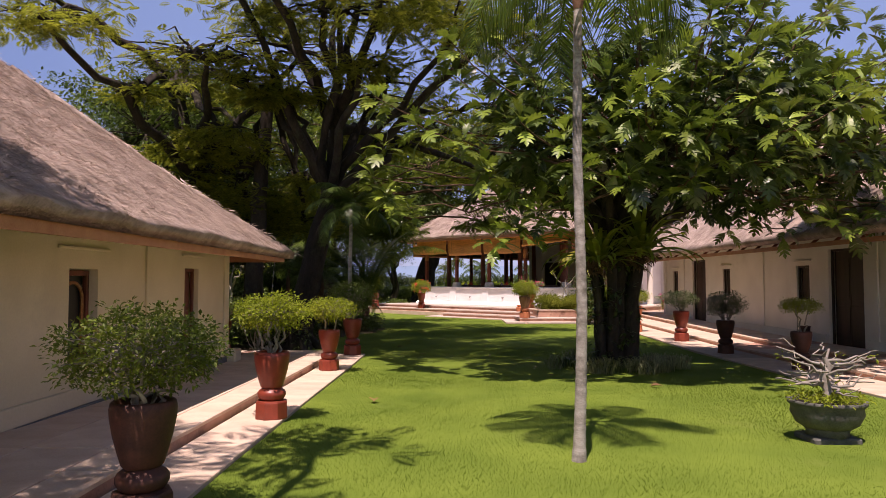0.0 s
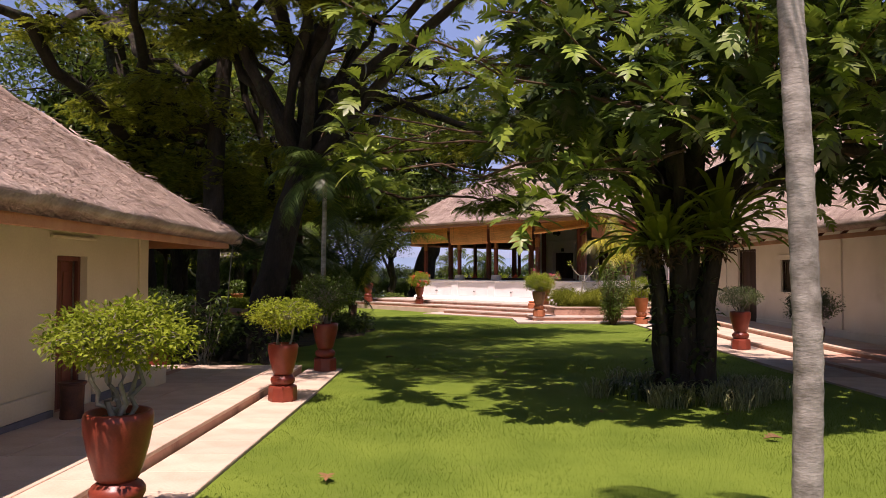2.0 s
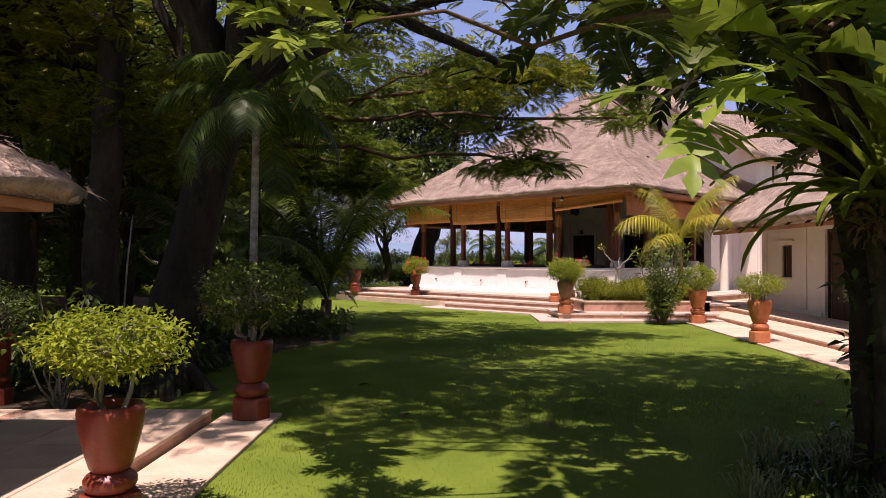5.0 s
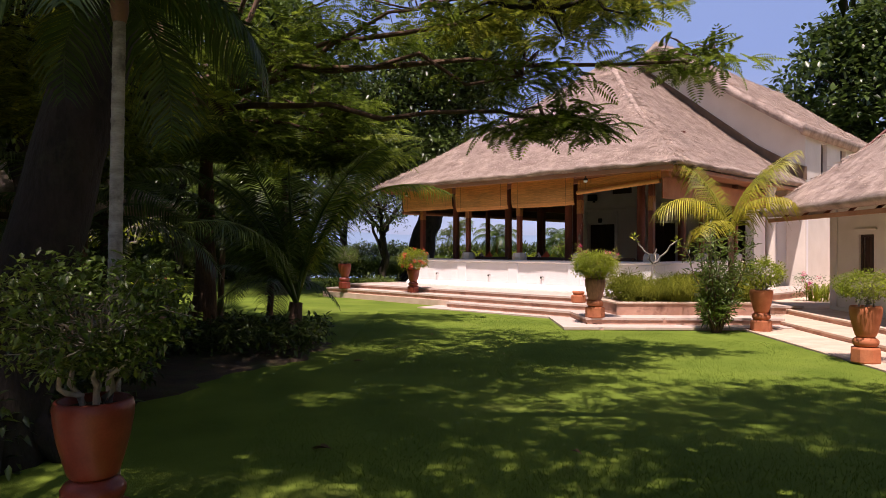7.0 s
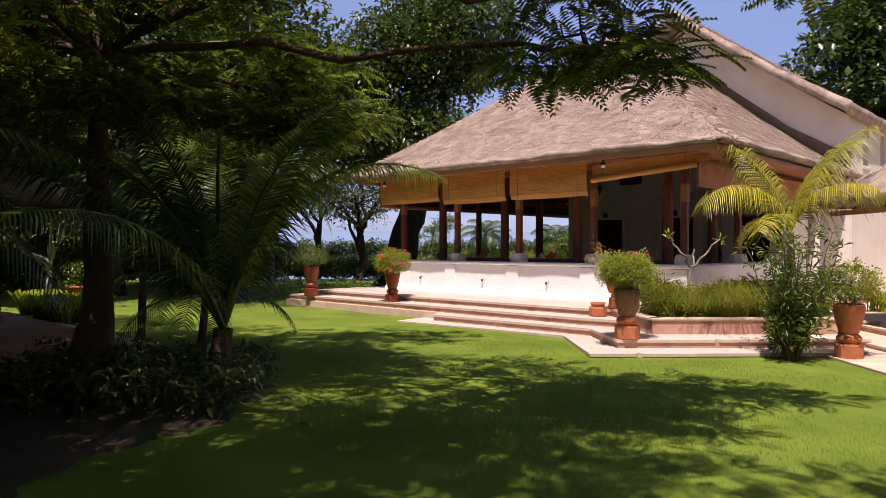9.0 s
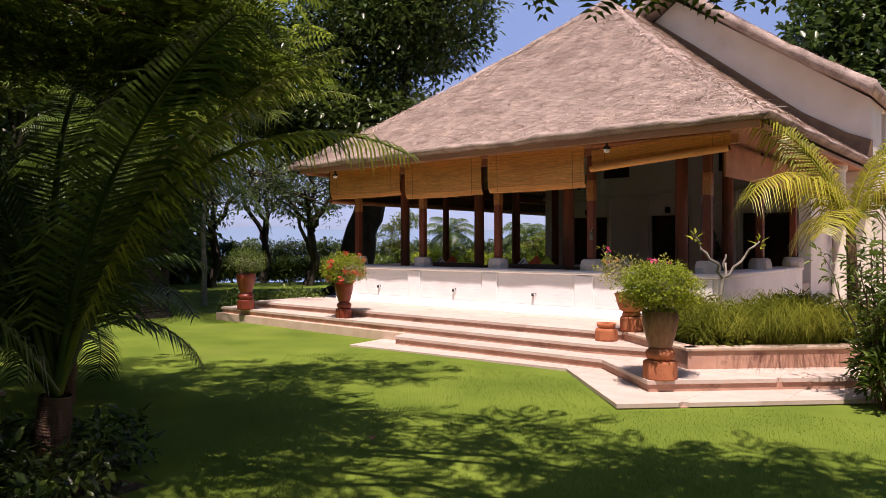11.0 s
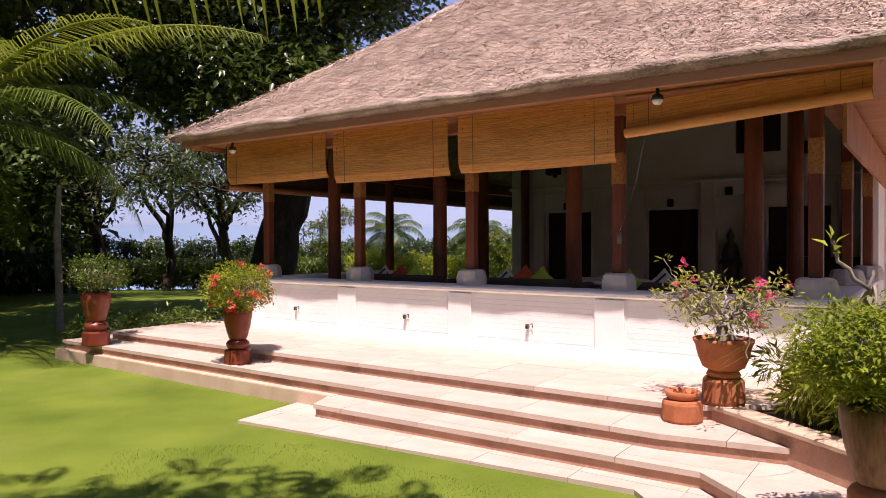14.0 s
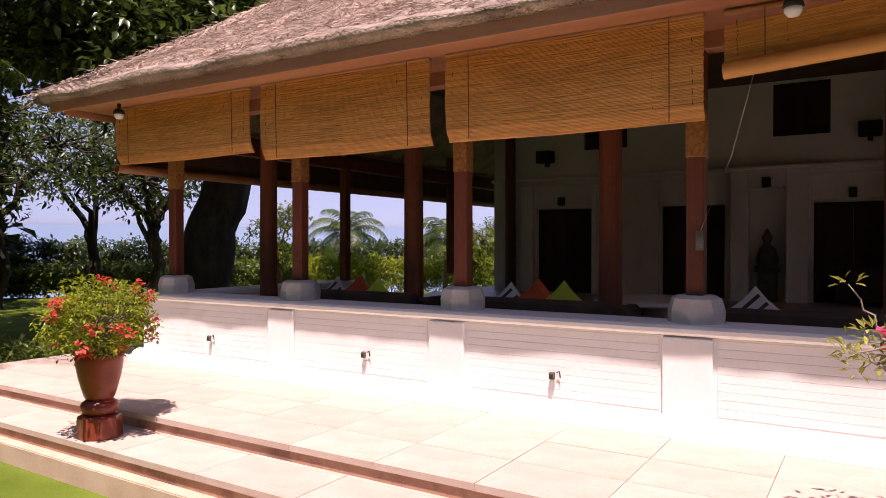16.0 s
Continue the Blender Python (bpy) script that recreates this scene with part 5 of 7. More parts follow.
def potted_shrub(x, y, z, mat, leaf, w, h, lift=0.42, leaves=1500, size=0.075, stems=6, kind="tall", s=1.0, label="", flowers=None, nf=0, droop=0.0, stem=PALEBARK, dense=0.55, turn=None, foot=None):
    t = thing("potted_shrub", pose(x, y, z, 0, 0, RNG.uniform(0, 360) if turn is None else turn), label, "potted plant", "pots round the court")
    top = pot_meshes(kind, mat, t, s, foot)
    c = np.array([0, 0, top + lift + h * 0.35])
    rr = np.array([w / 2, w / 2, h / 2])
    leaves, size = leaves * 1.8, size * 0.74
    pts, ways = crown_points(int(leaves / 9), c, rr, dense)
    pts[:, 2] -= droop * (np.hypot(pts[:, 0], pts[:, 1]) / (w / 2)) ** 2 * h * 0.4
    for k in range(stems):
        a = k * 2.4
        foot = np.array([math.cos(a) * 0.07, math.sin(a) * 0.07, top - 0.02])
        end = c + rr * np.array([math.cos(a) * 0.5, math.sin(a) * 0.5, RNG.uniform(-0.5, 0.2)])
        line = bend(foot, end, wob=0.03, n=8)
        npart("stem", *tube_arrays(line, np.linspace(0.026, 0.010, 8) * s, 7, 0.1), stem, t, smooth=True)
    tw = limb_tubes(c - [0, 0, h * 0.25], pts[::6], 0.009, 0.003, 4, 5, 0.03, 0.05)
    npart("twigwork", *merge(tw), stem, t)["kind"] = "stuff"
    npart("crown", *leaf_clumps(pts, 9, 0.11, leaf_small(0.52), size), leaf, t)["kind"] = "stuff"
    if nf:
        fp, fw = crown_points(nf, c, rr * 1.06, 0.95)
        fp = fp[fp[:, 2] > c[2] - h * 0.45]
        fl = [leaf_clumps(np.array([q]), 18, 0.06, leaf_small(0.8), 0.06) for q in fp]
        for q in fl:
            npart("flower", *q, flowers, t)
    return t


LP = "glossy red-brown glazed pot with a "
potted_shrub(-2.40, 5.68, g(5.7) + 0.046, DARKCLAY, LEAF_POT, 1.25, 0.66, 0.24, 3200, 0.065, s=0.93, label="dark stained clay pot with a bushy green shrub")
potted_shrub(-2.47, 10.2, g(10.2) + 0.046, GLAZE, LEAF_LIME, 1.0, 0.5, 0.46, 2200, 0.07, s=0.91, label=LP + "bushy green shrub")
potted_shrub(-2.66, 16.5, g(16.5) + 0.046, GLAZE, LEAF_LIME, 1.15, 0.48, 0.38, 2000, 0.075, 3, s=0.9, label=LP + "flat-topped lime green shrub")
potted_shrub(-2.62, 20.4, g(20.5) + 0.046, GLAZE, LEAF_MID, 1.35, 0.95, 0.35, 2400, 0.085, label=LP + "loose dark green shrub")
potted_shrub(-6.66, 21.3, g(21), GLAZE, LEAF_MID, 1.1, 0.75, 0.2, 1700, 0.07, label=LP + "round green shrub in the shade")
potted_shrub(8.38, 16.5, g(16.4) + 0.046, DARKCLAY, LEAF_LIME, 0.9, 0.32, 0.55, 1200, 0.06, 3, s=0.85, label="dark clay pot with a thin-stemmed flat-topped shrub")
potted_shrub(8.25, 20.6, g(20.4) + 0.046, DARKCLAY, LEAF_DARK, 1.15, 0.72, 0.3, 1800, 0.075, s=0.92, label="dark clay pot with a round dark green shrub")
potted_shrub(8.28, 24.5, g(24.5) + 0.046, GLAZE, LEAF_DARK, 1.1, 0.55, 0.3, 1600, 0.07, label=LP + "dark green shrub")
potted_shrub(7.75, 28.35, g(28.3) + 0.046, CLAY, LEAF_LIME, 1.1, 0.5, 0.28, 1600, 0.07, 4, label="orange terracotta pot with a flat lime green shrub")
potted_shrub(7.9, 33.0, g(33) + 0.03, CLAY, LEAF_LIME, 1.15, 0.75, 0.22, 1800, 0.08, label="orange terracotta pot with a round lime green shrub")
potted_shrub(-1.29, 42.05, 0.41, GLAZE, LEAF_LIME, 1.08, 0.78, 0.16, 2800, 0.072, s=0.86, label="red glazed pot with scarlet flowers on green leaves", flowers=PETAL_RED, nf=34)
potted_shrub(-4.3, 44.75, 0.41, GLAZE, LEAF_MID, 1.1, 0.7, 0.2, 1500, 0.075, label=LP + "green shrub")
potted_shrub(3.97, 34.2, 0.235, BROWNCLAY, LEAF_LIME, 1.2, 0.74, 0.16, 4200, 0.068, label="brown-streaked pot on an orange pedestal with a lime shrub", foot=CLAY)


def desert_rose(x, y, z):
    t = thing("potted_desert_rose", pose(x, y, z), "wide terracotta bowl with a sprawling pink-flowered desert rose", "potted plant", "pots round the court")
    top = pot_meshes("bowl", CLAY, t)
    npart("trunk", *tube_arrays([(0, 0, top - 0.03), (0.02, 0, top + 0.12), (-0.03, 0.03, top + 0.26), (0, 0, top + 0.38)], [0.12, 0.10, 0.08, 0.05], 10, 0.12), PALEBARK, t, smooth=True)
    tips, chunks = [], []
    for k in range(16):
        a = k * 2.4
        r = RNG.uniform(0.3, 0.6)
        mid = np.array([math.cos(a) * r, math.sin(a) * r, top + RNG.uniform(0.10, 0.62)])
        line = bend((0, 0, top + 0.22), mid, up=0.06, wob=0.035, n=7)
        chunks.append(tube_arrays(line, np.linspace(0.026, 0.012, 7), 6, 0.1))
        for q in range(7):
            s0 = line[RNG.integers(2, 7)]
            d = np.array([math.cos(a), math.sin(a), 0]) + RNG.normal(0, 0.7, 3)
            tip = s0 + d / np.linalg.norm(d) * RNG.uniform(0.15, 0.42) * [1, 1, 0.8] + [0, 0, RNG.uniform(-0.16, 0.2)]
            tip[2] = max(tip[2], top - 0.22)
            twig = bend(s0, tip, wob=0.025, n=6)
            chunks.append(tube_arrays(twig, np.linspace(0.010, 0.004, 6), 5))
            if tip[2] > top + 0.1:
                tips.append(tip)
    npart("branchwork", *merge(chunks), PALEBARK, t, smooth=True)["kind"] = "stuff"
    tips = np.array(tips)
    npart("crown", *leaf_clumps(tips, 9, 0.09, leaf_small(0.4), 0.075, 0.2), LEAF_ROSE, t)["kind"] = "stuff"
    for q in tips[::9]:
        npart("flower", *leaf_clumps(q[None] + [0, 0, 0.04], 9, 0.03, leaf_small(0.8), 0.06, 0.2), PETAL_PINK, t)


desert_rose(4.60, 37.2, 0.595)
stub = thing("spare_pedestal", pose(4.09, 37.2, 0.41), "short orange terracotta pot stand standing empty on the step", "pot stand")
part("drum", lathe(bmesh.new(), [(0.21, 0), (0.225, 0.03), (0.22, 0.2), (0.205, 0.23), (0.15, 0.25)], 28, 10), CLAY, stub, smooth=False)
part("collar", lathe(bmesh.new(), [(0.14, 0.245), (0.17, 0.27), (0.195, 0.34), (0.18, 0.345), (0.15, 0.29)], 28), CLAY, stub, smooth=True)

# dark jars beside the doors
for x, y in ((-4.93, 14.2), (10.95, 21.35)):
    j = thing("door_jar", pose(x, y, g(y) + (0.17 if x < 0 else 0.30)), "dark brown clay jar beside the door", "jar", "jars beside the doors")
    part("jar", lathe(bmesh.new(), [(0.13, 0), (0.15, 0.02), (0.14, 0.2), (0.15, 0.42), (0.165, 0.47), (0.15, 0.47), (0.13, 0.40)], 24), DARKCLAY, j, smooth=True)
    part("rim", lathe(bmesh.new(), [(0.155, 0.455), (0.178, 0.465), (0.178, 0.49), (0.155, 0.495), (0.14, 0.48)], 24), DARKCLAY, j, smooth=True)


def stone_bowl(x, y):
    t = thing("bonsai_bowl", pose(x, y, g(y)), "grey carved stone bowl with a bare-branched bonsai on the lawn", "bonsai")
    part("foot_slab", boxed(-0.29, 0.29, -0.27, 0.27, -0.03, 0.07, 0.02), STONE, t)
    part("foot", lathe(bmesh.new(), [(0.26, 0.065), (0.24, 0.12), (0.28, 0.17)], 28), STONE, t, smooth=True)
    part("bowl", lathe(bmesh.new(), [(0.27, 0.16), (0.36, 0.22), (0.42, 0.34), (0.41, 0.42), (0.45, 0.46), (0.46, 0.50), (0.43, 0.505), (0.39, 0.45)], 40), STONE, t, smooth=True)
    part("soil", lathe(bmesh.new(), [(0.40, 0.45), (0.3, 0.48), (0.05, 0.50)], 24), SOIL, t)
    npart("groundcover", *leaf_clumps(np.array([(math.cos(a) * r, math.sin(a) * r, 0.52) for a, r in zip(RNG.uniform(0, 6.28, 130), RNG.uniform(0.05, 0.47, 130))]), 8, 0.07, leaf_small(0.4), 0.06, 0.15), LEAF_LIME, t)["kind"] = "stuff"
    npart("trunk", *tube_arrays([(0, 0, 0.47), (0.03, 0, 0.62), (-0.02, 0.02, 0.78), (0.04, 0, 0.92), (-0.02, 0, 1.03)], [0.085, 0.065, 0.06, 0.045, 0.025], 10, 0.12), PALEBARK, t, smooth=True)
    chunks, tips = [], []
    for k in range(16):
        a, r, z = k * 2.4, RNG.uniform(0.35, 0.72), RNG.uniform(0.62, 1.0)
        tip = np.array([math.cos(a) * r, math.sin(a) * r * 0.8, z + RNG.uniform(-0.05, 0.25)])
        chunks.append(tube_arrays(bend((0, 0, z), tip, wob=0.03, n=6), np.linspace(0.022, 0.007, 6), 6))
        tips.append(tip)
        chunks.append(tube_arrays(bend(tip * [0.6, 0.6, 1], tip + [0.1, 0.12, 0.08], wob=0.02, n=5), np.linspace(0.01, 0.005, 5), 5))
    npart("branchwork", *merge(chunks), PALEBARK, t, smooth=True)["kind"] = "stuff"
    npart("leaves", *leaf_clumps(np.array(tips)[::3], 6, 0.06, leaf_small(0.4), 0.07, 0.2), LEAF_LIME, t)["kind"] = "stuff"


stone_bowl(4.79, 8.85)

# ---------------------------------------------------------------- palms
palm("slender_palm", 1.49, 7.8, [(0, 0, 0), (0.03, 0, 0.85), (0.05, 0.0, 1.7), (0.04, 0.03, 2.55), (0.03, 0.08, 3.4), (0.05, 0.15, 4.25), (0.08, 0.22, 5.15)], 0.060, 0.048, 9, 2.3, 0.6, LEAF_PALM, "slender palm with a ringed grey trunk on the lawn", 44, 2.75, 1.7, (0.35, 1.25), shaft=0.42)
# shaded leaf colour on most fronds, sunlit colour on the extra ones
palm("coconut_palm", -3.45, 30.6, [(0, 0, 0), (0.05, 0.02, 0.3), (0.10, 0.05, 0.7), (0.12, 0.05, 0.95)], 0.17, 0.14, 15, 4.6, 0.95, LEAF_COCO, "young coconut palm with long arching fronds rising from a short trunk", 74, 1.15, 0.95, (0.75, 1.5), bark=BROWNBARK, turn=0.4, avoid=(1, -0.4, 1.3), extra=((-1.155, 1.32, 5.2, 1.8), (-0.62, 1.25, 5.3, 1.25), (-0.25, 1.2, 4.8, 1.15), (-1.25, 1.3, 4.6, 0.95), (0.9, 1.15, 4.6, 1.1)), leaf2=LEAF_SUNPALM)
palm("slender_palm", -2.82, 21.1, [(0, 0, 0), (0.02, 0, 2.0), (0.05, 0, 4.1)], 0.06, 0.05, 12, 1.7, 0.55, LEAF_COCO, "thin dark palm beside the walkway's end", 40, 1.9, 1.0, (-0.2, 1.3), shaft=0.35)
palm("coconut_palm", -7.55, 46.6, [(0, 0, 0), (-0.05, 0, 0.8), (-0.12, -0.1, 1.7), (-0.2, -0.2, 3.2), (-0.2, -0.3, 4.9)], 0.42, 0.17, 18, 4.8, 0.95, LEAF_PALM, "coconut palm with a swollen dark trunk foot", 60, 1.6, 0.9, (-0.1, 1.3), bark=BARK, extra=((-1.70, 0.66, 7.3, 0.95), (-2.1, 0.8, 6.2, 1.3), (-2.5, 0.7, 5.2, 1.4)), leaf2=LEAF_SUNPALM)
palm("yellow_palm", 8.4, 36.1, [(0, 0, 0), (0.02, 0, 0.8), (0.0, 0, 1.4), (-0.03, 0, 2.0)], 0.10, 0.08, 0, 3.0, 1.0, LEAF_YELLOW, "young palm with arching yellow-green fronds in the planter", 44, 1.7, 1.3, (0.6, 1.25), bark=BROWNBARK, z0=0.5,
     extra=((1.88, 1.05, 3.1, 2.0), (1.35, 1.38, 3.4, 1.2), (-1.3, 1.25, 3.4, 0.85), (0.2, 1.4, 3.1, 0.9), (-1.7, 1.45, 2.8, 1.2), (2.3, 0.7, 2.0, 1.7), (-2.6, 1.2, 2.4, 1.8)))
for x, y, h in ((-6.6, 35.6, 2.4), (-9.6, 27.2, 3.0), (-4.9, 34.5, 1.2), (-5.9, 26.4, 2.6)):
    palm("areca_palm", x, y, [(0, 0, 0), (0.1, 0, h)], 0.09, 0.07, 12, 2.4, 0.6, LEAF_DARK, "dark feathery palm in deep shade", 40, 1.6, 0.8, (-0.1, 1.3), bark=BROWNBARK, rings=False)
for x, y, h in ((3.55, 66.0, 2.9), (8.2, 66.0, 2.7)):
    palm("garden_palm", x, y, [(0, 0, 0), (0.1, 0, h)], 0.12, 0.09, 15, 2.1, 0.7, LEAF_COCO, "small palm beyond the pavilion", 44, 1.9, 1.2, (-0.1, 1.4), bark=BROWNBARK, rings=False)

tree_stem = thing("young_tree", pose(-7.0, 50.7, g(50.7)), "slender pale-stemmed young tree on the far lawn", "tree")
npart("trunk", *tube_arrays([(0, 0, -0.05), (0.02, 0, 1.2), (-0.03, 0, 2.6), (0.04, 0, 4.0)], [0.12, 0.10, 0.09, 0.06], 9, 0.05), PALEBARK, tree_stem, smooth=True)

# ---------------------------------------------------------------- breadfruit tree
def breadfruit(x, y):
    t = thing("breadfruit_tree", pose(x, y, g(y) - 0.05), "broad breadfruit tree with whorls of large lobed glossy leaves", "tree")
    stems = [((0, 0), 0.24, (0.3, -0.2)), ((-0.30, 0.1), 0.15, (-0.9, 0.3)), ((0.33, -0.12), 0.17, (1.1, 0.1)), ((0.05, 0.3), 0.17, (0.2, 0.8)), ((-0.12, -0.26), 0.12, (-0.3, -0.9)), ((0.24, 0.2), 0.12, (0.5, 0.6)), ((-0.38, -0.2), 0.08, (-1.2, -0.6))]
    chunks = []
    for (sx, sy), r, (ex, ey) in stems:
        line = [(sx, sy, -0.1), (sx * 1.0, sy, 0.8), (sx * 0.9 + ex * 0.1, sy + ey * 0.1, 2.0), (sx + ex * 0.4, sy + ey * 0.4, 3.4), (sx + ex, sy + ey, 5.0)]
        ln = np.array([np.interp(np.linspace(0, 4, 12), range(5), [p[i] for p in line]) for i in range(3)]).T
        chunks.append(tube_arrays(ln, np.linspace(r * 1.35, r * 0.55, 12) * (1 + 0.08 * np.sin(np.arange(12) * 2.3)), 14, 0.16))
    npart("trunk", *merge(chunks), BARK, t, "several dark stems grown together", smooth=True)
    ivy = [(math.cos(a) * r, math.sin(a) * r, z) for a, r, z in zip(RNG.uniform(0, 6.28, 60), RNG.uniform(0.42, 0.6, 60), RNG.uniform(0.2, 2.6, 60))]
    npart("climber", *leaf_clumps(np.array(ivy), 7, 0.16, leaf_simple(0.5), 0.15, -0.3), LEAF_DARK, t, "dark climbing leaves")["kind"] = "stuff"
    c, rr = np.array([0.9, -0.6, 4.0]), np.array([6.9, 4.2, 5.6])
    w = sphere_ways(760)
    lump = np.array([1 + 0.42 * noise.noise(Vector(q) * 3.0) for q in w])
    depth = np.where(RNG.uniform(0, 1, 760) < 0.68, RNG.uniform(0.84, 1.0, 760), RNG.uniform(0.5, 0.84, 760))
    p = c + w * rr * (lump * depth)[:, None]
    keep = p[:, 2] > 3.3 + 0.45 * np.abs(np.sin(p[:, 0] * 1.7))
    keep &= ~((p[:, 0] < -3.0) & (p[:, 1] > -1.4)) & ~((p[:, 0] < 0.5) & (p[:, 1] > 0.0) & (p[:, 2] < 4.6))
    keep &= ~((p[:, 0] > -4.2) & (p[:, 0] < -2.6) & (p[:, 2] < 5.2)) & ~((p[:, 0] < -1.5) & (p[:, 2] < 4.3)) & ~((p[:, 1] < -2.2) & (p[:, 2] < 4.8))
    keep &= ~((p[:, 2] > 6.3) & (RNG.uniform(0, 1, 760) < 0.12))
    p, w = p[keep], w[keep]
    low = np.array([(-2.74, -3.4, 3.25), (-2.3, -3.2, 3.6), (-3.2, -3.3, 3.1), (-1.6, -4.0, 4.4), (-1.9, -4.2, 5.0), (0.6, -4.0, 4.2), (1.3, -4.1, 4.8), (-6.0, 0.0, 4.76), (-5.6, -0.3, 4.3), (-6.2, 0.3, 5.2), (-5.7, -0.5, 5.5), (-3.84, -3.45, 5.0), (-3.4, -3.3, 4.5), (-2.6, -2.7, 3.55), (-2.2, -3.1, 3.75), (-3.0, -2.4, 3.9), (-1.7, -2.6, 3.9), (-5.0, -1.5, 3.85), (-5.6, -0.7, 4.3), (3.2, -3.3, 3.9), (3.9, -2.9, 3.6), (5.6, -2.0, 3.9), (0.1, -4.6, 4.9), (-0.7, -4.0, 4.2), (2.0, -4.4, 4.6)])
    p = np.concatenate([p, low])
    w = np.concatenate([w, np.array([(0, -0.6, 0.3)] * len(low))])
    for q in range(9):
        a = q * 2 * math.pi / 9
        end = c + rr * np.array([math.cos(a) * 0.62, math.sin(a) * 0.62, 0.12 + 0.14 * (q % 3)])
        npart("limb", *tube_arrays(bend((0.2 * math.cos(a), 0.2 * math.sin(a), 3.2 + 0.25 * (q % 4)), end, up=0.35, wob=0.1, n=9), np.linspace(0.16, 0.05, 9), 9, 0.08), BARK, t, smooth=True)
    twig = []
    for q in p[::2]:
        d = q - c
        s = c + d * 0.45 + [0, 0, 0.3]
        twig.append(tube_arrays(bend(s, q, sag=0.15, wob=0.06, n=6), np.linspace(0.032, 0.012, 6), 5))
    npart("branchwork", *merge(twig), BROWNBARK, t, smooth=True)["kind"] = "stuff"
    npart("crown", *rosettes(p, w, 11, leaf_lobed(), 0.52), LEAF_BREAD, t)["kind"] = "stuff"
    # leaves inside the crown: its inner shade is put into a darker leaf colour
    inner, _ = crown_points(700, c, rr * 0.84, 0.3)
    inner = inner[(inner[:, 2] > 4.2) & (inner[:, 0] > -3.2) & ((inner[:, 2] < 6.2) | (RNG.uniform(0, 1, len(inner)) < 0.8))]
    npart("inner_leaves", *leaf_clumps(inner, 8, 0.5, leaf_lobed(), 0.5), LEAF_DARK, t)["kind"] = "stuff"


breadfruit(4.25, 17.4)


def nest_fern(x, y, z):
    t = thing("birds_nest_fern", pose(x, y, z), "large bird's nest fern growing on the tree trunk", "fern")
    for q in range(72):
        a = q * 2.39996 + RNG.uniform(-0.2, 0.2)
        lift = 1.45 - 1.3 * (q / 72) + RNG.normal(0, 0.12)
        L = RNG.uniform(0.85, 1.65)
        s = np.linspace(0, 1, 12)
        ang = lift - RNG.uniform(0.9, 2.0) * s ** 1.6
        yy = np.concatenate([[0], np.cumsum(np.cos(ang[:-1]) * L / 11)]) + 0.10
        zz = np.concatenate([[0], np.cumsum(np.sin(ang[:-1]) * L / 11)])
        w = RNG.uniform(0.045, 0.075) * np.sin(np.pi * np.clip(0.10 + 0.88 * s, 0, 1)) ** 0.55 * (1 + 0.16 * np.sin(np.arange(12) * 2.1 + q))
        side = 0.10 * RNG.normal() * s ** 2
        v = np.concatenate([np.stack([-w + side, yy, zz + 0.025], 1), np.stack([side, yy, zz], 1), np.stack([w + side, yy, zz + 0.025], 1)])
        f = [(k, 12 + k, 13 + k, k + 1) for k in range(11)] + [(12 + k, 24 + k, 25 + k, 13 + k) for k in range(11)]
        npart("frond", v, f, LEAF_FERN, t, m=Matrix.Rotation(a, 4, "Z"), smooth=True)
    npart("root_mass", *leaf_clumps(sphere_ways(40) * [0.3, 0.3, 0.22], 8, 0.16, leaf_small(0.3), 0.14), BROWNBARK, t)["kind"] = "stuff"


nest_fern(3.7, 16.75, 2.45)
nest_fern(4.75, 16.9, 2.6)

cover = thing("groundcover", pose(4.25, 17.3, g(17.3)), "variegated grassy groundcover round the tree's foot", "groundcover", kind="stuff")
npart("leaves", *merge([blades(60, (math.cos(a) * r, math.sin(a) * r, 0), 0.22, 0.42, 0.010) for a, r in zip(RNG.uniform(0, 6.28, 26), RNG.uniform(0.7, 1.6, 26))]), LEAF_GREY, cover)
npart("leaves", *merge([blades(50, (math.cos(a) * r, math.sin(a) * r, 0), 0.3, 0.30, 0.016) for a, r in zip(RNG.uniform(0, 6.28, 30), RNG.uniform(0.5, 1.25, 30))]), LEAF_DARK, cover)

# ---------------------------------------------------------------- large trees
PINN = leaf_pinnate()
LAYER = (0.0, 0.25, 0.16)      # leaves in flat sprays


def shifted(crowns, dx, dy):
    return [((c[0] + dx, c[1] + dy, c[2]), r) for c, r in crowns]


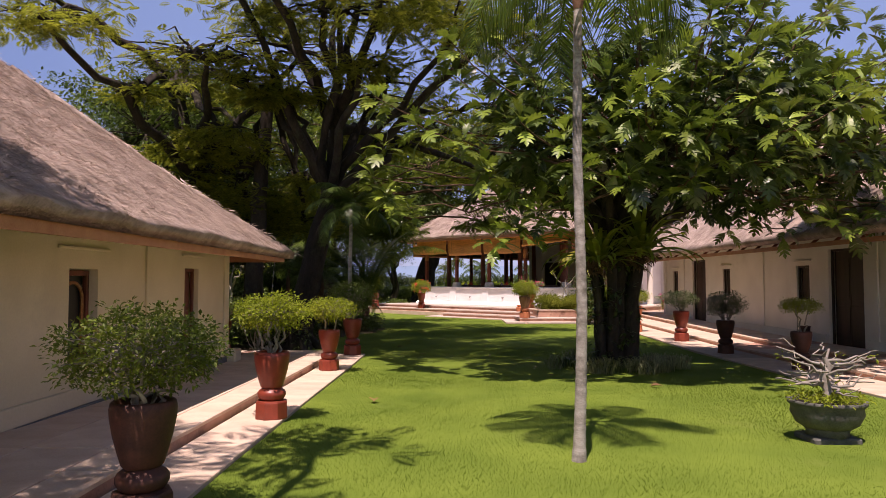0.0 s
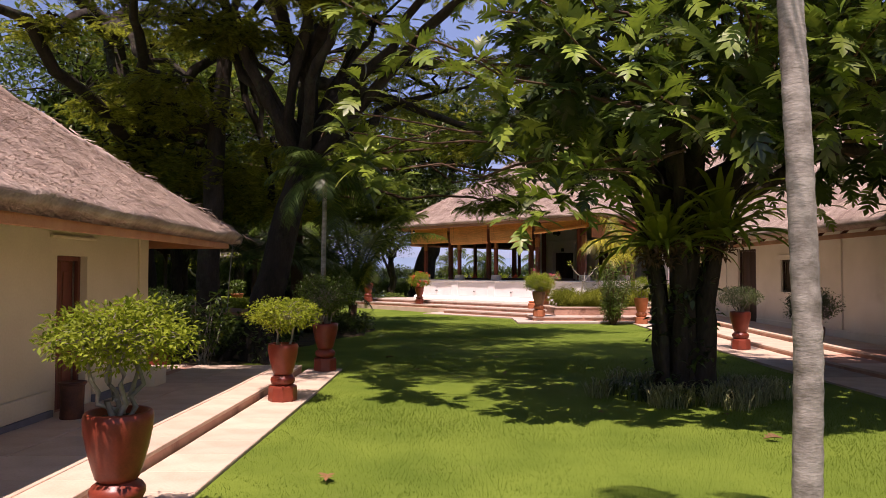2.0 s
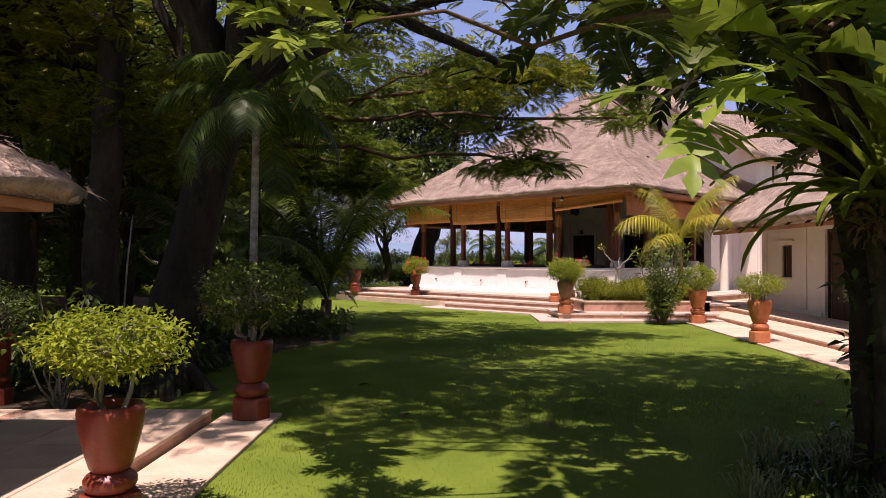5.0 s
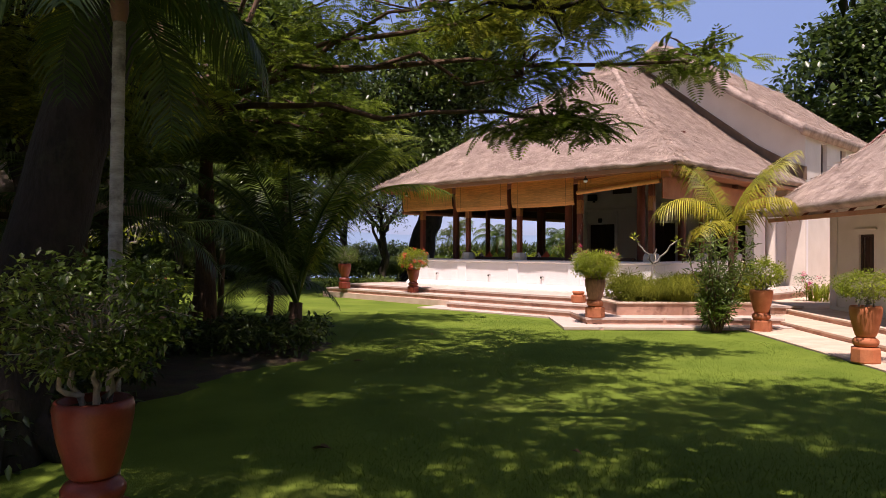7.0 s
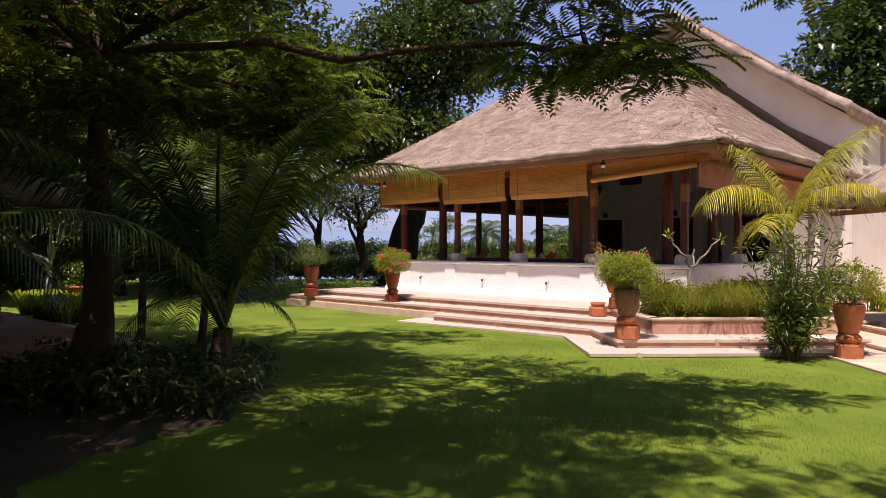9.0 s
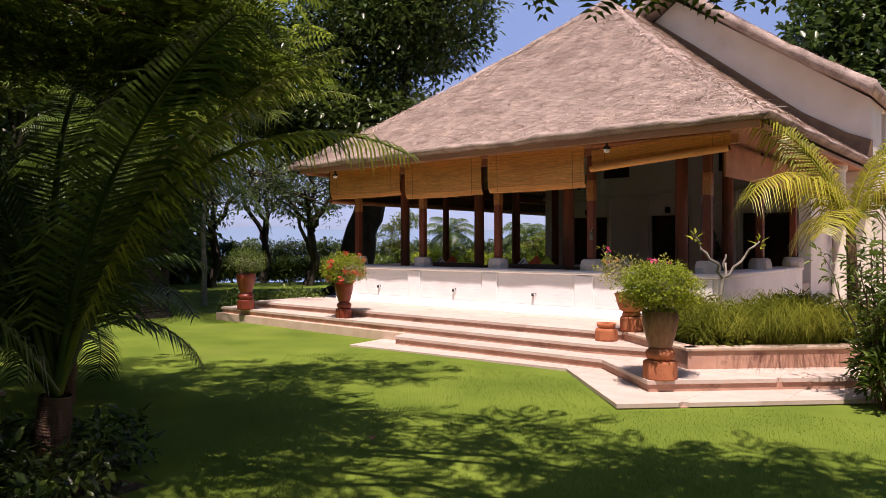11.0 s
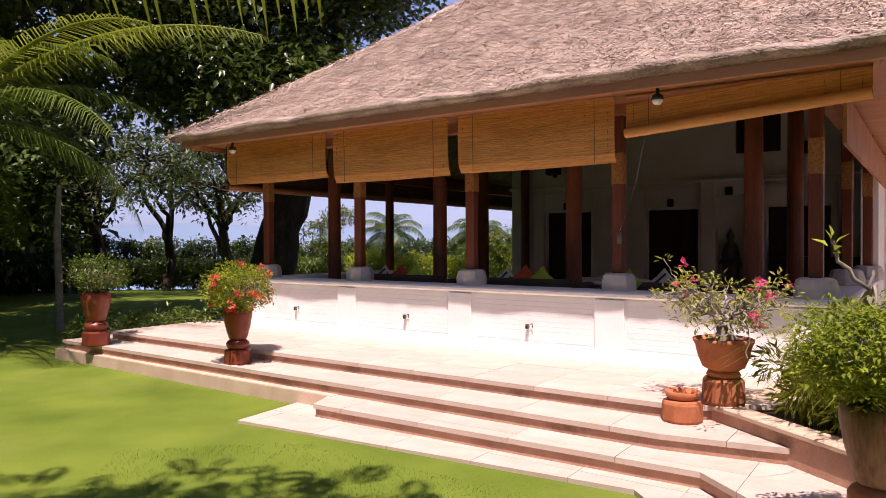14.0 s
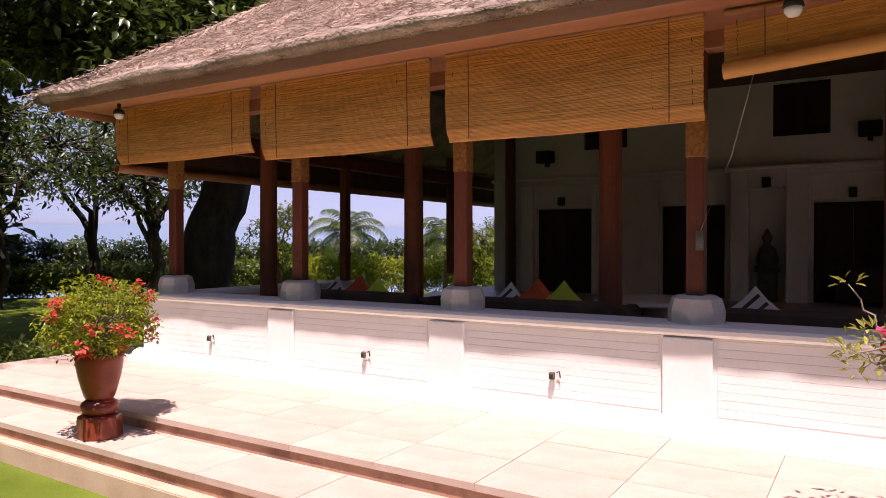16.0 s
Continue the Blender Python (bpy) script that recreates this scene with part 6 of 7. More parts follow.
# several crowns above z 10.5 are unseen, added only to shade the lawn
tree("flame_tree", -4.7, 22.4, [(0, 0, 0), (0.4, 0.3, 2.2), (0.95, 0.65, 4.8), (1.15, 0.8, 7.2)], 0.44, 0.24, 0.72,
     shifted([((0.4, -2.7, 9.9), (3.4, 1.8, 0.30)), ((3.8, -3.2, 9.2), (3.2, 2.6, 0.3)), ((1.5, 1.0, 9.0), (3.4, 3.2, 0.4)), ((3.2, 3.0, 7.6), (3.4, 3.0, 0.4)), ((1.0, -2.5, 8.4), (1.1, 0.8, 0.18)), ((5.0, 4.3, 6.2), (2.2, 1.6, 0.4)), ((-1.0, 3.5, 8.8), (4.5, 2.5, 0.5)), ((4.0, 4.6, 8.8), (3.2, 2.0, 0.5)), ((7.2, -3.0, 11.6), (3.2, 2.7, 0.5)), ((2.4, 0.4, 11.6), (2.6, 2.2, 0.4)), ((-0.5, 1.6, 12.0), (4.2, 3.0, 0.7)), ((-1.5, -0.7, 8.0), (1.3, 0.9, 0.2)), ((-2.9, 0.8, 11.4), (2.5, 2.2, 0.4)), ((0.9, 2.8, 7.2), (1.9, 1.3, 0.4)), ((-1.6, -6.2, 10.8), (2.6, 1.6, 0.4)), ((2.6, -6.0, 10.8), (2.4, 1.6, 0.4)), ((-2.9, -0.6, 8.6), (2.6, 2.0, 0.4)), ((0.2, -3.4, 12.2), (3.4, 2.0, 0.5)), ((-3.6, -3.0, 12.4), (2.6, 2.0, 0.5)), ((1.0, -0.9, 12.6), (2.8, 1.9, 0.5))], 1.3, 0.3),
     PINN, LEAF_FEATHER, 0.40, [40, 80, 26, 26, 24, 40, 10, 14, 200, 80, 34, 32, 34, 40, 60, 70, 30, 210, 170, 70], 9, 0.65, BARK, "tall dark leaning flame tree with feathery yellow-green foliage", 140, 5, 0.2, layered=LAYER)
tree("flame_tree", -8.7, 24.9, [(0, 0, 0), (0.0, 0, 3), (-0.3, 0, 6.0), (-0.9, 0, 9.3)], 0.40, 0.27, 0.62,
     shifted([((0.4, -2.6, 8.5), (2.4, 1.5, 0.2)), ((0.2, -0.6, 6.75), (1.1, 0.8, 0.14)), ((-2.6, -5.5, 8.5), (1.6, 1.2, 0.22)), ((-2.1, -1.5, 7.8), (0.9, 0.7, 0.14)), ((-5.2, -1.5, 11.0), (3.0, 2.4, 0.4)), ((-2.0, 3.0, 10.6), (4.0, 3.0, 0.5)), ((2.2, 2.0, 10.2), (3.0, 2.4, 0.4)), ((1.7, -1.0, 7.9), (1.2, 0.8, 0.16))], 1.5, -2.3),
     PINN, LEAF_FEATHER, 0.40, [24, 22, 30, 14, 20, 12, 10, 22], 9, 0.6, BARK, "broad dark-trunked flame tree behind the cream house", 140, 5, 0.2, layered=LAYER)
tree("flame_tree", -6.5, 24.1, [(0, 0, 0), (0.05, 0, 3), (0.25, 0, 6.0), (0.5, 0, 9.0)], 0.33, 0.2, 0.7,
     [((-0.6, 2.2, 7.0), (2.2, 1.6, 0.5)), ((0.8, 1.8, 10.8), (2.6, 2.2, 0.4)), ((-2.2, 1.2, 8.8), (1.8, 1.4, 0.3)), ((1.6, 0.4, 5.6), (1.0, 0.8, 0.2)), ((-0.5, 0.8, 5.0), (2.4, 1.5, 0.5)), ((1.5, 1.2, 4.2), (1.6, 1.1, 0.4)), ((-2.6, 0.4, 5.6), (2.0, 1.2, 0.5)), ((-1.2, -0.6, 6.6), (2.4, 1.2, 0.5))],
     PINN, LEAF_FEATHER, 0.40, [14, 14, 20, 22, 70, 40, 50, 50], 9, 0.6, BARK, "dark upright flame tree among the shade trees", 100, 4, 0.2, layered=LAYER)
# the crown at z 10.4 is added to shade the lawn
tree("flame_tree", -5.6, 31.2, [(0, 0, 0), (0.05, 0.1, 1.5), (0.1, 0, 3.2), (0.3, -0.3, 5.8)], 0.30, 0.10, 0.98,
     [((-1.5, -3.0, 8.2), (2.6, 2.0, 0.6)), ((5.0, -2.2, 6.8), (3.2, 1.8, 0.5)), ((7.8, -3.4, 6.6), (2.0, 1.3, 0.3)), ((-1.0, 2.5, 8.4), (2.6, 3.0, 0.8)), ((-2.5, 0, 8.0), (4.0, 4.0, 1.0)), ((6.9, -3.5, 5.2), (1.3, 0.8, 0.2)), ((-2.6, -1.6, 6.2), (3.0, 1.8, 0.5)), ((-0.6, -2.6, 5.5), (1.9, 1.2, 0.4)), ((2.0, -1.6, 6.0), (2.3, 1.5, 0.45)), ((1.6, -3.4, 9.0), (3.0, 2.2, 0.5)), ((-5.5, 1.0, 7.2), (3.0, 2.4, 0.6)), ((2.4, -2.2, 8.2), (2.2, 1.5, 0.4)), ((7.35, -3.5, 4.35), (1.0, 0.6, 0.2)), ((9.9, -3.3, 5.5), (0.8, 0.5, 0.2)), ((-0.8, 2.2, 5.0), (2.6, 1.6, 0.6)), ((2.2, 1.0, 5.3), (2.0, 1.4, 0.5)), ((3.2, 0.6, 4.4), (1.1, 0.8, 0.3)), ((-3.6, 2.6, 4.6), (2.0, 1.4, 0.5)), ((-6.5, 4.5, 6.6), (3.2, 2.6, 0.7)), ((-3.0, -1.0, 5.0), (2.4, 1.6, 0.5)), ((-5.2, 0.5, 5.6), (2.6, 1.6, 0.5)), ((0.6, -0.8, 4.5), (1.6, 1.0, 0.35)), ((2.6, 1.3, 10.4), (2.6, 1.1, 0.6)), ((-5.0, 4.0, 11.0), (3.0, 2.0, 0.9))],
     PINN, LEAF_ACACIA, 0.46, [12, 42, 26, 16, 8, 10, 16, 60, 34, 12, 24, 12, 26, 12, 80, 60, 44, 70, 40, 90, 80, 50, 42, 70], 8, 0.6, BROWNBARK, "flame tree with a mossy brown trunk and spreading feathery boughs", 140, 6, 0.3, layered=(0.0, 0.3, 0.25))
SMALL = leaf_simple(0.5)
spiky = thing("dragon_tree", pose(-11.6, 26.3, g(26)), "tall dragon tree with rosettes of dark strap leaves", "tree")
for k, tip in enumerate(((0.3, -0.2, 6.4), (-0.5, 0.3, 7.1), (0.9, 0.1, 5.5), (-1.2, -0.1, 6.0))):
    npart("stem", *tube_arrays(bend((0.05 * k, 0, 0), tip, wob=0.05, n=8), np.linspace(0.09, 0.05, 8), 7), BROWNBARK, spiky, smooth=True)
    npart("leaf_whorl", *scatter(leaf_small(0.07), np.tile(tip, (70, 1)), sphere_ways(70) + [0, 0, 0.35], 0.85), LEAF_DARK, spiky)
DARKS = [(-13.5, 25.5, 5.0, 3.6, 3.0), (-19.0, 41.0, 6.0, 4.2, 4.2), (-7.8, 28.0, 6.5, 2.8, 2.4), (-13.5, 50.5, 11.5, 4.8, 4.4), (-17.0, 44.5, 11.0, 4.4, 3.6), (-17.0, 35.0, 5.6, 4.2, 2.6), (-7.5, 47.5, 10.6, 3.4, 2.8), (-8.6, 27.2, 6.4, 3.0, 2.4), (-11.0, 26.0, 7.6, 3.0, 2.6), (-10.5, 33.0, 8.5, 3.6, 4.0), (-14.0, 30.0, 4.6, 3.2, 2.4)]
for x, y, h, r, rz in DARKS:
    tree("shade_tree", x, y, [(0, 0, 0), (0.1, 0, h * 0.35), (0, 0.1, h * 0.7)], 0.2, 0.13, 0.7, [((0, 0, h), (r, r, rz)), ((-r * 0.4, r * 0.3, h * 1.2), (r * 0.7, r * 0.7, rz * 0.5))] + ([] if (y < 30 and x > -12) or h > 10 else [((r * 0.5, -r * 0.3, h * 0.62), (r * 0.6, r * 0.6, rz * 0.45))]),
         SMALL, LEAF_MID if y < 34 or y > 55 else LEAF_DARK, 0.32 if h > 10 else 0.2, 480 if h > 10 else (160 if y < 30 else 250), 12, 0.5, BARK, "dense green shade tree in the garden", 70, 0, 0.35)
# unseen tree behind the camera, added for the shade its boughs cast
tree("courtyard_tree", -1.8, -4.5, [(0, 0, 0), (0.1, 0.6, 3), (-0.2, 2.5, 6), (-0.3, 4.0, 7)], 0.25, 0.16, 0.8, [((-0.6, 6.8, 7.6), (1.7, 2.2, 0.5)), ((-2.4, 7.5, 8.2), (1.8, 2.5, 0.5)), ((-0.5, 10.2, 7.6), (1.0, 1.2, 0.4)), ((2.2, 6.0, 8.0), (1.2, 1.2, 0.4)), ((-3.6, 8.6, 8.6), (1.7, 2.3, 0.4))],
     PINN, LEAF_FEATHER, 0.5, [18, 22, 20, 24, 120], 6, 0.5, BARK, "unseen feathery tree added to shade the lawn and walkway", 60)
# garden beyond the pavilion
tree("banyan_tree", -1.7, 55.0, [(0, 0, 0), (0.25, 0, 2), (0.9, 0.2, 4.5), (1.2, 0.4, 7)], 0.85, 0.5, 0.55,
     [((-1.0, -1.0, 10.0), (5.0, 4.5, 3.0)), ((1.2, -0.5, 11.8), (3.8, 4.0, 2.6)), ((-5.5, -1.0, 9.5), (4.5, 4.0, 3.0)), ((0, -2.5, 7.2), (4.2, 3.0, 1.5)), ((3.2, -0.5, 12.6), (3.4, 3.6, 2.8))], SMALL, LEAF_DARK, 0.28, [620, 560, 760, 700, 560], 14, 0.6, BARK, "huge dark-leaved tree rising behind the pavilion", 160, 7, 0.4)
for x, y, h, k in ((-9.8, 63.2, 6.1, 1.6), (-4.7, 65.6, 6.5, 1.6), (-15.6, 64.8, 6.4, 1.6), (-12.5, 47.5, 4.2, 1.0), (-5.0, 67.5, 5.9, 1.4), (-8.2, 70.0, 7.0, 1.6)):
    tree("frangipani_tree", x, y, [(0, 0, -0.1), (0.25 * k, 0, 0.9 * k), (0.05 * k, 0.1, 1.9 * k)], 0.17 * k, 0.13 * k, 0.8, [((-1.5 * k, 0, h - 0.2), (1.7 * k, 1.5 * k, 0.9 * k)), ((1.4 * k, 0.3, h), (1.8 * k, 1.5 * k, 0.9 * k)), ((0.1, -0.9 * k, h - k), (1.8 * k, 1.4 * k, 0.8 * k)), ((0.2, 0.6 * k, h + 0.8 * k), (1.7 * k, 1.4 * k, 0.7 * k))],
         leaf_simple(0.40), LEAF_DARK, 0.25, int(40 * k), 12, 0.42, BARK, "old frangipani with dark crooked boughs", 70, 0, 0.4)
for x, y, h in ((8.6, 62.5, 2.5), (12.5, 69.0, 4.2), (0.6, 69.5, 3.9)):
    tree("garden_shrub_tree", x, y, [(0, 0, -0.1), (0.1, 0, 0.7), (0.05, 0.1, 1.3)], 0.12, 0.08, 0.8, [((-0.4, 0, h * 0.8), (1.1, 1.0, 0.7)), ((0.5, 0.2, h), (1.0, 0.9, 0.6)), ((0.1, -0.2, h * 0.5), (1.0, 0.8, 0.6))],
         leaf_simple(0.45), LEAF_ACACIA, 0.2, 60, 10, 0.35, BROWNBARK, "small leafy tree beyond the pavilion", 50, 0, 0.4)
tree("frangipani_tree", -13.6, 44.6, [(0, 0, 0), (0.15, 0, 0.7), (0.1, 0.1, 1.3)], 0.16, 0.12, 0.8, [((-1.4, -0.6, 2.6), (1.3, 1.0, 0.5)), ((1.2, -0.8, 2.9), (1.3, 1.0, 0.6)), ((0.2, 0.4, 3.4), (1.4, 1.2, 0.5))], leaf_simple(0.34), LEAF_LIME, 0.24, 14, 6, 0.25, PALEBARK, "nearly bare frangipani with pale crooked boughs", 90, 0, 0.4)
tree("far_tree", 31.5, 70.0, [(0, 0, 0), (0.3, 0, 5), (0, 0, 9)], 0.5, 0.35, 0.7, [((0, 0, 13), (6.5, 6, 6)), ((-2.5, -1, 9), (4.5, 4, 3.5)), ((3, 0, 18), (6, 5, 4))], leaf_simple(0.62), LEAF_DARK, 0.55, 620, 13, 0.9, BARK, "tall leafy tree behind the white house", 90)
for x, y, h, r in ((-19, 54, 12.5, 6.5), (-26, 43, 6.5, 5), (-22, 33, 5.2, 4), (-30, 60, 13, 7), (-14, 63, 8, 4.5), (-23, 22, 10, 5), (-21, 9, 8, 5), (24, 24, 8, 5), (27, 40, 8, 5.5)):
    tree("garden_tree", x, y, [(0, 0, 0), (0.2, 0, h * 0.3), (0, 0, h * 0.6)], 0.3, 0.2, 0.7, [((0, 0, h), (r, r, h * 0.55)), ((0.5, -r * 0.6, h * 0.55), (r * 0.8, r * 0.6, h * 0.4)), ((-1, 0.5, h * 0.4), (r * 0.8, r * 0.8, h * 0.35))],
         SMALL, LEAF_DARK, 0.38, 420, 12, 0.8, BARK, "dense dark tree at the garden's edge", 40)

# hedges and beds
def shrubbery(name, x0, x1, y0, y1, z0, h, n, leaf, size, label, shape=None, sway=0.25):
    t = thing(name, pose((x0 + x1) / 2, (y0 + y1) / 2, z0), label, "hedge", kind="stuff")
    p = np.stack([RNG.uniform(x0, x1, n) - (x0 + x1) / 2, RNG.uniform(y0, y1, n) - (y0 + y1) / 2, RNG.uniform(0.05, 1, n) ** 0.7 * h], 1)
    p[:, 2] *= np.array([1 + sway * noise.noise(Vector((q[0] * 0.9, q[1] * 0.9, 3))) for q in p])
    npart("leaves", *leaf_clumps(p, 9, 0.22, leaf_simple(0.42) if shape is None else shape, size), leaf, t)
    return t


shrubbery("hedge", -20, 28, 74.0, 77.0, -0.4, 2.85, 8200, LEAF_DARK, 0.26, "clipped green boundary hedge before the sea")
shrubbery("hedge", 1.6, 16, 66.6, 68.0, -0.2, 2.0, 1900, LEAF_LIME, 0.18, "bright yellow-green shrubs beyond the pavilion")
shrubbery("hedge", -20, 1.5, 71.0, 73.5, -0.3, 1.7, 3800, LEAF_MID, 0.22, "dark shrubs under the garden trees")
shrubbery("shrub_bed", -5.5, -2.4, 46.8, 48.6, 0.0, 0.7, 320, LEAF_MID, 0.14, "low green shrubs beside the terrace")
shrubbery("shrub_bed", -8.2, -4.2, 21.8, 25.5, g(23), 0.9, 700, LEAF_DARK, 0.15, "shady undergrowth behind the walkway")
shrubbery("shrub_bed", -6.6, -2.7, 28.6, 31.6, g(30), 0.55, 620, LEAF_DARK, 0.14, "low dark undergrowth round the palm")
shrubbery("shrub_bed", -14, -7.5, 23.5, 27.5, g(28), 0.8, 700, LEAF_DARK, 0.16, "shady undergrowth among the trees")
shrubbery("hedge", -40, -17, 30.0, 33.0, 0.0, 2.2, 1500, LEAF_DARK, 0.26, "dark garden hedge in the distance")
shrubbery("hedge", -40, -14, 48.0, 50.0, 0.0, 2.0, 1500, LEAF_DARK, 0.26, "dark garden hedge beyond the lawn")


# ---------------------------------------------------------------- thatched shelter among the trees
def garden_shelter():
    h = thing("garden_shelter", UV(-29.34, 19.08), "small open shelter with dark thatch on a stone platform", "shelter")
    q = lambda u, v, z: (u + 29.34, v - 19.08, z)
    for k in range(4):
        z = 0.45 - 0.15 * k
        part("platform" if k == 0 else "step", boxed(-9.5 if k == 0 else -0.02, 0.85 * k - (0 if k == 0 else 0.0), -7.5, 0.0 - 0.3 * (k > 0), -0.3, z + 0.004 * (k == 3) + 0.01, 0.02), RISER, h, "worn reddish stone")
    for du, dv in ((-2.86, -0.95), (-2.86, -6.5), (-8.2, -0.95), (-8.2, -6.5)):
        b = lathe(bmesh.new(), [(0.30, 0.45), (0.30, 0.55), (0.2, 0.62), (0.24, 0.75), (0.16, 0.88)], 16)
        bmesh.ops.translate(b, verts=b.verts, vec=(du, dv, 0))
        part("post_stone", b, STONE, h, "grey stone post foot")
        part("post", boxed(du - 0.09, du + 0.09, dv - 0.09, dv + 0.09, 0.87, 3.5, 0.015), DARKWOOD, h)
    part("beam", boxed(-8.4, -2.6, -1.05, -0.85, 3.0, 3.2, 0.01), DARKWOOD, h)
    part("beam", boxed(-2.96, -2.76, -6.6, -0.85, 2.82, 3.0, 0.01), DARKWOOD, h)
    e = [(-0.9, 0.35), (-0.9, -7.7), (-10.1, -7.7), (-10.1, 0.35)]
    z0, z1 = 3.28, 5.6
    r0, r1 = (-4.2, -3.7, z1), (-6.8, -3.7, z1)
    c = [(x, y, z0) for x, y in e]
    faces = [(c[0], c[1], r0, (r0[0], r0[1] + 0.01, z1)), (c[3], c[0], r0, r1), (c[1], c[2], r1, r0, 0.3), (c[2], c[3], r1, (r1[0], r1[1] - 0.01, z1), 0.3)]
    roof(h, faces, [(c[0], r0), (c[1], r0)], "dark weathered thatch", density=160, thick=0.3, nu=24, nv=14)


garden_shelter()
path = part("path", prism(bmesh.new(), [W(-36.5, 19.2)[:2], W(-29.5, 19.2)[:2], W(-29.0, 20.5)[:2], W(-36.5, 20.5)[:2]], -0.1, 0.05, 0.01), PAVE)
tagged(path, "pale stone garden path beside the shelter", "path", kind="structure")
bed = thing("strap_leaf_bed", UV(-36.0, 21.0), "clump of lime-green strap-leaved plants by the path", "plant", kind="stuff")
npart("leaves", *merge([blades(60, (RNG.uniform(-2.6, 1.2), RNG.uniform(-0.6, 0.5), 0), 0.12, 0.95, 0.022, 0.7, 0.9) for k in range(46)]), LEAF_LIME, bed)
pot = thing("flower_pot", pose(-10.6, 40.9, 0.04), "orange terracotta pot on a block by the path", "pot")
part("block", boxed(-0.24, 0.24, -0.24, 0.24, 0, 0.30, 0.02), CLAY, pot)
part("bowl", lathe(bmesh.new(), [(0.17, 0.30), (0.24, 0.55), (0.29, 0.85), (0.33, 0.88), (0.33, 0.94), (0.26, 0.94), (0.0, 0.88)], 24), CLAY, pot, smooth=True)
npart("shrub", *leaf_clumps(np.stack([RNG.normal(0, 0.22, 70), RNG.normal(0, 0.22, 70), RNG.uniform(0.95, 1.6, 70)], 1), 9, 0.16, leaf_simple(0.42), 0.12), LEAF_MID, pot)["kind"] = "stuff"

for x, y in ((-15.4, 36.15), (-16.6, 43.2)):
    urn = thing("garden_urn", pose(x, y, 0.0), "round orange terracotta pot on a grey stone pedestal", "pot", "pots by the shelter")
    part("pedestal", lathe(bmesh.new(), [(0.42, -0.05), (0.42, 0.18), (0.34, 0.24), (0.27, 0.40), (0.25, 1.10), (0.32, 1.34), (0.36, 1.40), (0.36, 1.48), (0.0, 1.48)], 20), STONE, urn, "grey carved stone", smooth=True)
    part("bowl", lathe(bmesh.new(), [(0.20, 1.475), (0.31, 1.62), (0.35, 1.85), (0.31, 2.06), (0.33, 2.12), (0.36, 2.16), (0.30, 2.17), (0.26, 2.08), (0.0, 2.06)], 24), CLAY, urn, smooth=True)
    npart("leaves", *blades(60, (0, 0, 2.06), 0.16, 1.0, 0.022, 0.9, 1.0), LEAF_LIME, urn)["kind"] = "stuff"
shrub = thing("leafy_shrub", pose(-5.5, 20.95, g(21)), "leggy green shrub with fanned stems by the walkway's end", "shrub")
tips = np.array([(math.cos(k * 2.4) * (0.25 + 0.09 * (k % 6)), math.sin(k * 2.4) * 0.35, 0.7 + 0.085 * k) for k in range(13)])
for k, q in enumerate(tips):
    npart("stem", *tube_arrays(bend((0.03 * math.cos(k), 0.03 * math.sin(k), 0), q, wob=0.05, n=7), np.linspace(0.02, 0.007, 7), 6), PALEBARK, shrub, smooth=True)
npart("leaves", *leaf_clumps(np.concatenate([tips, tips * [0.8, 0.8, 0.82], tips * [1.15, 1.1, 0.9]]), 11, 0.17, leaf_simple(0.42), 0.17), LEAF_MID, shrub)["kind"] = "stuff"
cane = thing("garden_cane", pose(-5.78, 23.29, g(23.3) - 0.02), "thin pale bamboo cane leaning among the trees", "cane")
npart("cane", *tube_arrays([(0, 0, 0), (0.05, 0.12, 1.0), (0.08, 0.2, 2.0), (0.13, 0.3, 2.95)], [0.02, 0.018, 0.016, 0.012], 7), PALEBARK, cane, smooth=True)


# leaf litter under the trees
def litter():
    xs = np.linspace(-10.5, -2.0, 36)
    ys = np.linspace(20.9, 33.0, 50)
    v, f, keep = [], [], {}
    edge = lambda y: float(np.interp(y, [20.9, 24, 27, 29, 30.5, 31.6, 33], [-4.6, -4.4, -3.6, -2.6, -2.4, -3.4, -5.6]))
    for j, y in enumerate(ys):
        for i in range(36):
            k = i / 35
            x = -10.5 + (edge(y) + 0.8 * noise.noise(Vector((y * 0.9, 0, 5))) + 0.5 * noise.noise(Vector((y * 3.1, 0, 8))) + 10.5) * k
            h = 0.012 + 0.05 * max(0, noise.noise(Vector((x * 0.8, y * 0.8, 1)))) * (1 - k ** 6)
            v.append((x, y, g(y) + (h if 0 < k < 1 else -0.03) + (0.02 if k < 1 else 0)))
    for j in range(49):
        for i in range(35):
            f.append((j * 36 + i, j * 36 + i + 1, (j + 1) * 36 + i + 1, (j + 1) * 36 + i))
    tagged(npart("soil_bed", v, f, LITTER, smooth=True), "dark leaf-strewn soil under the shade trees", "soil", kind="structure")


litter()


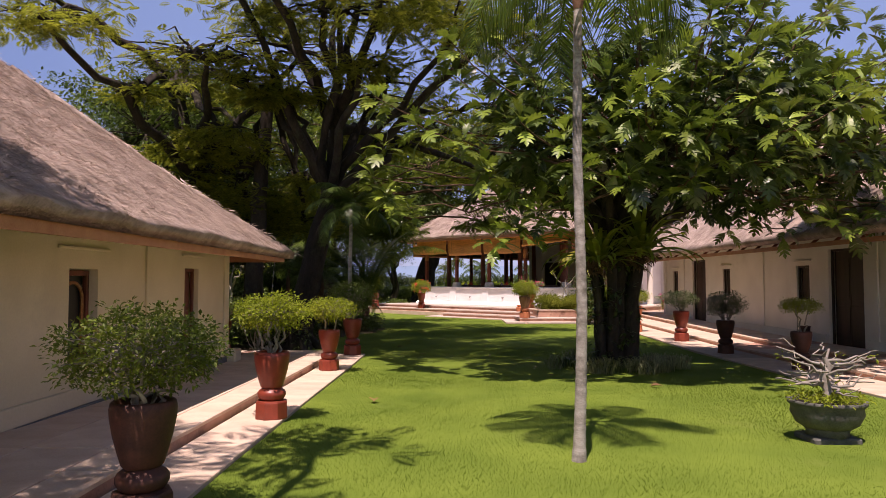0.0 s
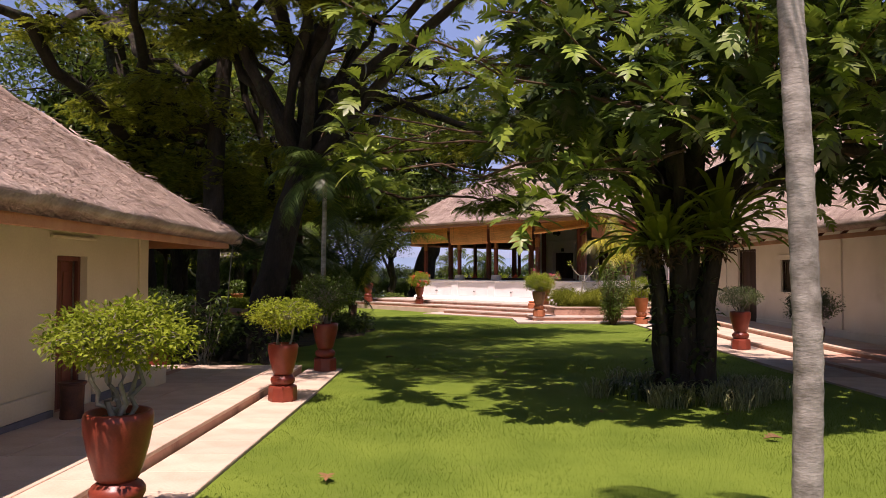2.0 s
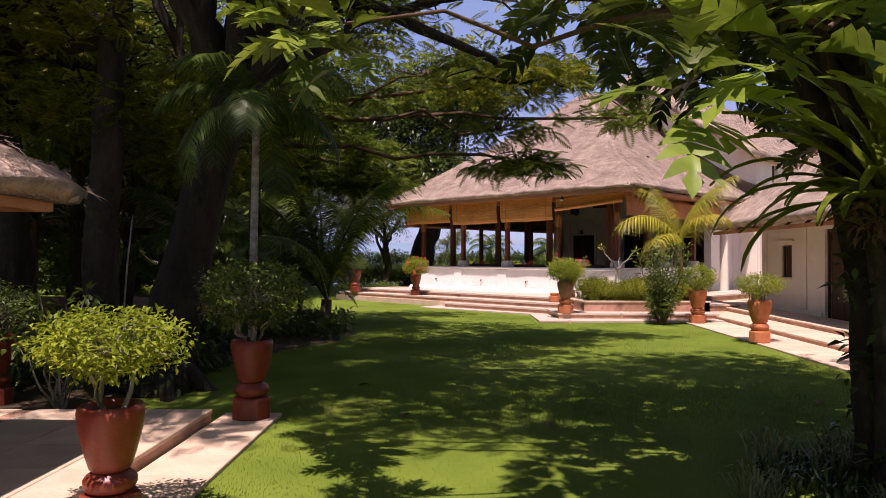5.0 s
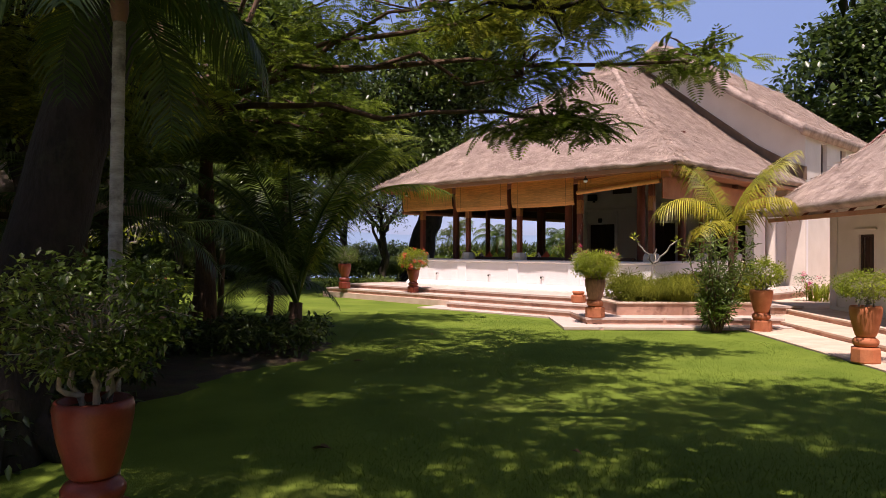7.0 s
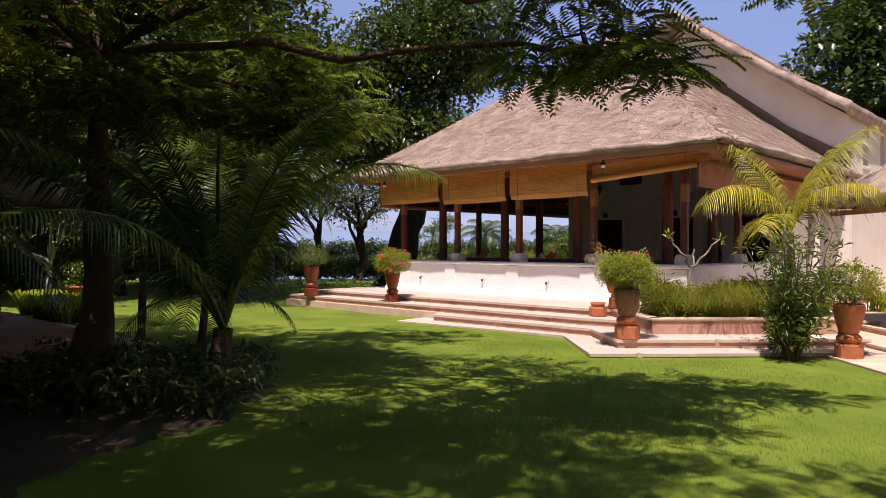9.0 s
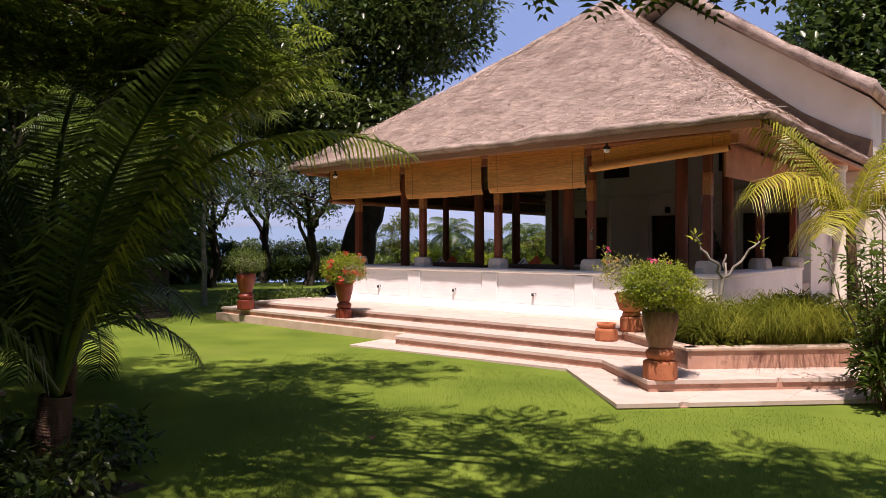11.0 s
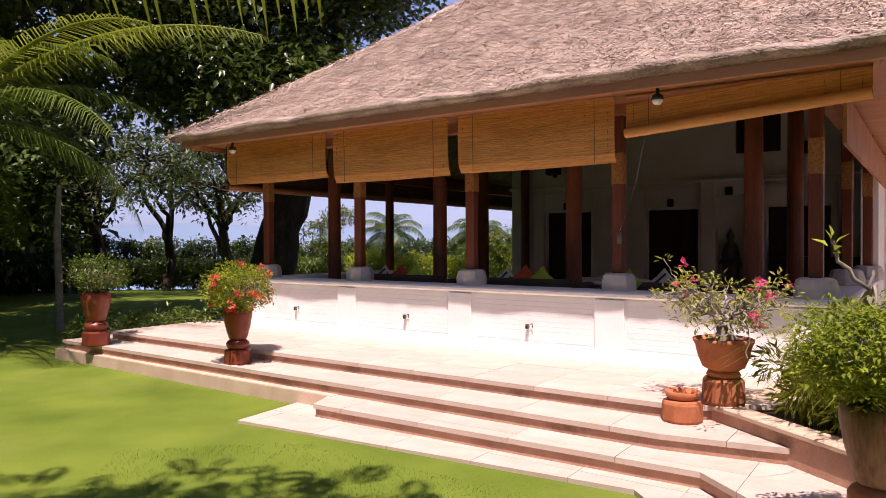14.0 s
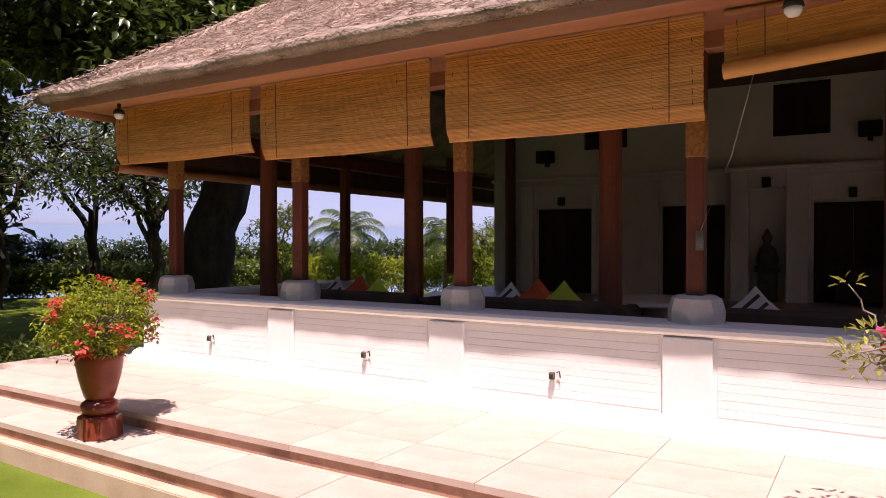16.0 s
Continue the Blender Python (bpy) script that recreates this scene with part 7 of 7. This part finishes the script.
# belt of tall trees that closes the garden
def tree_belt(x0, x1, y0, y1, h, n):
    t = thing("tree_belt", pose((x0 + x1) / 2, (y0 + y1) / 2, 0), "dense dark belt of tall trees round the garden", "trees", kind="stuff")
    p = np.stack([RNG.uniform(x0, x1, n) - (x0 + x1) / 2, RNG.uniform(y0, y1, n) - (y0 + y1) / 2, RNG.uniform(0.02, 1, n) * h], 1)
    p[:, 2] *= np.array([0.85 + 0.3 * noise.noise(Vector((q[0] * 0.12, q[1] * 0.12, 6))) for q in p])
    npart("leaves", *leaf_clumps(p, 10, 1.1, leaf_small(0.6), 0.8), LEAF_DARK, t)
    trunks = [tube_arrays([(a, b, -0.2), (a + 0.2, b, h * 0.5), (a, b, h * 0.8)], [0.3, 0.22, 0.12], 8) for a, b in zip(RNG.uniform(x0, x1, 9) - (x0 + x1) / 2, RNG.uniform(y0, y1, 9) - (y0 + y1) / 2)]
    npart("trunks", *merge(trunks), BARK, t)


tree_belt(-44, -12.5, 68, 74, 15, 3600)
tree_belt(-36, -29, 20, 68, 8.5, 3000)

# ---------------------------------------------------------------- planter beside the steps
PLAN = [(4.42, 37.32), (4.72, 34.9), (9.0, 34.9), (9.0, 36.2), (7.0, 38.4)]
planter = thing("planter", pose(5.8, 36.0, 0.235), "raised pinkish stone planter full of soft shrubs", "planter")
for a, b in zip(PLAN, PLAN[1:] + PLAN[:1]):
    d = Vector((b[0] - a[0], b[1] - a[1]))
    m = Matrix.Translation((a[0] - 5.8, a[1] - 36.0, 0)) @ Matrix.Rotation(math.atan2(d.y, d.x), 4, "Z")
    part("planter_wall", boxed(0, d.length, 0, 0.2, -0.02, 0.30, 0.006), RISER, planter, m=m)
    part("planter_coping", boxed(-0.03, d.length + 0.03, -0.035, 0.235, 0.30, 0.36, 0.015), PAVE, planter, m=m)
part("soil", prism(bmesh.new(), [(x - 5.8 + (0.12 if x < 5 else -0.12), y - 36.0 + (0.12 if y < 35.5 else -0.12)) for x, y in PLAN], -0.02, 0.26), SOIL, planter)
bush = thing("feather_shrub", pose(6.4, 36.0, 0.5), "soft feathery green shrubs filling the planter", "shrub", kind="stuff")
ch = []
for k in range(190):
    px, py = RNG.uniform(4.95, 8.8), RNG.uniform(35.15, 37.0)
    if px < 5.2 + max(0, (py - 36.6)) * 0.5:
        continue
    ch.append(blades(40, (px - 6.4, py - 36.0, 0), 0.18, 0.42 + 0.62 * (0.5 + noise.noise(Vector((px * 1.4, py * 1.4, 2)))) + RNG.uniform(0, 0.2), 0.005, 1.15, 1.2))
npart("leaves", *merge(ch), LEAF_SOFT, bush)
ch = []
for k in range(170):
    px, py = RNG.uniform(4.9, 8.8), RNG.uniform(35.1, 36.9)
    ch.append(leaf_clumps(np.array([(px - 6.4, py - 36.0, RNG.uniform(0.1, 0.35) + 0.5 * max(0.0, 0.5 + noise.noise(Vector((px * 1.4, py * 1.4, 2)))))]), 46, 0.28, leaf_small(0.12), 0.15))
npart("leaves", *merge(ch), LEAF_SOFT, bush)


def oleander(x, y):
    t = thing("oleander_shrub", pose(x, y, g(y)), "tall narrow-leaved oleander shrub beside the steps", "shrub")
    tips, chunks = [], []
    for k in range(34):
        a = k * 2.4
        r = RNG.uniform(0.15, 0.85)
        tip = np.array([math.cos(a) * r, math.sin(a) * r, RNG.uniform(0.7, 2.75) - 0.4 * r])
        line = bend((math.cos(a) * 0.1, math.sin(a) * 0.1, 0), tip, up=0.1, wob=0.03, n=7)
        chunks.append(tube_arrays(line, np.linspace(0.02, 0.006, 7), 5))
        tips += list(line[2:])
    npart("branchwork", *merge(chunks), BROWNBARK, t)["kind"] = "stuff"
    npart("crown", *leaf_clumps(np.array(tips), 15, 0.2, leaf_small(0.2), 0.17, 0.1), LEAF_MID, t)["kind"] = "stuff"


oleander(6.75, 32.95)
fr = thing("frangipani_sapling", pose(6.3, 37.0, 0.49), "bare-branched frangipani sapling in the planter", "tree")
npart("trunk", *tube_arrays([(0, 0, 0), (-0.03, 0, 0.5), (0.03, 0, 0.9), (0.08, 0, 1.2)], [0.05, 0.042, 0.036, 0.032], 9, 0.05), PALEBARK, fr, smooth=True)
for k, tip in enumerate(((-0.55, -0.1, 1.95), (0.75, -0.1, 1.85), (0.2, 0.15, 1.6))):
    npart("limb", *tube_arrays(bend((0.07, 0, 1.15), tip, wob=0.035, n=8), np.linspace(0.034, 0.018, 8), 8, 0.06), PALEBARK, fr, smooth=True)
    if k < 2:
        npart("leaf_whorl", *rosettes([tip], [(0, 0, 1)], 6, leaf_simple(0.34), 0.24), LEAF_LIME, fr)

pinkbush = thing("flowering_shrub", pose(12.6, 39.2, 0.33), "pink-flowered shrub among green strap leaves in the yard", "shrub")
npart("strap_leaves", *blades(90, (0, 0, 0), 0.35, 0.75, 0.02, 0.8, 0.8), LEAF_LIME, pinkbush)["kind"] = "stuff"
npart("leaves", *leaf_clumps(np.stack([RNG.normal(-0.3, 0.25, 60), RNG.normal(0, 0.25, 60), RNG.uniform(0.1, 0.9, 60)], 1), 9, 0.14, leaf_small(0.5), 0.07), LEAF_MID, pinkbush)["kind"] = "stuff"
for k in range(9):
    npart("flower", *leaf_clumps(np.array([(RNG.normal(-0.3, 0.22), RNG.normal(-0.1, 0.2), RNG.uniform(0.35, 1.0))]), 14, 0.06, leaf_small(0.8), 0.06), PETAL_PINK, pinkbush)

# ---------------------------------------------------------------- grass
def grass():
    n = 330000
    x, y = RNG.uniform(-2.25, 7.6, n), 3.0 + 35.5 * RNG.uniform(0, 1, n) ** 1.5
    keep = (y < 33.2) | (x < 2.9)
    x, y = x[keep], y[keep]
    keep = (x + y) * S2 < 27.1
    x, y = x[keep], y[keep]
    n = len(x)
    gz = np.interp(y, [2, 8, 12, 17, 21, 27, 33, 39, 50], [0.05, 0.03, -0.03, -0.12, -0.16, -0.09, -0.02, 0.03, 0.03])
    base = np.stack([x, y, gz - 0.012], 1)
    a = RNG.uniform(0, 6.28, n)
    side = np.stack([np.cos(a), np.sin(a), 0 * a], 1) * RNG.uniform(0.003, 0.006, n)[:, None]
    tip = base + np.stack([RNG.normal(0, 0.016, n), RNG.normal(0, 0.016, n), RNG.uniform(0.018, 0.040, n)], 1)
    t = thing("grass", pose(0, 0, 0), "short mown grass blades of the lawn", "grass", kind="stuff")
    npart("blades", np.stack([base - side, base + side, tip], 1).reshape(-1, 3), np.arange(n * 3).reshape(-1, 3), BLADE, t)


grass()

# ---------------------------------------------------------------- lamps and small fittings of the pavilion
for u, z in ((-32.1, 1.05), (-29.18, 1.05), (-26.6, 1.04)):
    t = thing("parapet_light", UV(u, V0, z), "small grey garden light fixed to the white parapet", "light", "lights on the parapet")
    part("housing", boxed(-0.032, 0.032, -0.05, 0.0, -0.045, 0.035, 0.01), STONE, t)
    part("lens", boxed(-0.022, 0.022, -0.056, -0.05, -0.035, 0.015, 0.003), BLACK, t)
    npart("conduit", *tube_arrays([(0.05, -0.01, 0.03), (0.08, -0.015, 0.05), (0.09, -0.01, -0.02)], [0.008, 0.008, 0.008], 6), BLACK, t)
for u in (-24.2, -33.2):
    t = thing("eave_lamp", UV(u, 30.75, 4.44), "white floodlight under the thatched eave", "lamp", "lamps under the eave")
    part("shade", lathe(bmesh.new(), [(0.02, 0.03), (0.07, 0.0), (0.085, -0.05), (0.075, -0.06)], 20), BLACK, t, smooth=True)
    part("bulb", lathe(bmesh.new(), [(0.072, -0.05), (0.07, -0.09), (0.045, -0.125), (0.0, -0.135)], 20), LAMPGLASS, t, "round white glass", smooth=True)
    part("bracket", boxed(-0.02, 0.02, -0.02, 0.02, 0.02, 0.10), BLACK, t)
cordline = thing("pull_cord", UV(-25.0, 31.2, 3.6), "thin pull cord looped to the post", "cord")
npart("cord", *tube_arrays([(0.42, 0.2, 0.45), (0.2, 0.35, -0.3), (-0.12, 0.56, -1.0)], [0.003] * 3, 5), PALESTONE, cordline)
part("cleat", boxed(-0.17, -0.09, 0.55, 0.59, -1.2, -1.0, 0.01), STONE, cordline)


# ---------------------------------------------------------------- seats inside
def sofa(u, v, w, back):
    t = thing("sofa", UV(u, v, PFLOOR), "low brown cloth sofa behind the parapet", "sofa", "sofas in the pavilion")
    part("seat", boxed(-w / 2, w / 2, 0.0, 0.8, 0.12, 0.42, 0.04), SOFA, t)
    bm = boxed(-w / 2, w / 2, -0.18, 0.0, 0.12, back, 0.05)
    part("backrest", bm, SOFA, t)
    for s in (-1, 1):
        part("arm", boxed(s * (w / 2 + 0.01) - 0.09, s * (w / 2 + 0.01) + 0.09, 0.0, 0.78, 0.12, 0.55, 0.04), SOFA, t)
        for y in (0.02, 0.7):
            part("leg", boxed(s * w * 0.45 - 0.03, s * w * 0.45 + 0.03, y - 0.03, y + 0.03, 0, 0.12), DARKWOOD, t)


sofa(-30.0, 32.6, 1.9, 0.62)
sofa(-27.2, 32.6, 1.9, 0.62)
sofa(-24.2, 32.6, 1.7, 0.62)


def cushion(u, v, mat, label, z=0.72, tilt=0.0, s=0.23):
    t = thing("cushion", UV(u, v, PFLOOR + z) @ pose(0, 0, 0, -14, 45 + tilt, 0), label, "cushion", "cushions on the sofas")
    n = 8
    vs, fs = [], []
    for side in (1, -1):
        for j in range(n + 1):
            for i in range(n + 1):
                a, b = 2 * i / n - 1, 2 * j / n - 1
                puff = (1 - a ** 4) * (1 - b ** 4)
                pull = 1 - 0.10 * (1 - abs(a)) * abs(b) ** 3
                pull2 = 1 - 0.10 * (1 - abs(b)) * abs(a) ** 3
                vs.append((a * s * pull2, side * 0.075 * puff ** 0.6 + 0.0, b * s * pull))
    for k in range(2):
        o = k * (n + 1) ** 2
        for j in range(n):
            for i in range(n):
                q = (o + j * (n + 1) + i, o + j * (n + 1) + i + 1, o + (j + 1) * (n + 1) + i + 1, o + (j + 1) * (n + 1) + i)
                fs.append(q if k else q[::-1])
    npart("cover", vs, fs, mat, t, smooth=True)
    if mat is CUSH_STRIPE:
        for a in (-0.1, 0.02, 0.13):
            part("stripe", boxed(a - 0.02, a + 0.02, -0.081, -0.072, -0.15, 0.15, 0.003), SOFA, t)


for u, m, lb, z in ((-30.75, CUSH_STRIPE, "pale striped cushion on the sofa", 0.60), (-30.3, CUSH_RED, "orange-red cushion on the sofa", 0.64), (-29.95, CUSH_LIME, "lime green cushion on the sofa", 0.60),
                    (-27.75, CUSH_STRIPE, "pale striped cushion on the sofa", 0.60), (-27.35, CUSH_RED, "orange-red cushion on the sofa", 0.66), (-27.0, CUSH_LIME, "lime green cushion on the sofa", 0.64),
                    (-25.35, CUSH_LIME, "lime green cushion on the sofa", 0.62), (-24.75, CUSH_STRIPE, "pale striped cushion on the sofa", 0.64)):
    cushion(u, 32.78, m, lb, z - 0.07, s=0.2)
tab = thing("round_table", UV(-26.2, 34.0, PFLOOR), "round grey table inside the pavilion", "table")
part("tabletop", lathe(bmesh.new(), [(0.75, 0.5), (0.78, 0.52), (0.78, 0.56), (0.7, 0.58), (0.0, 0.58)], 32), PALESTONE, tab, smooth=False)
part("base", lathe(bmesh.new(), [(0.35, 0), (0.2, 0.1), (0.16, 0.4), (0.4, 0.505)], 24), PALESTONE, tab, smooth=True)
bm = lathe(bmesh.new(), [(0.26, 0), (0.27, 0.06), (0.22, 0.12), (0.24, 0.22), (0.2, 0.38), (0.16, 0.5), (0.07, 0.58), (0.10, 0.66), (0.11, 0.74), (0.07, 0.82), (0.03, 0.9), (0.0, 0.95)], 20)
fig = part("statue", bm, STONE, None, m=UV(-25.73, 41.78, PFLOOR + 0.72), smooth=True)
tagged(fig, "small dark carved stone statue on a stand", "statue")
stand = thing("statue_stand", UV(-25.73, 41.78, PFLOOR), "dark stone stand under the statue", "stand")
part("shaft", boxed(-0.2, 0.2, -0.13, 0.13, 0, 0.67, 0.01), STONE, stand)
part("cap", boxed(-0.26, 0.26, -0.18, 0.18, 0.67, 0.72, 0.01), STONE, stand)
cab = thing("sideboard", UV(-23.4, 41.5, PFLOOR), "dark wooden sideboard against the wall", "cabinet")
part("body", boxed(-0.95, 0.95, -0.25, 0.3, 0.08, 0.85, 0.012), DARKWOOD, cab)
part("top", boxed(-1.0, 1.0, -0.28, 0.33, 0.85, 0.89, 0.01), DARKWOOD, cab)
for k in range(4):
    d = part("door", boxed(-0.93 + 0.47 * k, -0.93 + 0.47 * k + 0.45, -0.268, -0.25, 0.12, 0.82, 0.006), DARKWOOD, cab)
    part("handle", boxed(-0.55 + 0.47 * k, -0.52 + 0.47 * k, -0.29, -0.268, 0.4, 0.52, 0.005), BLACK, d)

# ---------------------------------------------------------------- fallen leaves
DRYLEAF = material("dry_leaf", (0.13, 0.06, 0.025), (0.25, 0.13, 0.05), spread=0.25)
frng = np.random.default_rng(11)
dv, df = leaf_lobed()
for k in range(12):
    x, y = frng.uniform(-1.8, 7.2), frng.uniform(9, 32)
    s = frng.uniform(0.10, 0.26)
    curl = dv.copy() * s
    curl[:, 2] = 0.25 * s * np.abs(dv[:, 0]) * 2 + 0.035 * np.sin(dv[:, 1] * 3) * 2 * s + 0.02
    ob = npart("fallen_leaf", curl, df, DRYLEAF, m=pose(x, y, g(y) + 0.02, frng.uniform(-8, 8), frng.uniform(-8, 8), frng.uniform(0, 360)))
    tagged(ob, "curled dry brown leaf lying on the lawn", "leaf", "fallen leaves")

# ---------------------------------------------------------------- paving pieces
def slab_strip(parent, x0, x1, y0, y1, lift, step, rng):
    """A row of stone slabs along the court, each a piece of its own on a shared mesh."""
    shapes = []
    for k in range(4):
        bm = boxed(-(x1 - x0) / 2 + 0.004, (x1 - x0) / 2 - 0.004, -step / 2 + 0.004, step / 2 - 0.004, -0.05, 0.0, 0.006)
        for v in bm.verts:
            v.co.z += 0.002 * noise.noise(Vector((v.co.x * 3, v.co.y * 3, k * 7)))
        me = bpy.data.meshes.new("slab")
        bm.to_mesh(me)
        bm.free()
        me.materials.append(PAVE)
        shapes.append(me)
    n = int((y1 - y0) / step)
    for k in range(n):
        y = y1 - step * (k + 0.5)
        tilt = math.degrees(math.atan2(g(y + step / 2) - g(y - step / 2), step))
        ob = link_part("slab", shapes[int(rng.integers(4))], None, parent, m=pose((x0 + x1) / 2, y, g(y) + lift + rng.uniform(-0.002, 0.002), tilt, 0, 0))


prng = np.random.default_rng(3)
slab_strip(lower_left, -3.06, -2.28, -4, 20.7, 0.046, 0.72, prng)
for x0, x1 in ((-3.60, -3.09), (-4.50, -3.61), (-5.40, -4.51)):
    slab_strip(upper_left, x0, x1, -4, 20.25, 0.181, 0.9, prng)
slab_strip(lower_right, 7.6, 8.92, 4, 33.3, 0.046, 0.8, prng)
slab_strip(mid_right, 8.88, 10.0, 4, 36.4, 0.171, 0.9, prng)
slab_strip(upper_right, 9.98, 11.4, 4, 36.4, 0.311, 0.9, prng)
for k in range(6):
    slab_strip(side_left, -6.5 - 0.9 * k + 0.01, -5.6 - 0.9 * k, 17.4, 20.25, 0.181, 0.87, prng)


def tile_tread(ob, plan, z, over, du, dv, off):
    """Lays slabs over a tread's plan in the pavilion's grid, leaving out what the next step covers."""
    back = [((x - y) * S2, (x + y) * S2) for x, y in plan]
    top = [((x - y) * S2, (x + y) * S2) for x, y in over] if over else None
    u0, u1 = min(p[0] for p in back), max(p[0] for p in back)
    v0, v1 = min(p[1] for p in back), max(p[1] for p in back)
    count, u = 0, u0
    while u < u1:
        v = v0
        row = int(round((u - u0) / du))
        while v < v1:
            cell = clip(clip(clip(clip(back, u, u + du, True, 0), u, u + du, False, 0), v, v + dv, True, 1), v, v + dv, False, 1)
            hidden = top and all(inside((a, b), top) for a in (u, u + du) for b in (v, v + dv))
            if len(cell) >= 3 and not hidden and count < 300:
                cu, cv = sum(p[0] for p in cell) / len(cell), sum(p[1] for p in cell) / len(cell)
                clean = []
                for p in cell:
                    d = math.hypot(p[0] - cu, p[1] - cv)
                    q = (p[0] - (p[0] - cu) / max(d, 1e-6) * 0.0035, p[1] - (p[1] - cv) / max(d, 1e-6) * 0.0035)
                    if not clean or math.hypot(q[0] - clean[-1][0], q[1] - clean[-1][1]) > 0.01:
                        clean.append(q)
                if len(clean) > 2 and math.hypot(clean[0][0] - clean[-1][0], clean[0][1] - clean[-1][1]) < 0.01:
                    clean.pop()
                area = 0.5 * abs(sum(a[0] * b[1] - b[0] * a[1] for a, b in zip(clean, clean[1:] + clean[:1]))) if len(clean) > 2 else 0
                if area > 0.01:
                    pts = [W(a - cu, b - cv)[:2] for a, b in clean]
                    lift = prng.uniform(-0.0015, 0.0015)
                    part("slab", prism(bmesh.new(), pts, -0.06, 0.0), TREAD, ob, m=pose(*W(cu, cv, z + lift)))
                    count += 1
            v += dv
        u += du


for k, (ob, plan, z) in enumerate(PAVED):
    tile_tread(ob, plan, z, PAVED[k + 1][1] if k < 3 else [W(U0, V0)[:2], W(U1, V0)[:2], W(U1, 39)[:2], W(U0, 39)[:2]], (1.1, 1.25, 1.2, 1.0)[k], (0.75, 0.76, 0.7, 0.7)[k], 0)
